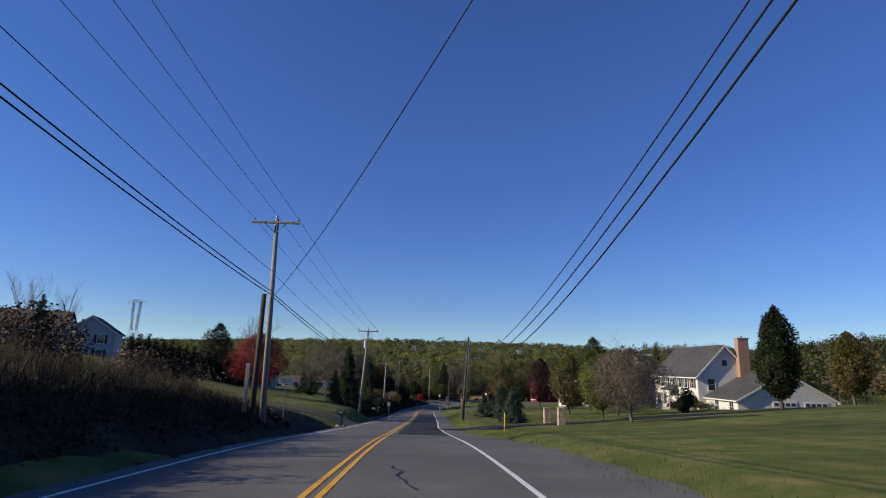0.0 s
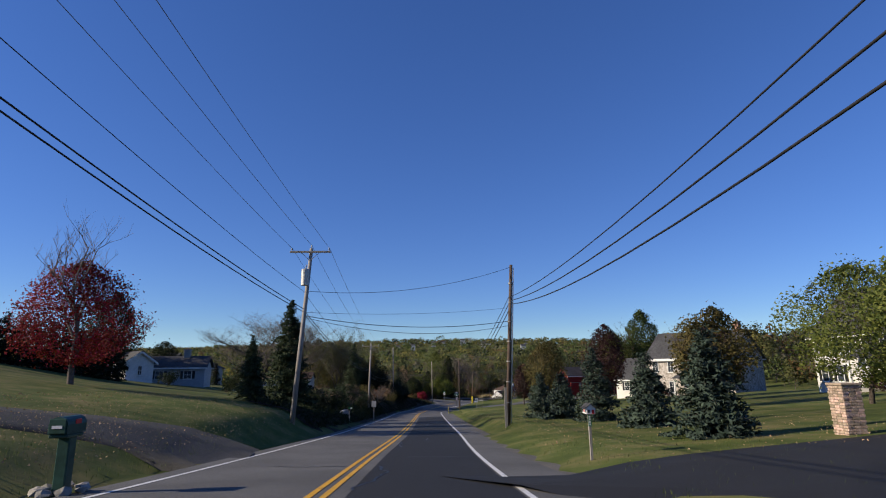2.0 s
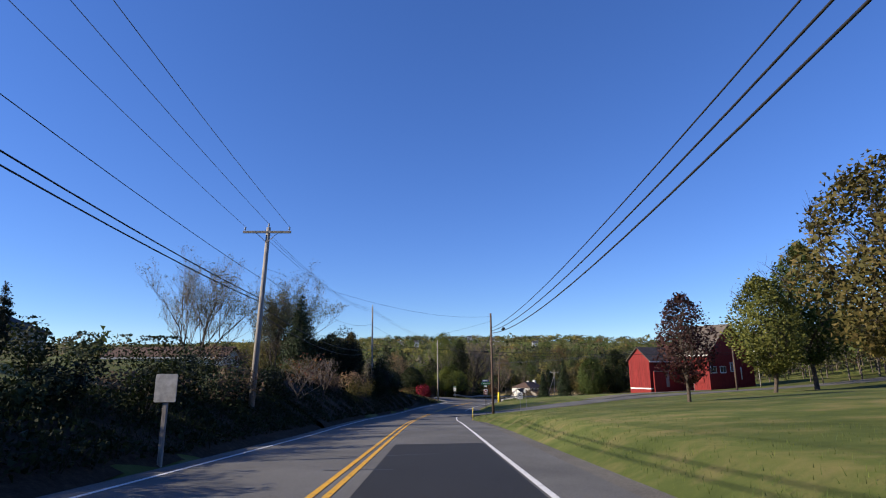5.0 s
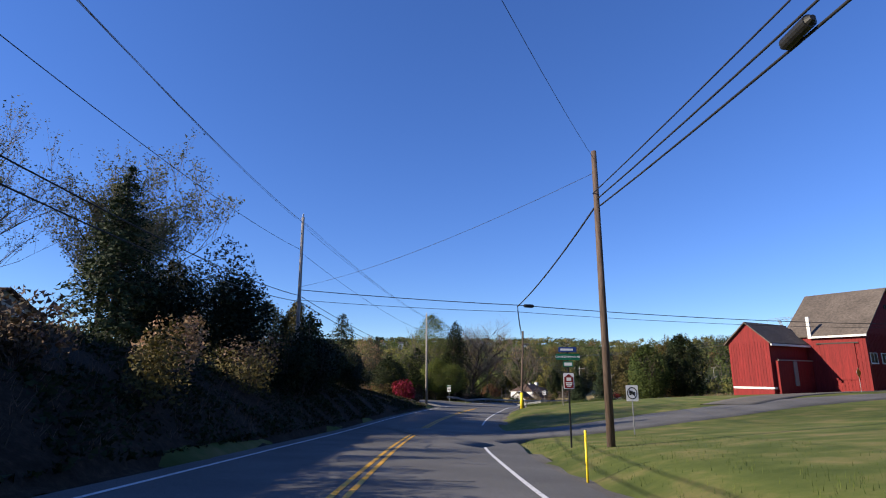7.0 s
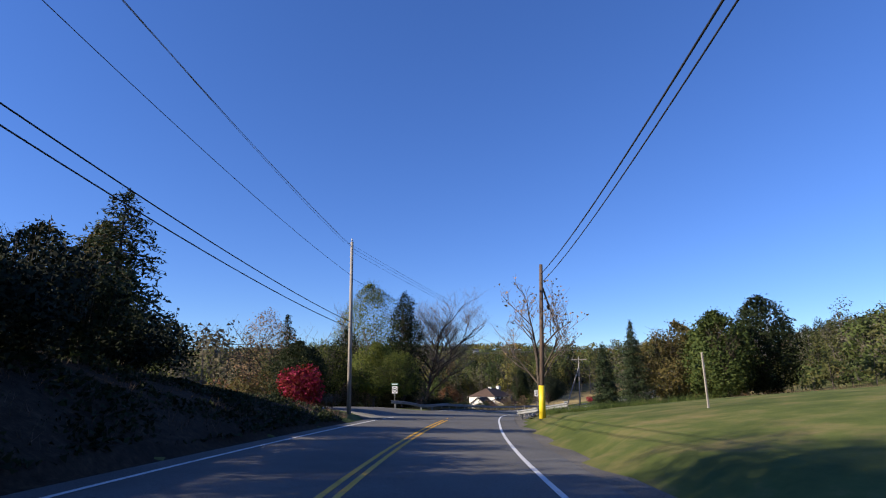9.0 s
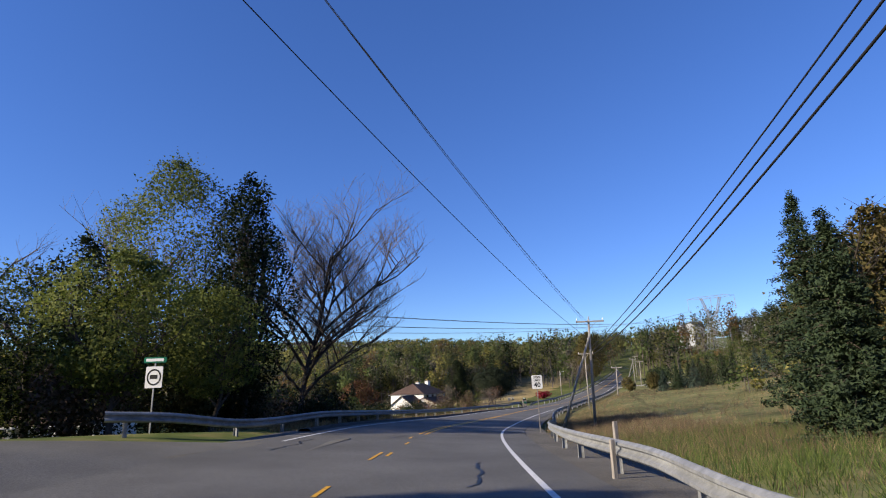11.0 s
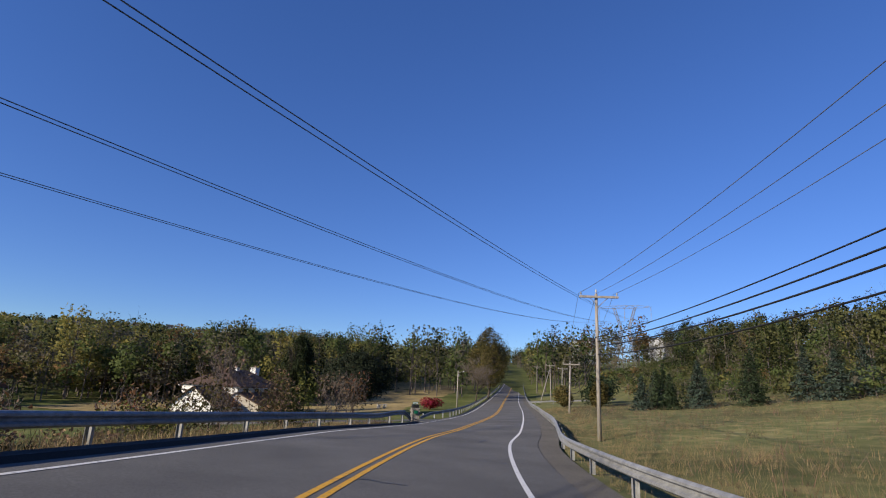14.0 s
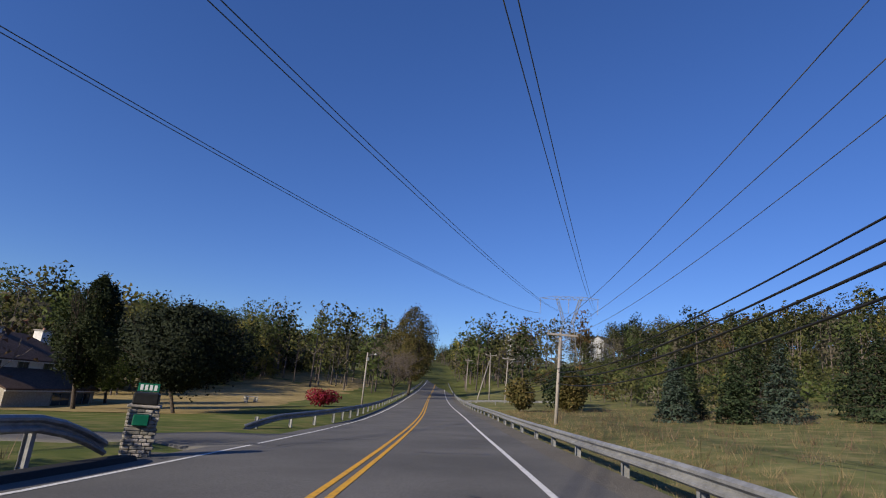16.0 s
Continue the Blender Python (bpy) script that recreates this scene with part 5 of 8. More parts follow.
# ---- mailboxes, markers, signs ----
def flexible_marker(x, y, h, label):
    t = thing("marker_post", (x, y, ground_z(x, y)), label, "marker post", "yellow marker posts")
    bm = bmesh.new()
    cyl(bm, (0, 0, -0.2), (0, 0, h), 0.03, 0.03, 12)
    part("tube", bm, M_STAKE, t, smooth=True)
    part("cap", cyl(bmesh.new(), (0, 0, h), (0, 0, h + 0.04), 0.038, 0.028, 12), M_STAKE, t)


flexible_marker(5.25, 35.7, 1.1, "yellow plastic pipeline marker post in the grass")
flexible_marker(4.65, 143.8, 1.0, "yellow plastic pipeline marker post in the grass")


def green_mailbox(x, y):
    t = thing("mailbox", (x, y, ground_z(x, y)), "dark green moulded plastic mailbox on a stout post", "mailbox")
    part("post", a_box(-0.11, 0.11, -0.11, 0.11, -0.3, 0.95, 0.02), M_GREENBOX, t)
    part("tray", a_box(-0.17, 0.17, -0.3, 0.2, 0.93, 1.0, 0.02), M_GREENBOX, t)
    bm = bmesh.new()
    prof = [(0.17 * math.cos(a), 0.14 * math.sin(a) + 0.16) for a in np.linspace(0, math.pi, 9)]
    prof = [(0.17, 0)] + prof + [(-0.17, 0)]
    f = [bm.verts.new((x_, -0.32, 1.0 + z_)) for x_, z_ in prof]
    b = [bm.verts.new((x_, 0.24, 1.0 + z_)) for x_, z_ in prof]
    bm.faces.new(f[::-1]), bm.faces.new(b)
    for k in range(len(f)):
        bm.faces.new((f[k], f[(k + 1) % len(f)], b[(k + 1) % len(f)], b[k]))
    bmesh.ops.recalc_face_normals(bm, faces=bm.faces)
    bod = part("box", bm, M_GREENBOX, t)
    part("door", a_box(-0.15, 0.15, -0.345, -0.325, 1.01, 1.27, 0.01), M_GREENBOX, bod)
    part("flag", a_box(0.172, 0.182, -0.1, 0.06, 1.16, 1.24), M_RED, bod)
    part("lettering", a_box(-0.09, 0.09, -0.352, -0.346, 1.10, 1.15), M_SIGNWHITE, bod)
    rng = np.random.default_rng(3)
    for k in range(7):
        a = k * 0.9
        s = thing("stone", (x + 0.35 * math.cos(a), y + 0.35 * math.sin(a), ground_z(x, y) + 0.02), "pale rounded stone at a mailbox foot", "stone", "stones round a mailbox")
        bm = bmesh.new()
        bmesh.ops.create_icosphere(bm, subdivisions=1, radius=0.11 + 0.05 * rng.random())
        for vv in bm.verts:
            vv.co += Vector(rng.normal(size=3) * 0.02)
            vv.co.z *= 0.6
        part("rock", bm, M_STONE, s)


green_mailbox(-6.65, 47.7)


def house_mailbox(x, y):
    """A mailbox built like a little house on a timber post."""
    t = thing("mailbox", (x, y, ground_z(x, y)), "white mailbox shaped like a small house on a timber post", "mailbox")
    part("post", a_box(-0.06, 0.06, -0.06, 0.06, -1.7, 1.2, 0.01), M_GREYWOOD, t)
    b = part("box", a_box(-0.22, 0.22, -0.32, 0.32, 1.2, 1.48, 0.008), M_WHITEPAINT, t)
    bm = bmesh.new()
    for s in (-1, 1):
        p = [(s * 0.30, -0.40, 1.44), (s * 0.30, 0.40, 1.44), (0, 0.40, 1.68), (0, -0.40, 1.68)]
        f = [bm.verts.new(q) for q in p]
        g = [bm.verts.new((q[0], q[1], q[2] + 0.03)) for q in p]
        bm.faces.new(f), bm.faces.new(g[::-1])
        for k in range(4):
            bm.faces.new((f[k], g[k], g[(k + 1) % 4], f[(k + 1) % 4]))
    bmesh.ops.recalc_face_normals(bm, faces=bm.faces)
    part("roof", bm, M_ROOF, t, "grey shingled little roof")
    bm = bmesh.new()
    bm.faces.new([bm.verts.new(q) for q in ((-0.22, -0.322, 1.48), (0.22, -0.322, 1.48), (0, -0.322, 1.655))])
    part("gable", bm, M_WHITEPAINT, b)
    part("window", a_box(-0.16, -0.04, -0.332, -0.322, 1.26, 1.40), M_GLASS, b)
    part("door", a_box(0.05, 0.17, -0.332, -0.322, 1.21, 1.40), M_RED, b, "red painted little door")
    for k, yy in enumerate((-0.2, 0.0, 0.2)):
        part("window", a_box(-0.232, -0.222, yy - 0.06, yy + 0.06, 1.27, 1.40), M_RED if k == 1 else M_GLASS, b)
    n = part("number_plate", a_box(-0.075, 0.075, -0.078, -0.064, 0.62, 1.14), M_SIGNGREEN, t)
    for k in range(4):
        part("lettering", a_box(-0.035, 0.035, -0.084, -0.079, 0.66 + 0.12 * k, 0.74 + 0.12 * k), M_SIGNWHITE, n)
    for o in t.children_recursive:
        o.data.transform(Matrix.Translation((0, 0, 0.5)) @ Matrix.Scale(0.54, 4))


house_mailbox(4.2, 51.7)
t = thing("mailbox", (-6.8, 88.6, ground_z(-6.8, 88.6)), "dark mailbox with a green plate on a post", "mailbox")
part("post", a_box(-0.05, 0.05, -0.05, 0.05, -0.3, 1.0), M_GREYWOOD, t)
b = part("box", a_box(-0.11, 0.11, -0.26, 0.26, 1.0, 1.26, 0.05), M_BLACK, t)
part("number_plate", a_box(-0.05, 0.30, -0.29, -0.275, 1.14, 1.30), M_SIGNGREEN, b)
part("lettering", a_box(0.12, 0.28, -0.297, -0.291, 1.17, 1.27), M_SIGNWHITE, b)

# sign on the bank near the first pole, and the bare-backed one before the bend
t, f = sign_post("road_sign", -7.7, 32.0, "pale sign board on a slim post on a bank", 2.5, [(2.35, rect(0.85, 0.4), 0.02, M_SIGNBACK, M_SIGNBACK)], z=ground_z(-7.7, 32), turn=0.1)
bars(f[0][0], M_GREYWOOD, f[0][1], [(-0.3, 0.3, f[0][2] + 0.03, f[0][2] + 0.08), (-0.25, 0.25, f[0][2] - 0.1, f[0][2] - 0.05)])
sign_post("road_sign", -6.15, 106.5, "unpainted back of a road sign on a timber post", 2.1, [(1.75, rect(0.55, 0.7), 0.02, M_SIGNBACK, M_SIGNBACK)], post=(0.1, 0.1), post_mat=M_GREYWOOD)

# street name post at the side road by the barn
t, f = sign_post("street_sign", 6.75, 152.4, "green and blue street name blades on a slim post", 3.75,
                 [(3.6, rect(0.72, 0.2), 0.012, M_SIGNBLUE, M_SIGNBLUE), (3.32, rect(0.95, 0.24), 0.012, M_SIGNGREEN, M_SIGNGREEN),
                  (3.04, rect(0.4, 0.22), 0.012, M_SIGNGREEN, M_SIGNGREEN), (2.4, rect(0.42, 0.6), 0.012, M_SIGNWHITE, M_SIGNBACK)], post=(0.06, 0.05), post_mat=M_BLACK)
bars(f[0][0], M_SIGNWHITE, f[0][1], [(-0.28, 0.22, 3.56, 3.64)])
words(f[1][0], "COVERED BRIDGE RD", M_SIGNWHITE, f[1][1] - 0.001, 0, 3.32, 0.1)
bars(f[2][0], M_SIGNWHITE, f[2][1], [(-0.15, 0.15, 2.98, 3.1)])
part("sign_face", plate(bmesh.new(), [(-0.18, 2.13), (0.18, 2.13), (0.18, 2.53), (0, 2.67), (-0.18, 2.53)], 0.002), M_BARNRED, f[3][0]).location.y = f[3][1] - 0.002
bars(f[3][0], M_SIGNWHITE, f[3][1] - 0.006, [(-0.13, 0.13, 2.31, 2.35), (-0.12, 0.12, 2.25, 2.29), (-0.08, 0.08, 2.19, 2.23), (-0.09, 0.09, 2.41, 2.53)])

# no-truck sign
t, f = sign_post("road_sign", 11.3, 157.6, "white no-trucks sign with a ringed black lorry", 2.25, [(1.9, rect(0.6, 0.75), 0.012, M_SIGNWHITE, M_SIGNBACK)])
pl, fy, fz = f[0]
bm = bmesh.new()
for k in range(28):
    a0, a1 = 2 * math.pi * k / 28, 2 * math.pi * (k + 1) / 28
    vs = [bm.verts.new((r_ * math.cos(a), fy - 0.002, fz + r_ * 1.15 * math.sin(a))) for a, r_ in ((a0, 0.25), (a1, 0.25), (a1, 0.21), (a0, 0.21))]
    bm.faces.new(vs)
part("ring", bm, M_BLACK, pl)
bm = bmesh.new()
box(bm, -0.15, 0.03, fy - 0.004, fy - 0.001, fz - 0.02, fz + 0.11)
box(bm, 0.045, 0.14, fy - 0.004, fy - 0.001, fz - 0.02, fz + 0.06)
box(bm, -0.15, 0.14, fy - 0.004, fy - 0.001, fz - 0.05, fz - 0.025)
for x_ in (-0.10, 0.09):
    cyl(bm, (x_, fy - 0.001, fz - 0.06), (x_, fy - 0.004, fz - 0.06), 0.035, 0.035, 12)
part("lorry_symbol", bm, M_BLACK, pl)
bm = bmesh.new()
box(bm, -0.22, 0.22, fy - 0.007, fy - 0.005, -0.018, 0.018)
bmesh.ops.transform(bm, matrix=Matrix.Translation((0, 0, fz)) @ Matrix.Rotation(0.85, 4, "Y"), verts=bm.verts)
part("slash", bm, M_BLACK, pl)

# grey posts and the curve warning by the barn
for x_, y_, h_ in ((13.7, 167.3, 2.4), (15.2, 184.5, 1.9)):
    t = thing("timber_post", (x_, y_, ground_z(x_, y_)), "slim grey timber post in the grass", "post", "grey posts")
    part("shaft", a_box(-0.032, 0.032, -0.03, 0.03, -0.3, h_, 0.008), M_GREYWOOD, t)
t, f = sign_post("warning_sign", 44.5, 183.5, "orange-yellow diamond warning sign before a red barn", 2.3, [(1.85, [(0, -0.5), (0.5, 0), (0, 0.5), (-0.5, 0)], 0.012, M_SIGNORANGE, M_SIGNBACK)], turn=0.5)
bars(f[0][0], M_BLACK, f[0][1], [(-0.04, 0.04, 1.65, 2.0), (0.04, 0.16, 1.92, 2.0)])

# signs at the far junction
t, f = sign_post("road_sign", 7.1, 227.5, "white no-trucks sign under a street name blade", 2.6, [(1.9, rect(0.6, 0.75), 0.012, M_SIGNWHITE, M_SIGNBACK), (2.5, rect(0.8, 0.2), 0.012, M_SIGNGREEN, M_SIGNGREEN)], turn=-0.25)
bm = bmesh.new()
for k in range(28):
    a0, a1 = 2 * math.pi * k / 28, 2 * math.pi * (k + 1) / 28
    bm.faces.new([bm.verts.new((r_ * math.cos(a), f[0][1] - 0.002, f[0][2] + r_ * 1.15 * math.sin(a))) for a, r_ in ((a0, 0.25), (a1, 0.25), (a1, 0.20), (a0, 0.20))])
part("ring", bm, M_BLACK, f[0][0])
bars(f[0][0], M_BLACK, f[0][1], [(-0.14, 0.12, f[0][2] - 0.06, f[0][2] + 0.08)])
bars(f[1][0], M_SIGNWHITE, f[1][1], [(-0.32, 0.3, 2.45, 2.55)])
for x_, y_, h_ in ((18.05, 215.9, 1.05), (17.3, 214.9, 0.75)):
    t = thing("timber_post", (x_, y_, ground_z(x_, y_)), "slim grey timber post by a guardrail", "post", "grey posts")
    part("shaft", a_box(-0.045, 0.045, -0.035, 0.035, -0.3, h_, 0.008), M_GREYWOOD, t)

# speed limit
t, f = sign_post("speed_limit_sign", 25.2, 234.15, "white speed limit 40 sign with black letters", 3.0, [(0, rect(0.6, 0.75, 0.05), 0.014, M_SIGNWHITE, M_SIGNBACK)], turn=-0.24, post_mat=M_RUSTEDGE)
SPZ = -11.9 - t.location.z
for o in list(t.children_recursive):
    if not o.name.startswith("post"):
        o.data.transform(Matrix.Translation((0, 0, SPZ)))
pl, fy, _ = f[0]
words(pl, "SPEED", M_BLACK, fy - 0.001, 0, SPZ + 0.25, 0.15)
words(pl, "LIMIT", M_BLACK, fy - 0.001, 0, SPZ + 0.09, 0.15)
words(pl, "40", M_BLACK, fy - 0.001, 0, SPZ - 0.165, 0.38)

# ---- houses and barn ----
def side_window(parent, y, z, w, h, wall_x, grid=(2, 2), shutters=False):
    """A window on a wall that faces -x: built facing -y, then turned."""
    win = window(parent, 0, z, w, h, 0, grid, shutters)
    m = Matrix.Translation((wall_x, y, 0)) @ Matrix.Rotation(-math.pi / 2, 4, "Z")
    for o in (win, *win.children_recursive):
        o.data.transform(m)
    return win


def chimney(parent, x, y, w, d, z0, z1, material):
    c = part("chimney", a_box(x - w / 2, x + w / 2, y - d / 2, y + d / 2, z0, z1, 0.02), material, parent)
    part("cap", a_box(x - w / 2 - 0.08, x + w / 2 + 0.08, y - d / 2 - 0.08, y + d / 2 + 0.08, z1 - 0.01, z1 + 0.14), M_MORTAR, c)
    part("flue", cyl(bmesh.new(), (x, y, z1 + 0.13), (x, y, z1 + 0.4), 0.14, 0.13, 10), M_BRICKRED, c)


def porch(parent, x, wall_y, w, d, z, front_mat=None):
    """A small pitched roof on two posts over a door."""
    p = part("porch", a_box(x - w / 2, x + w / 2, wall_y - d, wall_y, -0.3, 0.18), M_MORTAR, parent)
    for s in (-1, 1):
        part("porch_post", a_box(x + s * (w / 2 - 0.12) - 0.07, x + s * (w / 2 - 0.12) + 0.07, wall_y - d + 0.05, wall_y - d + 0.19, 0.18, z), M_WHITEPAINT, p)
    bm = bmesh.new()
    v = [(x - w / 2 - 0.2, wall_y - d - 0.25, z), (x + w / 2 + 0.2, wall_y - d - 0.25, z), (x + w / 2 + 0.2, wall_y - 0.01, z), (x - w / 2 - 0.2, wall_y - 0.01, z),
         (x - w / 2 + 0.2, wall_y - 0.01, z + 0.8), (x + w / 2 - 0.2, wall_y - 0.01, z + 0.8)]
    q = [bm.verts.new(a) for a in v]
    for f in ((0, 3, 2, 1), (0, 1, 5, 4), (1, 2, 5), (3, 0, 4), (2, 3, 4, 5)):
        bm.faces.new([q[k] for k in f])
    part("porch_roof", bm, M_ROOF, p)
    part("door", a_box(x - 0.48, x + 0.48, wall_y - 0.06, wall_y - 0.004, 0.18, 2.25), front_mat or M_WHITEPAINT, p)


def house_a():
    x0, y0 = 37.4, 75.0
    t = thing("house", (x0, y0, ground_z(41, 80) - 0.25), "two-storey cream house with a dark roof and a brick chimney", "house")
    block(t, 0, 7.8, 0, 14, 4.9, 8.9, M_SIDING_W, M_ROOF, along="y")
    for k in range(7):
        side_window(t, 1.4 + 1.9 * k, 3.1, 0.75, 1.35, 0, (1, 2), True)
    for k in (0, 1, 5, 6):
        side_window(t, 1.4 + 1.9 * k, 0.6, 0.75, 1.4, 0, (1, 2), True)
    window(t, 1.9, 2.9, 0.95, 1.5, 0, (1, 2))
    window(t, 3.9, 6.2, 0.75, 0.8, 0, (1, 1))
    chimney(t, 6.3, -0.42, 1.5, 0.8, -0.3, 9.9, M_BRICKRED)
    # entrance on the long side
    e = part("porch", a_box(-1.5, 0, 5.9, 8.3, -0.3, 0.15), M_MORTAR, t)
    for yy in (6.1, 8.1):
        part("porch_post", a_box(-1.4, -1.24, yy - 0.08, yy + 0.08, 0.15, 2.6), M_WHITEPAINT, e)
    bm = bmesh.new()
    q = [bm.verts.new(a) for a in ((-1.7, 5.6, 2.6), (-1.7, 8.6, 2.6), (-0.01, 8.6, 2.6), (-0.01, 5.6, 2.6), (-0.01, 6.0, 3.4), (-0.01, 8.2, 3.4))]
    for f in ((0, 1, 2, 3), (0, 4, 5, 1), (0, 3, 4), (1, 5, 2), (3, 2, 5, 4)):
        bm.faces.new([q[k] for k in f])
    part("porch_roof", bm, M_ROOF, e)
    # garage wing before the gable
    block(t, 1.0, 13.2, -7.6, -0.03, 2.15, 5.4, M_SIDING_W, M_ROOF, along="y")
    for k in range(2):
        side_window(t, -6.2 + 3.4 * k, 0.5, 0.9, 1.3, 1.0, (2, 2), False)
    for k in range(2):
        d = part("garage_door", a_box(5.3 + 3.9 * k, 8.3 + 3.9 * k, -7.66, -7.61, -0.2, 2.0), M_WHITEPAINT, t)
        for j in range(4):
            part("pane", a_box(5.5 + 3.9 * k + 0.7 * j, 6.0 + 3.9 * k + 0.7 * j, -7.68, -7.665, 1.45, 1.8), M_GLASS, d)
        bm = bmesh.new()
        for j in range(1, 4):
            box(bm, 5.3 + 3.9 * k, 8.3 + 3.9 * k, -7.672, -7.662, -0.2 + 0.55 * j - 0.012, -0.2 + 0.55 * j + 0.012)
        part("panel_joint", bm, M_SIGNBACK, d)


def house_b():
    t = thing("house", (33.3, 119.3, -7.3), "two-storey pale stone house with white windows and a grey roof", "house", turn=-0.972)
    block(t, 0, 12.8, 0, 8.6, 5.5, 9.2, M_STONEWALL, M_ROOF, along="x", base=-1.6)
    part("eave_board", a_box(-0.3, 13.1, -0.42, -0.36, 5.18, 5.46, 0.01), M_WHITEPAINT, t)
    for k in range(5):
        window(t, 1.5 + 2.45 * k, 3.6, 0.85, 1.4, 0, (2, 2))
        if k != 2:
            window(t, 1.5 + 2.45 * k, 0.75, 0.85, 1.5, 0, (2, 2))
    porch(t, 6.4, 0, 2.6, 1.7, 2.7)
    chimney(t, 11.9, 4.3, 0.7, 0.9, 6.5, 10.3, M_BRICKRED)
    block(t, -6.2, -0.02, 0.8, 8.0, 2.6, 5.6, M_SIDING_W, M_ROOF, along="x", base=-1.6)
    window(t, -4.2, 0.8, 0.8, 1.2, 0.8, (2, 2), True)
    window(t, -1.6, 0.8, 0.8, 1.2, 0.8, (2, 2), True)


def house_c():
    x0, y0 = -57.5, 84.0
    t = thing("house", (x0, y0, ground_z(-50, 88) - 0.2), "two-storey pale grey house with a brown roof on a rise", "house", turn=0.35)
    block(t, -9, 3.0, 0, 9, 5.2, 7.6, M_SIDING_G, M_ROOFBROWN, along="x")
    block(t, 3.05, 10.0, 1.5, 8.5, 4.6, 7.0, M_SIDING_G, M_ROOFBROWN, along="y")
    for k in range(4):
        window(t, -7.5 + 2.8 * k, 3.2, 1.2, 1.2, 0, (2, 1))
        window(t, -7.5 + 2.8 * k, 0.8, 1.2, 1.2, 0, (2, 1))
    for k in range(2):
        window(t, 4.8 + 3.2 * k, 2.9, 0.95, 1.3, 1.5, (1, 2), True)
        window(t, 4.8 + 3.2 * k, 0.6, 0.95, 1.3, 1.5, (1, 2), True)


def small_house(x, y, w, d, eave, ridge, wall, roof, label, turn=0.0, wins=2, along="x", hip=False, shutters=False, chim=None, category="house"):
    t = thing("house" if category == "house" else "shed", (x, y, ground_z(x, y) - 0.15), label, category, turn=turn)
    block(t, -w / 2, w / 2, 0, d, eave, ridge, wall, roof, along=along, hip=hip)
    for k in range(wins):
        window(t, -w / 2 + w * (k + 0.6) / (wins + 0.2), eave * 0.38, min(1.0, w * 0.12), eave * 0.4, 0, (2, 2), shutters)
    if chim:
        chimney(t, chim[0], d / 2, 0.8, 0.9, eave, ridge + 0.9, chim[1])
    return t


def barn():
    z = ground_z(43, 191)
    t = thing("barn", (39.6, 189.3, z - 0.1), "large red timber barn with a grey roof and a lower wing", "barn", turn=0.487)
    o = -(z - 0.1)
    block(t, 0, 7.9, 0, 4.6, o - 5.0, o - 2.9, M_BARNRED, M_BARNROOF, along="x", base=o - 11.5, trim=False)
    block(t, 7.95, 21.0, -6.0, 2.2, o - 4.1, o + 1.15, M_BARNRED, M_BARNROOF, along="y", base=o - 11.5, over=0.3, trim=False)
    g = o - 10.0
    # white eave boards, corner board and sill
    part("eave_board", a_box(-0.3, 7.9, -0.46, -0.34, o - 5.5, o - 5.28), M_WHITEPAINT, t)
    part("eave_board", a_box(7.5, 7.62, -6.3, -0.47, o - 4.5, o - 4.28), M_WHITEPAINT, t)
    part("corner_board", a_box(7.55, 7.75, -0.8, -0.47, o - 4.3, o - 2.0), M_WHITEPAINT, t)
    part("sill_board", a_box(0.0, 2.6, -0.07, -0.01, g - 0.12, g + 0.1), M_WHITEPAINT, t)
    part("sill_board", a_box(-0.07, -0.01, 0.0, 4.5, g - 0.12, g + 0.1), M_WHITEPAINT, t)
    # low lean-to front with a pale top rail and a narrow door
    part("lean_to_wall", a_box(0.6, 7.9, -0.42, -0.03, g - 1.0, g + 2.9), M_BARNRED, t)
    part("rail", a_box(0.6, 7.9, -0.5, -0.425, g + 2.9, g + 3.02), M_GREYWOOD, t)
    part("door", a_box(3.6, 4.35, -0.5, -0.425, g + 0.2, g + 2.85), M_GREYWOOD, t, "narrow grey weathered door")
    bm = bmesh.new()
    for zz in (g + 0.5, g + 1.4, g + 2.3):
        box(bm, 3.62, 4.33, -0.53, -0.502, zz, zz + 0.1)
    part("door_batten", bm, M_GREYWOOD, t)
    # battens over the board joints
    for k in range(1, 15):
        part("batten", a_box(-0.025, -0.004, 0.31 * k - 0.02, 0.31 * k + 0.02, g + 0.12, o - 5.05), M_BARNRED, t)
    for k in range(1, 17):
        part("batten", a_box(7.925, 7.948, -6.0 + 0.33 * k - 0.02, -6.0 + 0.33 * k + 0.02, g - 0.6, o - 4.2), M_BARNRED, t)
    for k in range(1, 39):
        part("batten", a_box(7.95 + 0.33 * k - 0.02, 7.95 + 0.33 * k + 0.02, -6.025, -6.002, g - 0.6, o - 4.15), M_BARNRED, t)
    for k in range(2):
        window(t, 9.1 + 2.7 * k, g + 2.7, 1.5, 1.0, -6.03, (2, 1))
    window(t, 14.4, g + 2.9, 0.7, 1.4, -6.03, (1, 1))
    part("door_trim", a_box(16.9, 17.1, -6.1, -6.03, g + 1.4, g + 3.6), M_WHITEPAINT, t)
    bm = bmesh.new()
    for k in range(4):
        box(bm, 13.7 + 0.42 * k, 13.95 + 0.42 * k, -6.07, -6.005, o - 1.2, o - 0.7)
    part("loft_vent", bm, M_BLACK, t)
    d = part("sliding_door", a_box(7.84, 7.92, -4.9, -1.6, g + 0.9, o - 5.2), M_BARNRED, t)
    part("door_track", a_box(7.78, 7.85, -5.3, -1.1, o - 5.19, o - 5.06), M_BLACK, d)


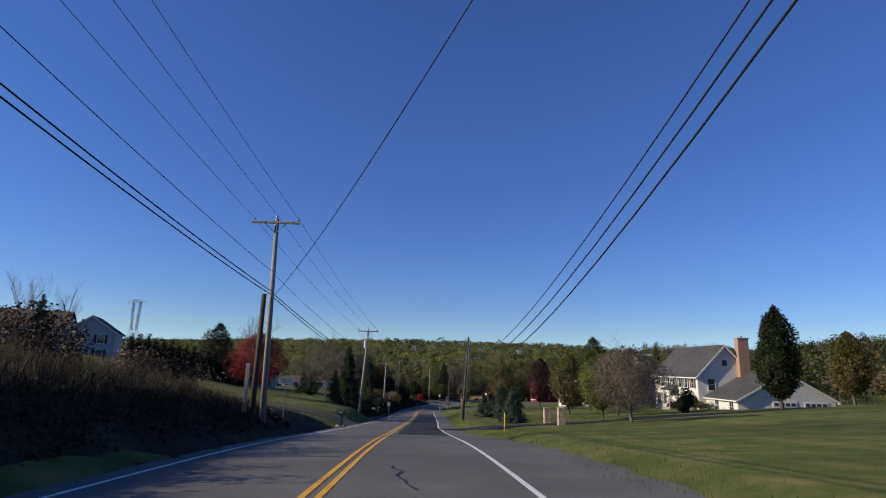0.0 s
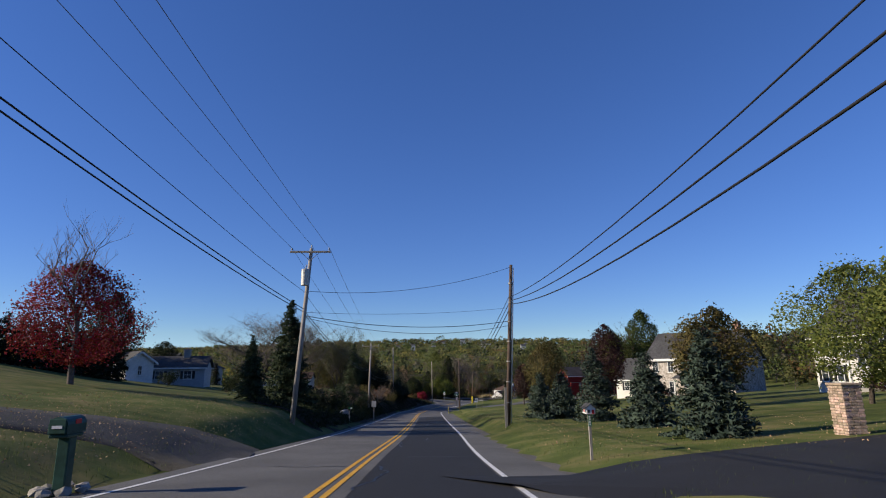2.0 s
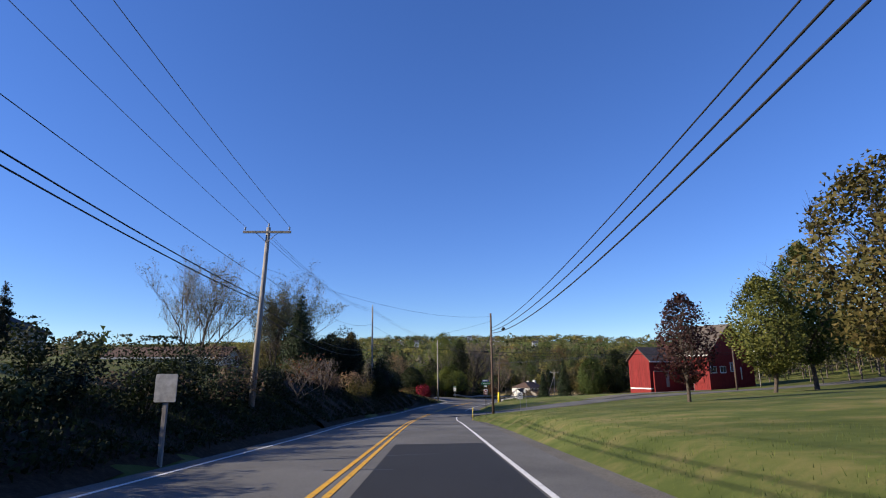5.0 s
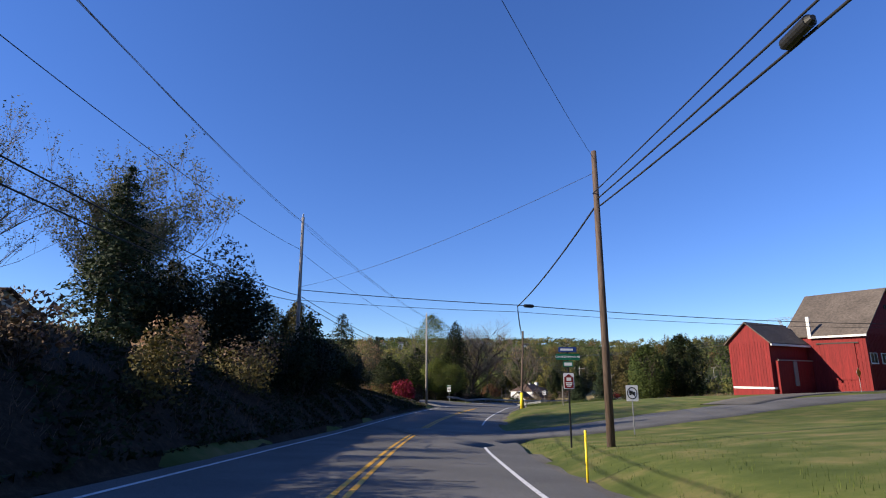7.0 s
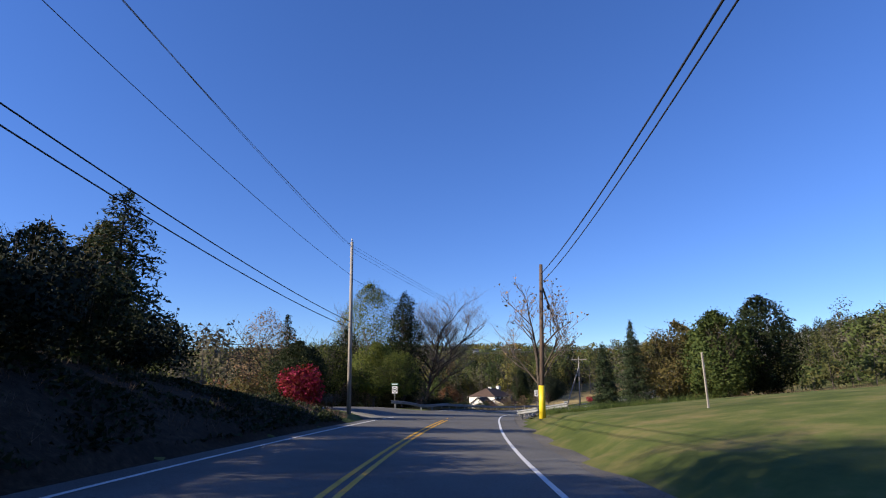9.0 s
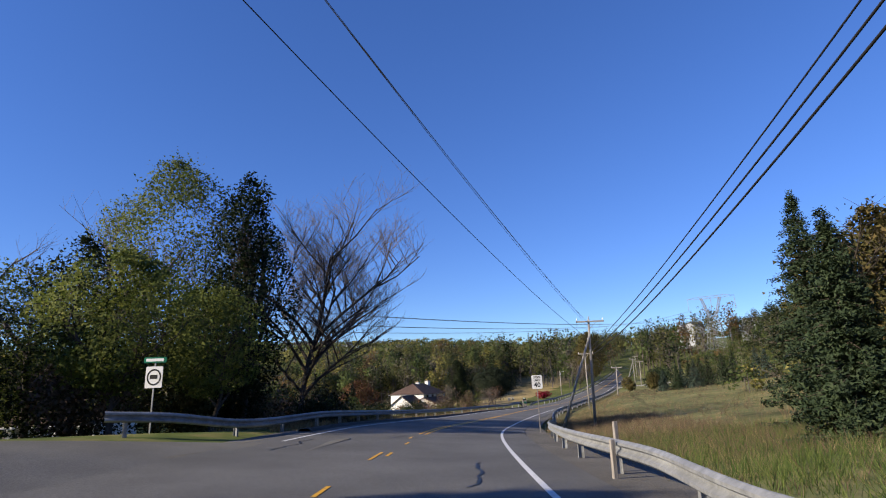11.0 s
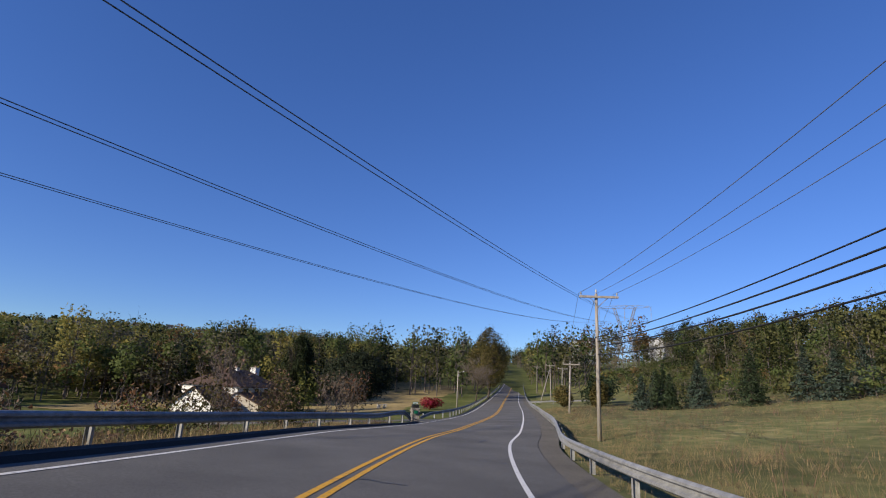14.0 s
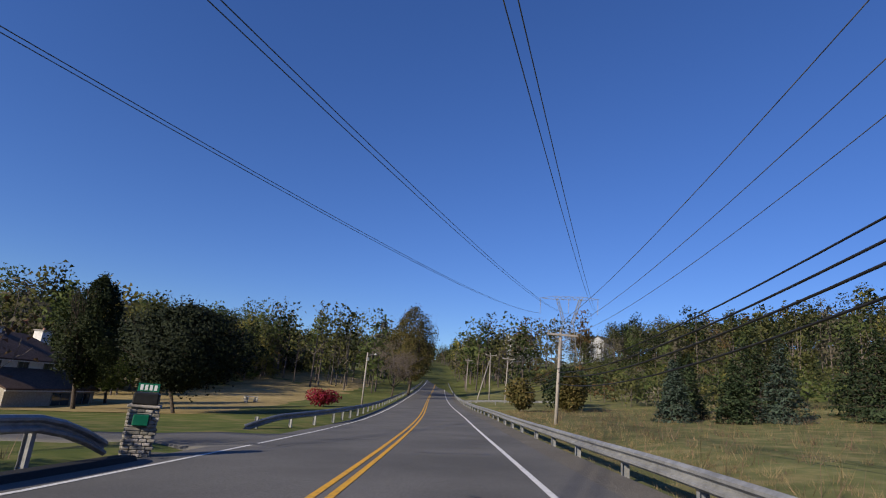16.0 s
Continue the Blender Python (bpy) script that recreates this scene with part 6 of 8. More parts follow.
house_a()
house_b()
house_c()
barn()
t = thing("lamp_post", (57.5, 186.5, ground_z(57.5, 186.5)), "pale timber yard lamp post beside a barn", "lamp post")
part("shaft", cyl(bmesh.new(), (0, 0, -0.4), (0, 0, 6.2), 0.11, 0.08, 10), M_POLEGREY, t, smooth=True)
a = part("lamp_arm", cyl(bmesh.new(), (0, 0, 5.9), (-0.5, -0.3, 6.1), 0.025, 0.025, 8), M_STEEL, t)
part("lamp_head", cyl(bmesh.new(), (-0.5, -0.3, 6.1), (-0.5, -0.3, 5.9), 0.06, 0.2, 12), M_SIGNBACK, a)
small_house(-33.5, 104.0, 3.0, 6.5, 2.5, 3.6, M_WHITEPAINT, M_ROOF, "small white garden shed with a dark roof", turn=0.75, wins=1, along="y", category="shed")
small_house(-32.6, 111.0, 7.5, 5.0, 2.4, 3.7, M_SIDING_G, M_ROOF, "low pale house with shuttered windows behind a lawn", turn=0.2, wins=2, shutters=True, chim=(1.0, M_MORTAR))
small_house(-42.0, 112.0, 6.0, 5.0, 2.5, 3.6, M_SIDING_W, M_ROOFBROWN, "low cream garage with a brown roof", turn=0.2, wins=2)
small_house(-46.0, 146.0, 9.0, 8.0, 3.2, 5.2, M_STUCCO, M_ROOF, "brick bungalow with a hipped dark roof", turn=0.0, wins=2, hip=True)
small_house(-58.0, 148.0, 16.0, 9.0, 3.6, 6.0, M_SIDING_W, M_ROOF, "long cream house with a dark roof", turn=0.0, wins=4)
small_house(-33.0, 163.5, 15.0, 7.0, 2.3, 3.6, M_SIDING_W, M_ROOFBROWN, "low cream ranch house with a brown roof behind trees", turn=0.05, wins=6)
small_house(-6.5, 260.0, 7.5, 6.0, 2.9, 4.6, M_WHITEPAINT, M_ROOFBROWN, "small white house below the road among trees", turn=-0.3, wins=4)


def house_e():
    t = thing("house", (55.2, 353.6, -19.86), "two-storey white stucco house with a brown roof and white chimneys", "house", turn=math.radians(233))
    block(t, 0, 15.0, -9.0, 0, 5.2, 7.6, M_WHITEPAINT, M_ROOFBROWN, along="x", hip=True)
    block(t, 15.02, 22.0, -6.0, 0.5, 2.5, 4.9, M_WHITEPAINT, M_ROOFBROWN, along="x")
    block(t, 2.4, 14.9, -3.4, 3.4, 2.7, 4.2, M_STUCCO, M_ROOFBROWN, along="x")
    # the last two: dark glass in place of the porch's shaded open bays
    for x_, y_, z_, w_, h_ in ((2.0, 0, 3.9, 1.3, 1.0), (5.5, 0, 3.9, 1.3, 1.0), (9.0, 0, 3.9, 1.3, 1.0), (12.5, 0, 3.9, 1.3, 1.0), (4.2, 3.4, 0.2, 2.2, 2.1), (7.6, 3.4, 0.2, 2.6, 2.1)):
        win = window(t, 0, z_, w_, h_, 0, (2, 1), frame_mat=M_GREYWOOD)
        for o in (win, *win.children_recursive):
            o.data.transform(Matrix.Translation((x_, y_, 0)) @ Matrix.Rotation(math.pi, 4, "Z"))
    win = side_window(t, -4.5, 3.2, 1.2, 1.2, 0, (2, 1))
    chimney(t, 1.2, -4.5, 1.5, 1.0, 4.5, 8.3, M_WHITEPAINT)
    chimney(t, 8.0, -4.5, 0.9, 0.9, 5.5, 8.0, M_WHITEPAINT)


house_e()
t = thing("picnic_table", (74, 352, ground_z(74, 352)), "pale grey picnic table on a mown field", "picnic table")
part("tabletop", a_box(-0.9, 0.9, -0.38, 0.38, 0.72, 0.77), M_SIGNBACK, t)
for s in (-1, 1):
    part("bench", a_box(-0.9, 0.9, s * 0.7 - 0.13, s * 0.7 + 0.13, 0.42, 0.46), M_SIGNBACK, t)
    part("leg", a_box(s * 0.6 - 0.04, s * 0.6 + 0.04, -0.7, 0.7, 0.0, 0.72), M_SIGNBACK, t)
# yard light pole on the far field
t = thing("lamp_post", (85.4, 343.6, ground_z(85.4, 343.6)), "pale timber yard lamp post in a field", "lamp post")
part("shaft", cyl(bmesh.new(), (0, 0, -0.4), (0, 0, 6.7), 0.12, 0.09, 10), M_POLEGREY, t, smooth=True)
a = part("lamp_arm", cyl(bmesh.new(), (0, 0, 6.3), (0.9, -0.5, 6.6), 0.025, 0.025, 8), M_STEEL, t)
part("lamp_head", cyl(bmesh.new(), (0.9, -0.5, 6.65), (0.9, -0.5, 6.45), 0.07, 0.2, 12), M_SIGNBACK, a)
part("meter_box", a_box(-0.13, 0.13, -0.27, -0.13, 5.6, 6.05), M_SIGNBACK, t)

# low stone wall on the planted bank
WALLST = thing("retaining_wall", (-7.9, 93.0, ground_z(-8.1, 93.0) - 0.3), "low dry wall of grey stones on a planted bank", "retaining wall", turn=math.pi / 2)
part("core", a_box(-2.0, 2.0, -0.1, 0.28, -0.2, 0.62), M_MORTAR, WALLST)


# ---- plants: right-hand lawns ----
SPR = "young blue-green spruce on a mown lawn"
for k, (x_, y_, h_, w_) in enumerate(((8.9, 54.5, 3.5, 2.7), (9.8, 61.6, 3.2, 2.7), (9.7, 69.0, 4.2, 3.0), (9.2, 74.6, 3.1, 2.8), (8.7, 79.3, 3.3, 2.7))):
    conifer("spruce_tree", x_, y_, h_, w_, M_SPRUCEBLUE, SPR, 100 + k, needles=9000, group="spruces on the lawn", size=0.17, power=0.7)
broadleaf("lawn_tree", 16.8, 44.8, 7.2, 6.6, M_PINKTAN, "half-bare round tree with dull pinkish leaves", 11, leaves=11000, size=0.14, gaps=0.36, trunk=0.2, top_bare=0.2, twig=M_TWIG, levels=5)
broadleaf("lawn_tree", 17.8, 55.2, 6.2, 4.6, M_YELLOWLEAF, "round yellow-green tree on a lawn", 12, leaves=8500, levels=5, gaps=0.34, size=0.18, trunk=0.26)
broadleaf("lawn_tree", 22.7, 65.0, 7.2, 7.2, M_YELLOWLEAF, "round yellow-green tree with rusty tips on a lawn", 13, leaves=10000, levels=5, gaps=0.34, size=0.2, trunk=0.24)
broadleaf("lawn_tree", 19.7, 74.3, 6.8, 5.4, M_OLIVE, "round olive-green tree on a lawn", 14, leaves=6000, levels=5, gaps=0.34, size=0.26, trunk=0.24)
broadleaf("oval_tree", 38.9, 59.7, 11.0, 4.2, M_DARKLEAF, "tall oval dark green tree before a house", 15, leaves=13000, size=0.3, trunk=0.2, spread=0.42, low=0.1, gaps=0.12)
broadleaf("oval_tree", 63.0, 80.0, 10.5, 5.4, M_OLIVE, "tall oval olive tree at the edge of a lawn", 16, leaves=9000, size=0.32, trunk=0.2, spread=0.42)
broadleaf("lawn_tree", 15.5, 123.9, 6.2, 3.3, M_PURPLE, "small purple-leaved tree on a lawn", 17, leaves=4500, size=0.2, trunk=0.22, spread=0.45)
broadleaf("lawn_tree", 16.05, 109.4, 8.4, 5.4, M_OLIVE, "young tree turning olive and rust on a lawn", 18, leaves=6500, size=0.24, trunk=0.22)
broadleaf("lawn_tree", 21.6, 102.5, 9.2, 4.6, M_PURPLE, "dark purple-leaved tree on a lawn", 19, leaves=7500, size=0.24, trunk=0.22, spread=0.45)
broadleaf("tall_tree", 50.0, 162.0, 19.0, 9.5, M_GREENLEAF, "tall green and yellow tree behind a house", 20, leaves=11000, size=0.42, trunk=0.22)
broadleaf("tall_tree", 42.0, 158.0, 14.5, 8.5, M_YELLOWGREEN, "broad yellow-green tree behind a house", 21, leaves=9000, size=0.4, trunk=0.22)
broadleaf("tall_tree", 30.0, 96.0, 8.0, 5.5, M_OLIVE, "olive-yellow tree by a lawn", 22, leaves=6000, size=0.28)
broadleaf("tall_tree", 26.0, 86.0, 7.0, 4.5, M_PURPLE, "dark plum tree by a lawn", 23, leaves=6000, size=0.26)
for k, (x_, y_, h_, w_) in enumerate(((31.5, 66.0, 2.6, 2.4), (33.5, 70.0, 2.0, 2.0), (29.0, 62.5, 1.4, 1.8))):
    shrub("clipped_shrub", x_, y_, h_, w_, M_YEW, "dark clipped evergreen shrub before a house", 30 + k, 2600, 0.14)
for k in range(7):
    shrub("foundation_shrub", 36.6 - 0.5 * (k % 2), 70.5 + 1.9 * k, 1.0 + 0.3 * (k % 3), 1.5, (M_GREENLEAF, M_YELLOWGREEN, M_PURPLE)[k % 3], "low mixed shrub at a house wall", 40 + k, 700, 0.13)
for k in range(5):
    shrub("foundation_shrub", 32.56 + 0.563 * (1 + 2.4 * k), 118.8 - 0.826 * (1 + 2.4 * k), 1.0 + 0.4 * (k % 2), 1.6, (M_DARKLEAF, M_PURPLE)[k % 2], "low dark shrub at a house wall", 50 + k, 700, 0.13)
shrub("clipped_shrub", 31.6, 118.9, 2.0, 2.4, M_DARKLEAF, "round dark shrub at a house corner", 56, 1800, 0.14)
# junction mound and beyond
bare_tree("bare_tree", 14.6, 200.5, 8.8, 6.5, "thin half-bare tree round a utility pole", 60, levels=4, leaf=M_TANLEAF, leaves=350, trunk=0.3)
conifer("spruce_tree", 26.4, 217.0, 6.6, 3.6, M_SPRUCE, "dark green spruce at the edge of a field", 61, needles=32000, size=0.125)
broadleaf("field_tree", 36.5, 214.0, 8.6, 6.5, M_GREENLEAF, "dense dark green tree on a field edge", 62, leaves=8500, size=0.32, low=0.05, trunk=0.2)
broadleaf("field_tree", 42.5, 215.5, 10.2, 6.5, M_DARKLEAF, "dense dark green tree on a field edge", 63, leaves=8500, size=0.32, low=0.05, trunk=0.2)
conifer("spruce_tree", 32.6, 223.0, 10.0, 5.0, M_SPRUCE, "dark spruce with drooping tips by a field", 64, needles=30000, size=0.15)
broadleaf("field_tree", 38.5, 224.0, 9.5, 8.5, M_OLIVE, "olive-brown tree beside a spruce", 65, leaves=9000, size=0.32, low=0.05)
broadleaf("field_tree", 47.0, 229.0, 10.5, 9.0, M_OLIVE, "olive-brown tree beside a field", 66, leaves=9000, size=0.34, low=0.05)
for k, (x_, y_, h_, w_) in enumerate(((84.9, 300.4, 4.2, 3.0), (85.5, 296.8, 4.2, 2.8), (89.5, 302.0, 5.0, 3.4), (88, 295, 5.6, 4.0), (90.5, 290.5, 5.8, 4.2), (92, 298, 5.8, 4.2), (95, 287, 6.0, 4.4),
                                      (98, 279, 6.4, 5), (102, 287, 7.0, 5), (94, 306, 5.0, 3.4), (96.5, 301, 6.0, 4.4), (105, 275, 6.6, 4.8), (93, 283, 5.2, 4.2), (96, 293.5, 6.4, 4.4), (97, 307, 5.8, 4.0), (99, 283, 6.4, 4.6))):
    conifer("spruce_tree", x_, y_, h_, w_, M_SPRUCE if k % 3 else M_SPRUCEBLUE, "young spruce in a plantation at a field edge", 70 + k, needles=5000, group="spruce plantation", size=0.22, power=1.0)
for k, (x_, y_, h_, w_) in enumerate(((99, 322, 4.5, 4.5), (96, 318, 3.8, 3.8), (103, 325, 5, 5), (109, 330, 5, 5.5), (92, 322, 3.2, 4.0))):
    shrub("field_shrub", x_, y_, h_, w_, (M_SPRUCE, M_OLIVE, M_DARKLEAF)[k % 3], "dense evergreen shrub at a field edge", 90 + k, 2200, 0.3)

# ---- plants: left-hand side ----
broadleaf("red_maple", -20.6, 70.3, 10.2, 7.0, M_REDLEAF, "red maple with a bare grey top on a lawn", 110, leaves=12000, size=0.17, trunk=0.2, top_bare=0.3, twig=M_TWIG, levels=5)
conifer("spruce_tree", -11.5, 74.4, 4.3, 2.4, M_SPRUCE, "small dark spruce on a lawn", 111, needles=8000, size=0.17, power=0.7)
conifer("spruce_tree", -10.9, 82.0, 8.3, 4.7, M_SPRUCE, "tall dark spruce on a lawn", 112, needles=20000, size=0.21, power=0.8)
bare_tree("bare_tree", -15.0, 89.8, 8.4, 10.5, "wide-spreading bare tree with grey twigs", 113, levels=5, trunk=0.18, spread=0.68, kids=(9, 6, 5, 4, 3))
broadleaf("dark_tree", -40.0, 109.0, 11.0, 6.6, M_DARKLEAF, "dense dark evergreen tree behind a lawn", 114, leaves=9000, size=0.3, low=0.05, trunk=0.15)
for k in range(16):
    conifer("arborvitae", -42.0 + 0.85 * k, 81.0 + 0.68 * k, 4.3 + 0.25 * (k % 3), 1.9, M_YEW, "tall dark column of a clipped evergreen hedge", 120 + k, needles=2200, group="evergreen hedge", power=0.35, size=0.26)
bare_tree("bare_tree", -29.0, 164.5, 17.0, 14.0, "many-stemmed half-bare tree with grey-green leaves", 140, stems=5, levels=4, leaf=M_PALELEAF, leaves=11000, leaf_size=0.11, trunk=0.3, spread=0.46)
bare_tree("bare_tree", -20.3, 168.5, 16.5, 12.0, "many-stemmed half-bare tree with grey-green leaves", 141, stems=5, levels=4, leaf=M_PALELEAF, leaves=22000, leaf_size=0.12, trunk=0.3, spread=0.46)
conifer("spruce_tree", -15.4, 161.0, 10.5, 6.6, M_SPRUCE, "dark spruce with open boughs on a bank", 142, needles=11000, size=0.25, power=0.75, low=0.1)
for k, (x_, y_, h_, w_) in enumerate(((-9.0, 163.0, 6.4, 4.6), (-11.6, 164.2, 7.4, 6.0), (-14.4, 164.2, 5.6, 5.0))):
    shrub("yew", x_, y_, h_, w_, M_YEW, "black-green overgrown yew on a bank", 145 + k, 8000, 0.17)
for k, (x_, y_, h_, w_, m_) in enumerate(((-7.0, 147.5, 2.4, 2.2, M_OLIVE), (-7.6, 151.0, 2.6, 2.0, M_TANLEAF), (-8.2, 144.0, 2.0, 2.4, M_BROWNBRUSH), (-9.0, 139.5, 1.8, 2.4, M_BROWNBRUSH),
                                          (-10.5, 141.0, 1.7, 3.0, M_OLIVE), (-6.8, 157.0, 2.4, 3.0, M_OLIVE), (-7.4, 160.5, 2.8, 3.4, M_BROWNBRUSH))):
    shrub("autumn_shrub", x_, y_, h_, w_, m_, "tangled shrub in autumn colours on a bank", 150 + k, 1300, 0.13)
for k, (x_, y_, h_) in enumerate(((-6.1, 166.5, 5.2), (-6.6, 170.5, 4.0))):
    bare_tree("sapling", x_, y_, h_, 2.2, "slim young tree with tufts of dark leaves on a bank", 360 + k, levels=3, kids=(4, 3, 3), leaf=M_DARKLEAF, leaves=700, leaf_size=0.16)
bare_tree("bare_sapling", -7.5, 135.0, 3.4, 2.4, "small pale leafless sapling on a bank", 158, levels=4, kids=(4, 3, 3, 3))
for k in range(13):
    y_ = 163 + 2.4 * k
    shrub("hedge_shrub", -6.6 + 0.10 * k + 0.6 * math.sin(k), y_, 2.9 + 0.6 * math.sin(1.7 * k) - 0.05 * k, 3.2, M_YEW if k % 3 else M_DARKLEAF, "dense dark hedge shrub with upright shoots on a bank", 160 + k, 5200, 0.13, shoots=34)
conifer("pine_tree", -6.9, 190.5, 8.0, 6.4, M_SPRUCE, "ragged pine above a hedge", 175, needles=5200, size=0.26, power=0.6, low=0.15)
conifer("spruce_tree", -6.5, 243.0, 14.0, 8.4, M_SPRUCE, "full dark green spruce by a side road", 176, needles=12000, size=0.27, power=0.75)
shrub("crimson_shrub", -0.8, 202.5, 2.4, 3.6, M_CRIMSON, "round crimson shrub on the verge", 177, 3600, 0.17)
for k, (x_, y_, h_, w_) in enumerate(((-3.0, 200.8, 1.6, 2.2), (1.2, 202.6, 1.1, 1.6), (-4.5, 203.5, 2.0, 3.0))):
    shrub("verge_shrub", x_, y_, h_, w_, (M_OLIVE, M_BROWNBRUSH, M_RUST)[k], "low brushy shrub on the verge", 178 + k, 900, 0.13)
broadleaf("tall_tree", 4.6, 243.0, 18.5, 11.0, M_YELLOWLEAF, "tall ragged yellow-green tree behind a guardrail", 181, leaves=17000, size=0.22, gaps=0.44, trunk=0.2, low=0.12, levels=5, twig=M_TWIG)
broadleaf("tall_tree", -0.5, 238.0, 11.5, 9.0, M_YELLOWLEAF, "ragged yellow-green tree with bare limbs behind a guardrail", 182, leaves=8500, size=0.2, gaps=0.44, trunk=0.2, low=0.12, levels=5, twig=M_TWIG, top_bare=0.12)
broadleaf("ivy_tree", 9.2, 240.0, 16.5, 5.4, M_DARKLEAF, "tall tree wrapped in dark ivy", 183, leaves=11000, size=0.25, gaps=0.34, trunk=0.3, low=0.02, spread=0.3)
bare_tree("bare_tree", 13.3, 246.5, 18.5, 15.0, "large bare tree with fine grey branches behind a guardrail", 113, levels=5, stems=1, trunk=0.3, spread=0.56, kids=(13, 6, 5, 4, 3))
# added trees: they cast shade on the road and darken the gaps behind
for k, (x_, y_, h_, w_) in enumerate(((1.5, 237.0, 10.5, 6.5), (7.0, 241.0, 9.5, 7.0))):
    broadleaf("dark_tree", x_, y_, h_, w_, M_DARKLEAF, "dark tree added under taller trees to deepen the shade", 630 + k, leaves=7000, size=0.24, low=0.02, trunk=0.2, gaps=0.16)
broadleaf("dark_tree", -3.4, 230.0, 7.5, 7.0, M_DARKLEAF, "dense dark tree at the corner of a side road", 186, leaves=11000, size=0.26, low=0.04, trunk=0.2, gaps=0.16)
broadleaf("olive_tree", 5.0, 231.0, 7.6, 6.4, M_YELLOWLEAF, "loose yellow-green tree behind a guardrail", 187, leaves=8000, size=0.2, low=0.24, trunk=0.2, gaps=0.42, levels=5)
broadleaf("olive_tree", 8.2, 234.5, 7.4, 5.0, M_YELLOWLEAF, "loose yellow-green tree behind a guardrail", 188, leaves=6000, size=0.2, low=0.24, trunk=0.2, gaps=0.42, levels=5)
broadleaf("tall_tree", -7.5, 234.0, 12.0, 7.5, M_TANLEAF, "ragged half-bare tree by a side road", 185, leaves=3800, size=0.24)
for k, (x_, y_, h_, w_, m_) in enumerate(((3.0, 234.5, 3.4, 4, M_BROWNBRUSH), (6.8, 237.0, 3.0, 3.4, M_OLIVE), (10.0, 242.5, 3.6, 4, M_BROWNBRUSH), (-2.0, 231.5, 3.2, 4, M_DARKLEAF), (13.0, 247.5, 3.0, 4, M_BROWNBRUSH),
                                          (0.0, 246, 5, 6, M_DARKLEAF), (6, 252, 6, 7, M_DARKLEAF), (-8, 244, 6, 7, M_BROWNBRUSH))):
    shrub("undergrowth", x_, y_, h_, w_, m_, "dense brown and green undergrowth below trees", 190 + k, 2400, 0.18)
# near-black shrubs added to fill the deep shade below the trees
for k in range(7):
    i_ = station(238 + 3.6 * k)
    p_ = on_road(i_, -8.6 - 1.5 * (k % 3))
    shrub("undergrowth", p_[0], p_[1], 2.2 + 0.5 * math.sin(2.1 * k), 4.2, M_YEW if k % 3 else M_DARKLEAF, "undergrowth below trees, near black for their shade", 330 + k, 2600, 0.15)
conifer("cedar", 9.0, 268.5, 7.6, 5.2, M_YEW, "dark cedar below the road", 341, needles=5000, size=0.3)
conifer("cedar", 15.6, 273.0, 7.4, 4.6, M_YEW, "dark cedar below the road", 342, needles=5000, size=0.3)
for k in range(22):
    rng_ = random.Random(k)
    i_ = station(261 + 1.4 * k)
    p_ = on_road(i_, -9.0 - rng_.random() * 7)
    m_ = (M_BROWNBRUSH, M_TANLEAF, M_YELLOWGREEN, M_RUST, M_BROWNBRUSH, M_OLIVE)[k % 6]
    h_ = (2.3 + 2.2 * rng_.random()) * (0.72 if k > 16 else 1) * (0.5 if 266 < p_[1] < 283 and p_[0] < 32.5 else 1)
    if k % 3 == 0:
        bare_tree("bare_sapling", p_[0], p_[1], h_ + 1.6, 3.0, "thin leafless sapling behind a guardrail", 220 + k, levels=4, stems=3, kids=(4, 3, 3, 3), leaf=m_, leaves=260)
    else:
        shrub("roadside_shrub", p_[0], p_[1], h_, 2.8, m_, "brushy autumn shrub behind a guardrail", 220 + k, 1100, 0.14)
conifer("cedar", 12.0, 277.0, 6.6, 4.2, M_YEW, "dark cedar below the road", 245, needles=6000, size=0.28)
conifer("cedar", 5.0, 270.0, 7.5, 5.0, M_YEW, "dark cedar below the road", 246, needles=6000, size=0.3)
conifer("cedar", 18.0, 292.0, 8.5, 4.2, M_YEW, "dark cedar below the road", 247, needles=6000, size=0.28)
broadleaf("rusty_tree", 22.0, 283.0, 6.8, 5.6, M_RUST, "rust-brown tree below the road", 248, leaves=5000, size=0.26)
broadleaf("green_tree", 57.6, 349.0, 9.0, 6.0, M_GREENLEAF, "bright green tree near a white house", 249, leaves=5000, size=0.32)
broadleaf("oval_tree", 54.0, 338.2, 11.8, 5.4, M_DARKLEAF, "tall oval green tree beside a white house", 250, leaves=11000, size=0.3, trunk=0.2, spread=0.42)
# the yew colour here paints in the shade on this crown
broadleaf("orchard_tree", 60.2, 329.5, 8.7, 10.0, M_YEW, "dense round tree with a low crown, near black for shade", 251, leaves=18000, size=0.3, trunk=0.26, low=0.22, gaps=0.06, belly=0.5)
shrub("crimson_shrub", 78.4, 341.2, 2.2, 4.6, M_CRIMSON, "round crimson shrub beside a field", 252, 3600, 0.17)
broadleaf("tall_tree", 117.0, 380.0, 19.0, 11.0, M_OLIVE, "tall olive tree beside the road", 253, leaves=9000, size=0.45)
bare_tree("bare_tree", 104.0, 366.0, 11.0, 10.0, "round grey leafless tree beside the road", 254, levels=5, trunk=0.2, kids=(7, 5, 5, 4, 3))
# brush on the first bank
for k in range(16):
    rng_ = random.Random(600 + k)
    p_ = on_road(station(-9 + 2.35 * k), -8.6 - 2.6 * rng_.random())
    shrub("bank_shrub", p_[0], p_[1], (0.7 if k < 9 else 1.2) + 0.5 * rng_.random(), 2.4 + 0.8 * rng_.random(), (M_SHADEBRUSH, M_BROWNBRUSH, M_SHADEBRUSH)[k % 3], "dense brown brush on a roadside bank", 600 + k, 1300, 0.1)
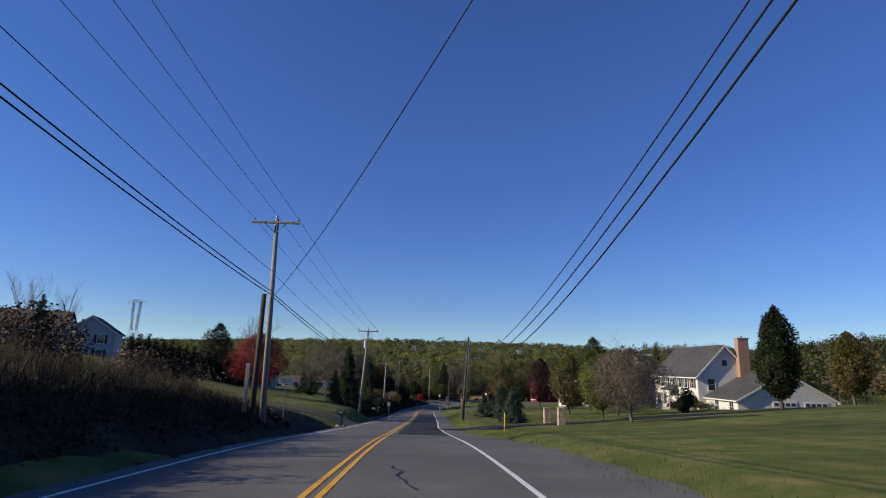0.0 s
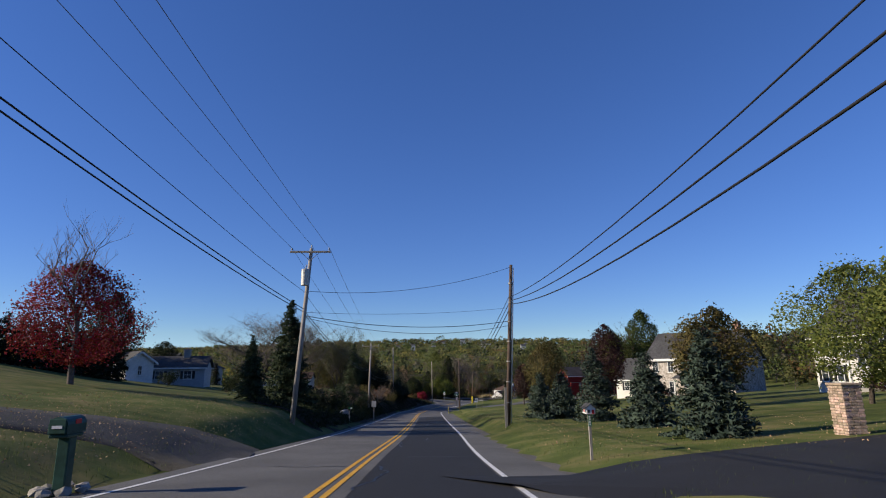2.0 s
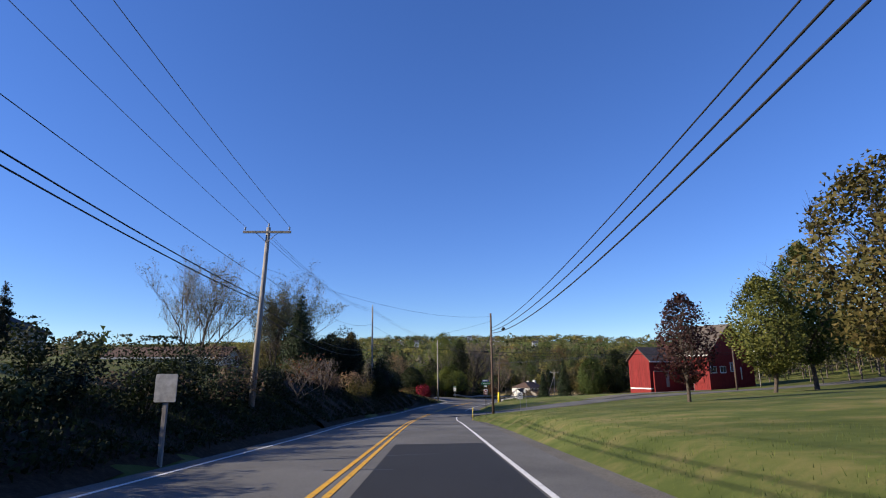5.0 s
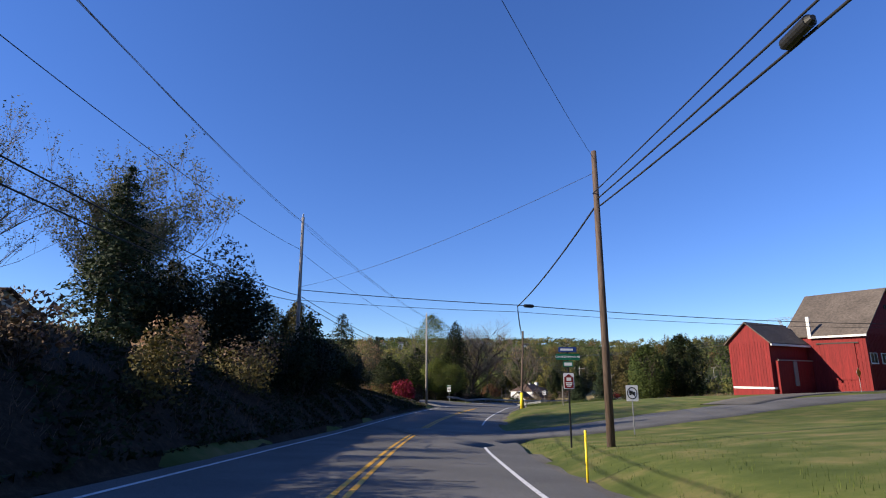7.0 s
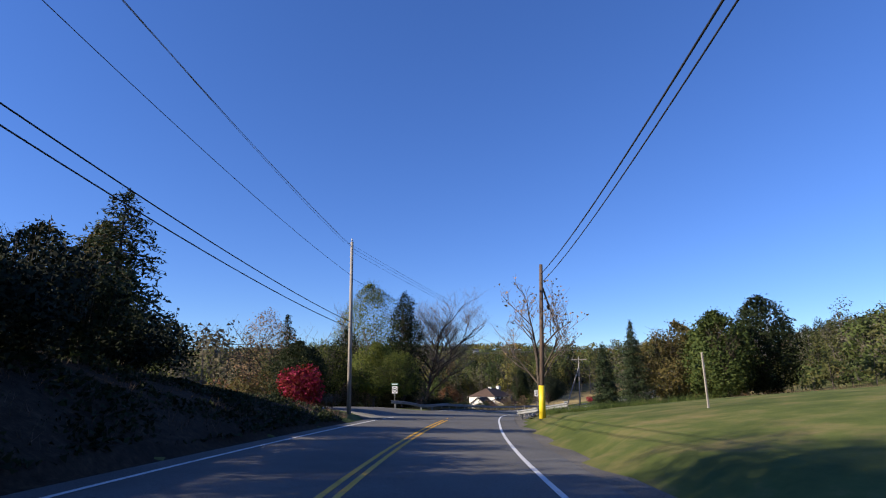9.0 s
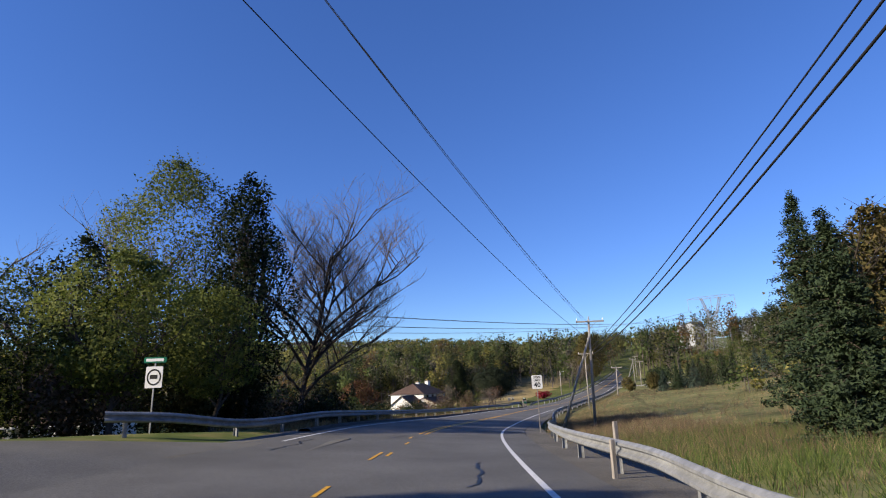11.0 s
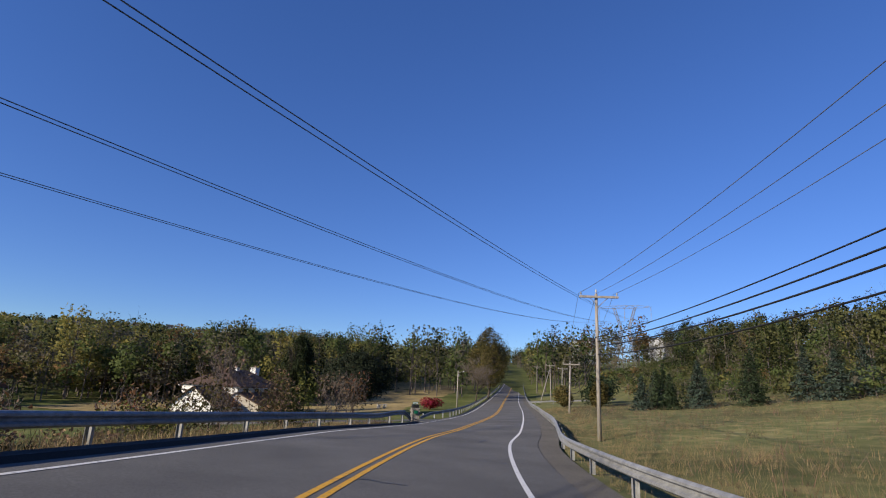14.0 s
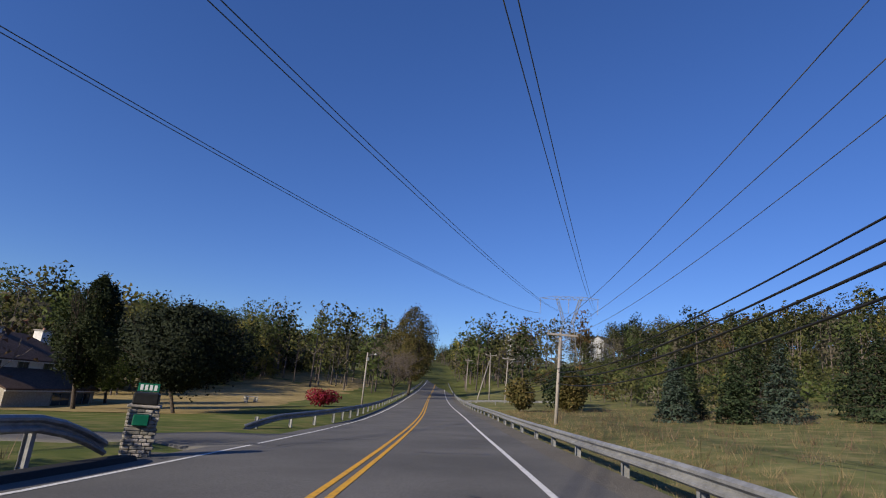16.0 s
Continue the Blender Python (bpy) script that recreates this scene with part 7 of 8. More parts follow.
# planted bank
for k in range(34):
    rng_ = random.Random(400 + k)
    y_ = 86.0 + 1.2 * k
    e_ = -7.0 - 5.0 * rng_.random()
    p_ = on_road(station(y_), e_)
    shrub("garden_shrub", p_[0], p_[1], 1.0 + 1.2 * rng_.random(), 1.8 + 1.0 * rng_.random(), (M_DARKLEAF, M_SPRUCE, M_BROWNBRUSH, M_YEW, M_DARKLEAF)[k % 5], "garden shrub on a planted bank", 300 + k, 1000, 0.12)
bare_tree("bare_sapling", -7.6, 127.0, 3.2, 3.4, "small leafless reddish tree on a bank", 325, levels=4, leaf=M_RUST, leaves=150)
conifer("cedar", -27.0, 128.0, 4.6, 2.4, M_YEW, "small dark cedar on a lawn", 335, needles=3500, size=0.2)
conifer("cedar", -39.5, 144.6, 4.2, 2.0, M_YEW, "dark evergreen column at a house wall", 336, needles=3000, size=0.2, power=0.4)
conifer("cedar", -46.5, 144.8, 4.4, 2.4, M_YEW, "dark evergreen column at a house wall", 337, needles=3000, size=0.2, power=0.4)
broadleaf("dark_tree", -42.0, 128.0, 6.5, 5.5, M_DARKLEAF, "dense dark tree before a bungalow", 338, leaves=6000, size=0.26, low=0.05)
for k, (x_, y_) in enumerate(((-34, 126), (-22, 100), (-27, 97))):
    shrub("garden_shrub", x_, y_, 1.6, 2.2, M_YELLOWGREEN if k == 0 else M_DARKLEAF, "round garden shrub on a lawn", 340 + k, 1000, 0.14)
for k in range(2):
    bare_tree("bare_tree", -68.0 + 5.2 * k, 96.0 + 2 * k, 15.5 - k, 7.0, "tall leafless tree behind a house", 350 + k, levels=5, trunk=0.24, spread=0.5, leaf=M_TANLEAF, leaves=150, kids=(6, 4, 3, 3, 3))
conifer("cedar", -52.0, 76.0, 7.5, 4.0, M_YEW, "dark cedar beside a house", 355, needles=5000, size=0.28)

# dark evergreens and brush by the garden, the side road and below the bend
broadleaf("dark_tree", -19.8, 100.8, 3.9, 3.6, M_DARKLEAF, "round dark evergreen in a garden", 500, leaves=3600, size=0.2, low=0.02, trunk=0.15, gaps=0.08)
# trees added out of sight behind the hedge, to shade the junction
for k, (x_, y_, h_, w_) in enumerate(((-15.5, 208.3, 12.6, 5.6), (-19.5, 208.0, 12.0, 8.0), (-25.5, 207.0, 14.5, 8.5), (-31.5, 205.5, 16.5, 9.0))):
    broadleaf("tall_tree", x_, y_, h_, w_, M_OLIVE, "unseen olive tree added beside a side road for its shade", 501 + 90 * k, leaves=8000, size=0.34, low=0.08, trunk=0.2, gaps=0.12)
for k, (x_, y_, h_, w_, m_) in enumerate(((10.2, 251.0, 5.0, 5.0, M_DARKLEAF), (12.5, 256.5, 4.6, 4.6, M_DARKLEAF), (16.2, 259.0, 3.6, 3.4, M_GREENLEAF), (15.6, 253.5, 3.0, 3.4, M_BROWNBRUSH),
                                          (8.0, 247.0, 4.4, 5.0, M_YEW), (21.0, 266.0, 3.0, 3.2, M_OLIVE))):
    shrub("undergrowth", x_, y_, h_, w_, m_, "dense brown and green undergrowth below trees", 505 + k, 2600, 0.18)
conifer("cedar", 19.2, 268.0, 6.0, 3.0, M_YEW, "dark cedar below the road", 515, needles=5000, size=0.24)

# ---- woods, brush and grass ----
def spots(rng, n, x0, x1, y0, y1, keep, gap):
    """Scattered places in a box that pass keep(x, y, e, h), none nearer than gap to another."""
    x, y = rng.uniform(x0, x1, n), rng.uniform(y0, y1, n)
    e, k, h = lie(x, y)
    ok = keep(x, y, e)
    x, y, h = x[ok], y[ok], h[ok]
    taken, out = set(), []
    for a, b, c in zip(x, y, h):
        cell = (int(a / gap), int(b / gap))
        if cell not in taken:
            taken.add(cell)
            out.append((a, b, c))
    return np.array(out)


def wood(name, rng, places, height, width, leaf, label, leaves=150, size=0.9, trunks=True, low=0.18, twigs=0):
    """Many trees as one mass of leaf clumps over their stems."""
    c, s, segs, shoots, outs = [], [], [], [], []
    for x, y, z in places:
        h, w = height * rng.uniform(0.7, 1.15) * (1 + 0.4 * noise.noise((x * 0.035, y * 0.035, 1.0))), width * rng.uniform(0.7, 1.2)
        n = int(leaves * rng.uniform(0.75, 1.25))
        lob = np.clip(rng.normal(size=(9, 3)), -1.6, 1.6) * np.array([w * 0.24, w * 0.24, h * 0.2]) + np.array([0, 0, h * (0.48 + low / 2)])
        lob[0] = (0, 0, h * 0.82)
        k = rng.integers(0, 9, n)
        d = rng.normal(size=(n, 3))
        d /= np.linalg.norm(d, axis=1)[:, None]
        p = lob[k] + d * (rng.random(n) ** 0.45)[:, None] * np.array([w * 0.27, w * 0.27, h * 0.17])
        p[:, 2] = np.clip(p[:, 2], h * low * rng.random(n), h * 1.08)
        outs.append((p - lob[k]) / (w * 0.2) + (p - np.array([0, 0, h * 0.4])) / (w * 0.4))
        segs.append((x, y, z - 0.3, x + rng.normal() * 0.3, y + rng.normal() * 0.3, z + h * 0.9, 0.013 * h, 0.03))
        for q in lob[1:6]:
            segs.append((x, y, z + h * 0.35, x + q[0], y + q[1], z + q[2], 0.005 * h, 0.02))
        if twigs:   # fine bare shoots that stand out of the crown
            b0 = lob[rng.integers(0, 9, twigs)] + rng.normal(size=(twigs, 3)) * w * 0.06
            e = rng.normal(size=(twigs, 3)) * np.array([0.5, 0.5, 0.25]) + np.array([0, 0, 0.8])
            e = b0 + e * (0.13 * h * rng.uniform(0.6, 1.5, twigs))[:, None]
            shoots.append(np.stack([b0 + [0.035, 0, 0], b0 - [0.02, 0.03, 0], e], 1).reshape(-1, 3) + np.array([x, y, z]))
        c.append(p + np.array([x, y, z]))
        s.append(np.full(n, size * (0.8 + 0.4 * rng.random())))
    c, s = np.vstack(c), np.concatenate(s)
    s *= 0.6 + 0.8 * rng.random(len(s))
    ob = new(name, cards(name, c, s, rng, 0.3, 1.5, out=np.vstack(outs), soft=0.7))
    ob.data.materials.append(leaf)
    tagged(ob, label, "woods", kind="stuff")
    if segs and trunks:
        tr = new(name + "_trunks", tubes(name + "_trunks", segs, 3))
        tr.data.materials.append(M_TWIG)
        tagged(tr, "grey trunks and limbs in a wood", "trunks", kind="stuff")
    if shoots:
        v = np.vstack(shoots)
        tw = new(name + "_twigs", quads_mesh(name + "_twigs", v, np.arange(len(v)).reshape(-1, 3)))
        tw.data.materials.append(M_TWIG)
        tagged(tw, "fine bare twigs in a wood", "twigs", kind="stuff")


WR = np.random.default_rng(77)
W_OLIVE = leaf_mat("wood_olive", (0.0561, 0.0649, 0.0214), (0.128, 0.13, 0.0476), 0.22, 0.42)
W_GREEN = leaf_mat("wood_green", (0.0488, 0.0752, 0.0214), (0.11, 0.136, 0.0452), 0.22, 0.42)
W_YELLOW = leaf_mat("wood_yellow", (0.134, 0.13, 0.0333), (0.256, 0.226, 0.0714), 0.22, 0.42)
W_RUST = leaf_mat("wood_rust", (0.0975, 0.0622, 0.0263), (0.183, 0.119, 0.0524), 0.22, 0.42)
W_GREY = leaf_mat("wood_grey_twig", (0.0757, 0.0701, 0.0476), (0.152, 0.14, 0.0977), 0.25, 0.4)
KINDS = ((W_OLIVE, "olive"), (W_GREEN, "green"), (W_YELLOW, "yellow"), (W_RUST, "rust"), (W_GREY, "grey"), (M_DARKLEAF, "dark"))
MIX = (0.32, 0.18, 0.10, 0.06, 0.24, 0.10)


def mixed_wood(tag, places, height, width, label, leaves, size, mix=MIX, twigs=0, trunks=True):
    kind = WR.choice(len(KINDS), len(places), p=mix)
    for k, (m, word) in enumerate(KINDS):
        sub = places[kind == k]
        if len(sub):
            wood("%s_wood_%s" % (word, tag), WR, sub, height * (0.94 if m is W_GREY else 1), width, m, label, int(leaves * (0.5 if m is W_GREY else 1)), size, twigs=twigs * (3 if m is W_GREY else 1), trunks=trunks)


# wood on the far side of the mown field and along the left of the road
edge = spots(WR, 4200, 20, 190, 290, 520, lambda x, y, e: (e < -38 - 0.10 * (x - 40)) & (e > -110) & (y > 362 + 0.35 * (70 - x)), 4.6)
mixed_wood("edge", edge, 15.5, 8.0, "autumn wood behind a mown field", 560, 0.44, twigs=18)
near_left = spots(WR, 1600, -70, 40, 245, 420, lambda x, y, e: (e < -48) & (e > -120) & (np.hypot(x - 40, y - 346) > 24) & ((y > 372) | (x < 15)) & ~((y > 285) & (y < 375) & (e > -80)), 6.0)
mixed_wood("hollow", near_left, 10.5, 7.5, "autumn wood in a hollow below the road", 420, 0.46, twigs=24)
brush = spots(WR, 2600, 20, 190, 290, 520, lambda x, y, e: (e < -36 - 0.10 * (x - 40)) & (e > -62) & (y > 360 + 0.35 * (70 - x)), 3.4)
mixed_wood("understorey", brush, 3.4, 4.4, "undergrowth at the edge of a wood", 200, 0.36, (0.36, 0.12, 0.06, 0.12, 0.24, 0.10))
along = spots(WR, 4600, 100, 520, 350, 960, lambda x, y, e: (np.abs(e) > 9) & (np.abs(e) < 50) & (y > 385) & ((e < 0) | (y > 378)) & (np.hypot(x - 190, y - 398) > 12), 6.5)
mixed_wood("roadside", along, 19.5, 9.0, "autumn trees lining the far road", 200, 0.72, twigs=10)
# hillside on the right
hill = spots(WR, 3200, 40, 330, 175, 430, lambda x, y, e: (e > 52) & (e < 88) & (np.hypot(x - 45, y - 196) > 24) & (np.hypot(x - 190, y - 398) > 16) & (y < 330 + 0.75 * x), 6.0)
mixed_wood("hillside", hill, 12.5, 7.0, "autumn wood on a hillside", 660, 0.36, (0.36, 0.17, 0.04, 0.05, 0.28, 0.10), twigs=30)
upper = spots(WR, 2400, 60, 330, 175, 440, lambda x, y, e: (e > 88) & (e < 190) & (np.hypot(x - 190, y - 398) > 16) & (y < 330 + 0.75 * x), 8.0)
mixed_wood("hilltop", upper, 12.0, 8.0, "autumn wood on a hilltop", 150, 0.66, (0.36, 0.17, 0.04, 0.05, 0.28, 0.10), twigs=16)
scrub = spots(WR, 2600, 40, 200, 200, 400, lambda x, y, e: (e > 26) & (e < 60) & (np.hypot(x - 45, y - 196) > 24) & ~((y > 262) & (y < 300) & (e < 36)), 3.6)
mixed_wood("scrub", scrub, 3.6, 4.2, "low scrub on a hillside", 180, 0.27, (0.36, 0.30, 0.06, 0.04, 0.16, 0.08))
# valley between the houses and the bend
valley = spots(WR, 1500, -180, 60, 214, 460, lambda x, y, e: (e < -30) & ((x < -12) | (y > 400)), 7.0)
close = (valley[:, 0] > -75) & (valley[:, 1] > 195) & (valley[:, 1] < 300)
mixed_wood("valley", valley[~close], 11.5, 8.0, "autumn wood in the valley", 150, 0.76, twigs=8, trunks=False)
mixed_wood("valley_edge", valley[close], 11.0, 7.5, "autumn wood at the edge of the valley", 620, 0.36, twigs=24)
behind = spots(WR, 900, -190, -48, 90, 330, lambda x, y, e: (e < -62), 8.0)
mixed_wood("village", behind, 8.5, 7.0, "trees behind the houses", 100, 0.85, trunks=False)
right_back = spots(WR, 700, 60, 170, 90, 240, lambda x, y, e: (e > 74), 7.5)
mixed_wood("right", right_back, 10.0, 7.5, "autumn wood behind the lawns", 260, 0.5, (0.30, 0.20, 0.1, 0.12, 0.20, 0.08))
far = spots(WR, 5600, -600, 700, 440, 1300, lambda x, y, e: (e < -95) | (e > 170), 11.0)
mixed_wood("far", far, 10.0, 17.0, "distant autumn woods", 52, 1.6, trunks=False)


# small houses on the far ridge
for k in range(9):
    rr = random.Random(900 + k)
    x_, y_ = -40 + 26 * k + rr.uniform(-5, 5), 880 + rr.uniform(-60, 90)
    t = thing("house", (x_, y_, ground_z(x_, y_) + 3.0), "tiny distant white house on a wooded ridge", "house", "distant houses on the ridge")
    block(t, -3.5, 3.5, -3, 3, 3.4, 5.4, M_SIDING_G, M_ROOF, along="x", base=-8, trim=False)
for k in range(4):
    x_, y_, z_ = ((232.7, 466.6, 10.5), (233.9, 459.8, 11.3), (235.3, 423.1, 9.2), (235.5, 417.8, 8.9))[k]
    t = thing("house", (x_, y_, z_), "distant white house on a hillside", "house", "distant houses on the hillside")
    block(t, -3.5, 3.5, -3, 3, 2.6, 4.4, M_SIDING_G, M_ROOF, along="x", base=-9, trim=False)


def tufts(name, rng, n, y0, y1, e0, e1, h, leaf, label, width=0.05, clump=9, lean=0.35, loose=0.22):
    """Upright blades in clumps along a stretch of verge."""
    yy, ee = rng.uniform(y0, y1, n), rng.uniform(e0, e1, n)
    idx = np.clip(np.searchsorted(LINE[:, 1], yy), 0, len(LINE) - 1)
    on = (yy - LINE[idx, 1]) / TANG[idx, 1]
    x = LINE[idx, 0] + SIDE[idx, 0] * ee + TANG[idx, 0] * on
    y = LINE[idx, 1] + SIDE[idx, 1] * ee + TANG[idx, 1] * on
    z = lie(x, y)[2]
    x, y, z = [np.repeat(a, clump) for a in (x, y, z)]
    m = len(x)
    r = rng.normal(size=(m, 2)) * h * loose
    x, y = x + r[:, 0], y + r[:, 1]
    hh = h * rng.uniform(0.35, 1.15, m)
    d = rng.normal(size=(m, 2)) * lean * hh[:, None]
    a = rng.random(m) * np.pi
    wx, wy = np.cos(a) * width / 2, np.sin(a) * width / 2
    v = np.stack([np.stack([x - wx, y - wy, z - 0.05], 1), np.stack([x + wx, y + wy, z - 0.05], 1), np.stack([x + d[:, 0], y + d[:, 1], z + hh], 1)], 1)
    ob = new(name, quads_mesh(name, v.reshape(-1, 3), np.arange(3 * m).reshape(m, 3)))
    ob.data.materials.append(leaf)
    return tagged(ob, label, "grass", kind="stuff")


TR = np.random.default_rng(9)
tufts("dry_weeds", TR, 2600, -12, 30, -11.5, -7.4, 0.9, M_STRAW, "tall dry weeds on a roadside bank", 0.009, 10, 0.4)
tufts("brown_brush", TR, 1500, -12, 29, -11.5, -6.2, 0.8, M_SHADEBRUSH, "brown brush on a roadside bank", 0.02, 12, 0.5)
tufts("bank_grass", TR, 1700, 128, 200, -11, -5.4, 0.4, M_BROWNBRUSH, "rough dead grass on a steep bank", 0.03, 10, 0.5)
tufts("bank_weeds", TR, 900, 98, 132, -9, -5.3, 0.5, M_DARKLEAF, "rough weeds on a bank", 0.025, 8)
tufts("guardrail_weeds", TR, 2900, 214, 330, 5.7, 9.5, 0.24, M_STRAW, "dry straw-coloured weeds by a guardrail", 0.009, 12, 0.5)
tufts("guardrail_brush", TR, 2000, 214, 330, 5.8, 16, 0.22, M_BROWNBRUSH, "brown brush beyond a guardrail", 0.010, 14, 0.5)
tufts("field_grass", TR, 3600, 206, 335, 7, 42, 0.42, M_STRAW, "rough pale field grass", 0.016, 9, 0.5)
tufts("field_weeds", TR, 1500, 208, 330, 8, 40, 0.7, M_BROWNBRUSH, "brown weeds in a rough field", 0.02, 8, 0.4)
tufts("dry_brush", TR, 2600, 219, 262, 5.9, 15, 0.55, M_BROWNBRUSH, "tall dry brush beyond a guardrail", 0.012, 9, 0.45)
tufts("pale_weeds", TR, 1500, 218, 285, 5.8, 13, 0.5, M_STRAW, "pale dry weeds beyond a guardrail", 0.009, 9, 0.45)
tufts("green_weeds", TR, 2600, 202, 232, 6.6, 17, 0.5, M_BLADE, "green weeds beyond a guardrail", 0.016, 12, 0.5)
tufts("left_verge_weeds", TR, 1500, 228, 283, -9, -5.2, 0.4, M_STRAW, "dry weeds behind a guardrail", 0.018, 12, 0.5)
tufts("left_verge_brush", TR, 900, 232, 290, -13, -6, 0.6, M_BROWNBRUSH, "brown brush behind a guardrail", 0.025, 12, 0.5)
tufts("lawn_edge", TR, 4600, 6, 170, 5.6, 11, 0.055, M_BLADE, "short lawn grass along the road", 0.012, 7, loose=5.0)
tufts("lawn_edge_left", TR, 2600, 33, 100, -12, -5.2, 0.055, M_BLADE, "short lawn grass along the road", 0.012, 7, loose=5.0)


# ivy, brush and low cover on banks and verge, coloured dark for their shade
def creeper(name, seed, n, y0, y1, e0, e1, size, leaf, label):
    rng = np.random.default_rng(seed)
    yy, ee = rng.uniform(y0, y1, n), rng.uniform(e0, e1, n)
    idx = np.clip(np.searchsorted(LINE[:, 1], yy), 0, len(LINE) - 1)
    on = (yy - LINE[idx, 1]) / TANG[idx, 1]
    x, y = LINE[idx, 0] + SIDE[idx, 0] * ee + TANG[idx, 0] * on, LINE[idx, 1] + SIDE[idx, 1] * ee + TANG[idx, 1] * on
    lump = np.array([noise.noise((a * 0.5, b * 0.5, 3.0)) for a, b in zip(x, y)])
    c = np.stack([x, y, lie(x, y)[2] + 0.05 + np.clip(0.22 + 0.5 * lump, 0.02, 0.6) * rng.random(n)], 1)
    ob = new(name, cards(name, c, size * rng.uniform(0.6, 1.4, n), rng, 0.3, 1.4))
    ob.data.materials.append(leaf)
    tagged(ob, label, "ground cover", kind="stuff")


creeper("bank_ivy", 31, 42000, 128, 197, -10.5, -5.0, 0.13, M_DARKLEAF, "ivy and brush over a steep bank, darkened for its shade")
creeper("verge_ivy", 34, 16000, 236, 264, -12.0, -6.0, 0.13, M_YEW, "ivy behind a guardrail, near black for the shade under trees")
creeper("bank_brush", 32, 22000, -6, 33, -11.0, -5.3, 0.10, M_SHADEBRUSH, "matted brush over a roadside bank, darkened for its shade")
creeper("planted_cover", 33, 26000, 72, 128, -9.5, -5.2, 0.11, M_DARKLEAF, "low planting over a roadside bank, kept dark for its shade")


def litter(name, n, y0, y1, e0, e1, seed):
    rng = np.random.default_rng(seed)
    yy, ee = rng.uniform(y0, y1, n), e0 + (e1 - e0) * rng.random(n)
    idx = np.clip(np.searchsorted(LINE[:, 1], yy), 0, len(LINE) - 1)
    on = (yy - LINE[idx, 1]) / TANG[idx, 1]
    x, y = LINE[idx, 0] + SIDE[idx, 0] * ee + TANG[idx, 0] * on, LINE[idx, 1] + SIDE[idx, 1] * ee + TANG[idx, 1] * on
    c = np.stack([x, y, lie(x, y)[2] + 0.06], 1)
    ob = new(name, cards(name, c, rng.uniform(0.025, 0.06, n), rng, 0.85, 1.2))
    ob.data.materials.append(M_LITTER)
    tagged(ob, "pale fallen leaves scattered on a lawn", "fallen leaves", kind="stuff")


litter("fallen_leaves", 2600, 50, 95, 6, 18, 4)
litter("fallen_leaves_left", 4200, 42, 72, -15, -6, 6)

# ---- masonry ----
def brick_pillar(x, y, w=0.53, h=1.36):
    t = thing("brick_pillar", (x, y, ground_z(x, y) - 0.05), "square tan brick gate pillar with a flat cap", "gate pillar", "brick gate pillars")
    part("core", a_box(-w / 2 + 0.02, w / 2 - 0.02, -w / 2 + 0.02, w / 2 - 0.02, -0.3, h), M_MORTAR, t)
    part("cap", a_box(-w / 2 - 0.04, w / 2 + 0.04, -w / 2 - 0.04, w / 2 + 0.04, h + 0.001, h + 0.07, 0.015), M_BRICK, t)
    return t


def piece_mesh(name, sx, sy, sz, material, bevel=0.006):
    me = bpy.data.meshes.new(name)
    bm = a_box(-sx / 2, sx / 2, -sy / 2, sy / 2, -sz / 2, sz / 2, bevel)
    bm.to_mesh(me)
    bm.free()
    me.materials.append(material)
    return me


def piece(name, me, parent, place, turn):
    o = new(name, me)
    o.parent = parent
    o.location = place
    o.rotation_euler = (0, 0, turn)


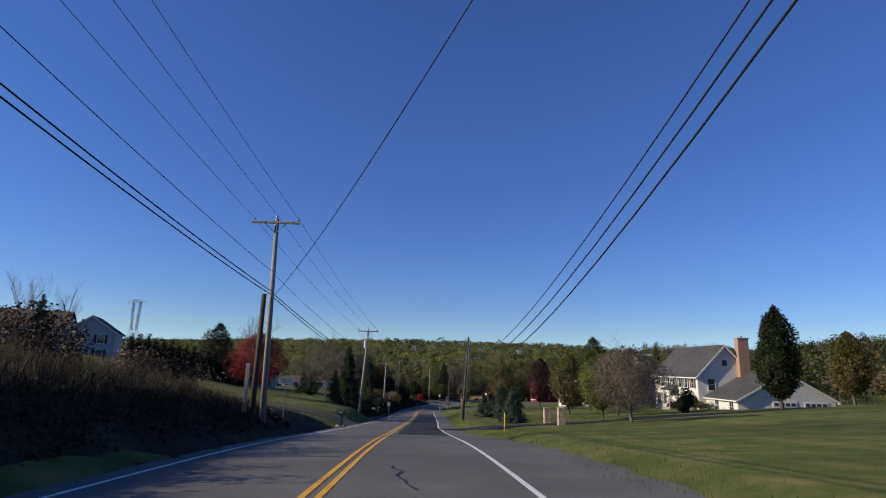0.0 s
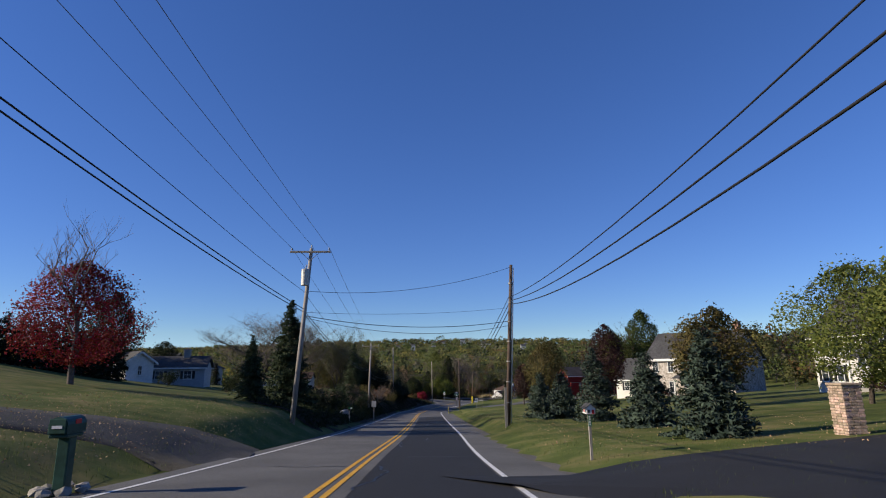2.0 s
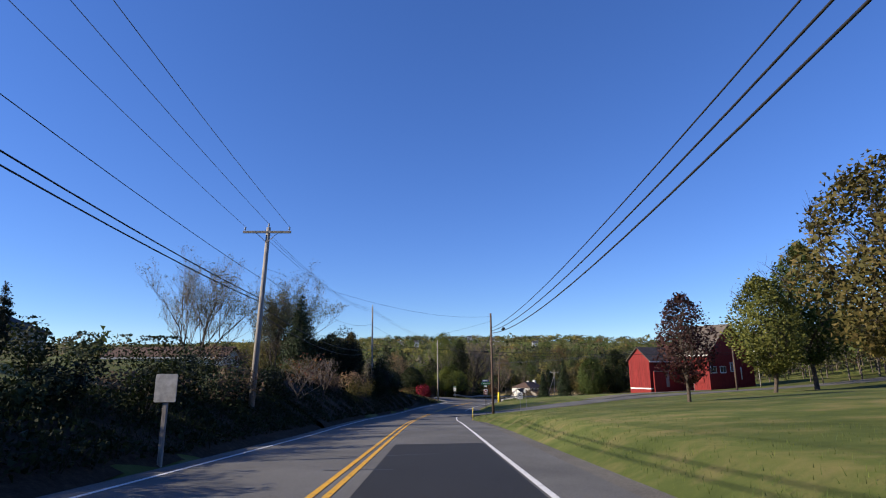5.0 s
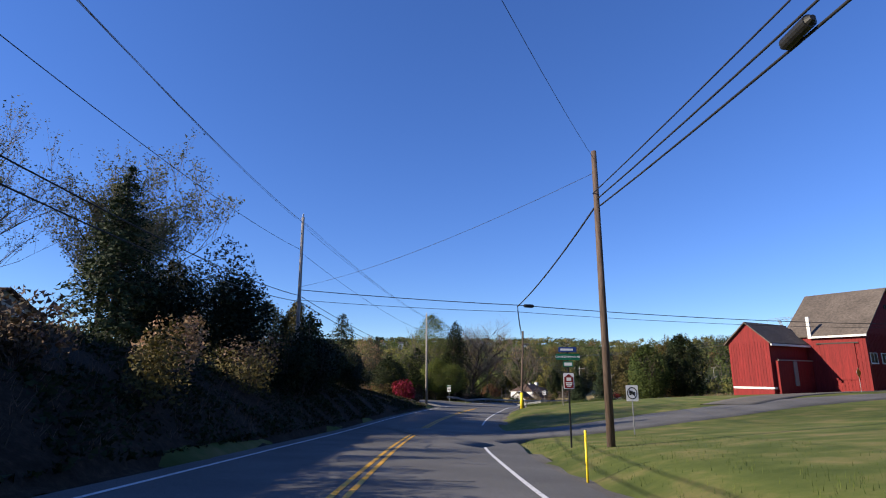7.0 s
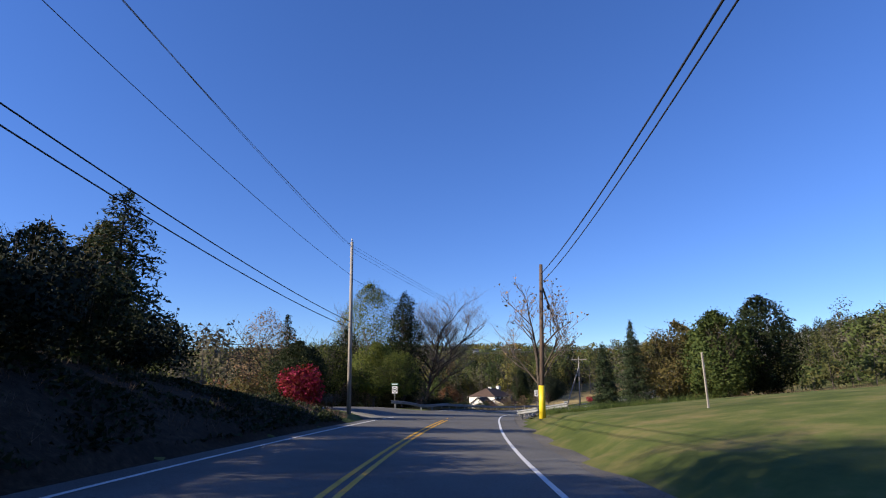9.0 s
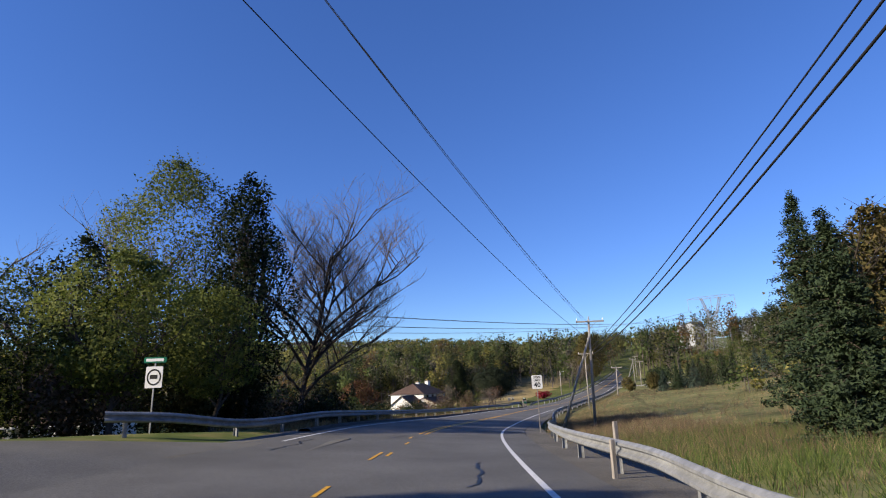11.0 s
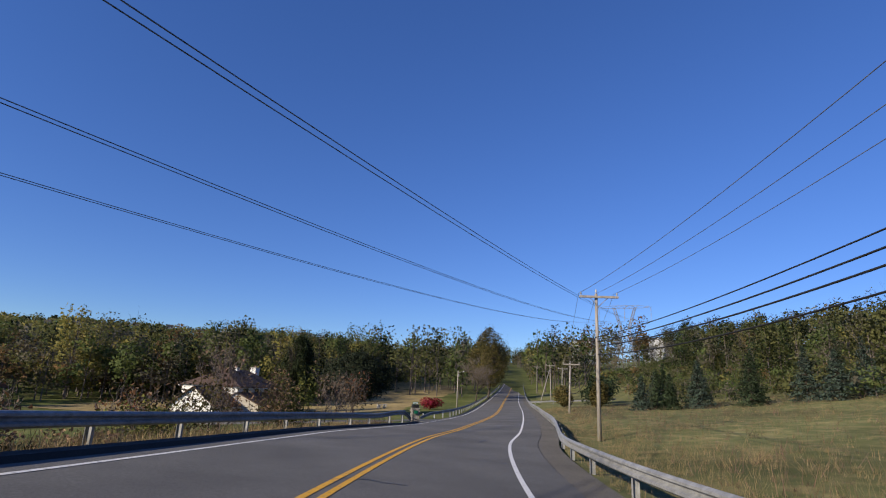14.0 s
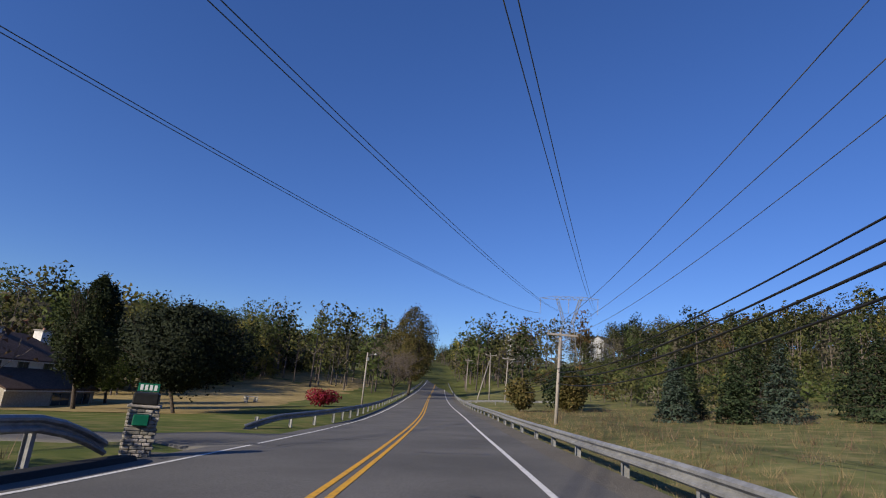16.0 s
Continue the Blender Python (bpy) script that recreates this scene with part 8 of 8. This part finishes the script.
BR = random.Random(2)
BRICK = piece_mesh("brick", 0.166, 0.09, 0.066, M_BRICK)
for px, py in ((11.56, 46.6), (11.63, 52.3)):
    pil = brick_pillar(px, py)
    w = 0.53
    for row in range(18):
        z = 0.04 + 0.075 * row
        for side in range(4):
            a = side * math.pi / 2
            for k in range(3):
                u = -w / 2 + 0.085 + 0.176 * k + (0.03 if row % 2 else -0.0)
                if u > w / 2 - 0.06:
                    continue
                d = -w / 2 + 0.035 + BR.uniform(-0.004, 0.004)
                piece("brick", BRICK, pil, (u * math.cos(a) - d * math.sin(a), u * math.sin(a) + d * math.cos(a), z), a)
STONES = [piece_mesh("stone", s, 0.16, 0.15, M_STONE, 0.03) for s in (0.28, 0.36, 0.46)]
for row in range(4):
    u = -2.0
    while u < 1.85:
        k = BR.randrange(3)
        piece("stone", STONES[k], WALLST, (u + (0.14, 0.18, 0.23)[k], -0.16 + BR.uniform(-0.02, 0.02), -0.05 + 0.17 * row), 0)
        u += (0.29, 0.37, 0.47)[k]


def stone_mailbox(x, y):
    t = thing("stone_mailbox_pillar", (x, y, ground_z(x, y) - 0.05), "stone pillar with a green mailbox and a number plate", "mailbox", turn=-0.25)
    part("core", a_box(-0.24, 0.24, -0.24, 0.24, -0.2, 1.1), M_MORTAR, t)
    small = [piece_mesh("stone", s, 0.07, 0.068, M_STONE, 0.014) for s in (0.15, 0.22, 0.30)]
    for row in range(14):
        for side in range(4):
            a = side * math.pi / 2
            u = -0.27
            while u < 0.2:
                k = BR.randrange(3)
                ln = (0.15, 0.22, 0.30)[k]
                if u + ln > 0.31:
                    k, ln = 0, 0.15
                c, d = u + ln / 2, -0.265
                piece("stone", small[k], t, (c * math.cos(a) - d * math.sin(a), c * math.sin(a) + d * math.cos(a), 0.04 + 0.0765 * row), a)
                u += ln + 0.01
    part("slab", a_box(-0.33, 0.33, -0.33, 0.33, 1.1, 1.16, 0.015), M_STONE, t)
    b = part("box", a_box(-0.17, 0.17, -0.40, 0.22, 0.72, 0.98, 0.04), M_GREENBOX, t, "green metal mailbox set in the pillar")
    part("door", a_box(-0.15, 0.15, -0.425, -0.402, 0.74, 0.96, 0.01), M_SIGNGREEN, b)
    part("upper_block", a_box(-0.26, 0.26, -0.26, 0.26, 1.161, 1.42, 0.03), M_BLACK, t)
    n = part("number_plate", a_box(-0.22, 0.22, -0.03, 0.0, 1.44, 1.62, 0.005), M_SIGNGREEN, t)
    for k in range(4):
        part("lettering", a_box(-0.175 + 0.095 * k, -0.115 + 0.095 * k, -0.036, -0.031, 1.47, 1.59), M_SIGNWHITE, n)


stone_mailbox(51.6, 293.9)
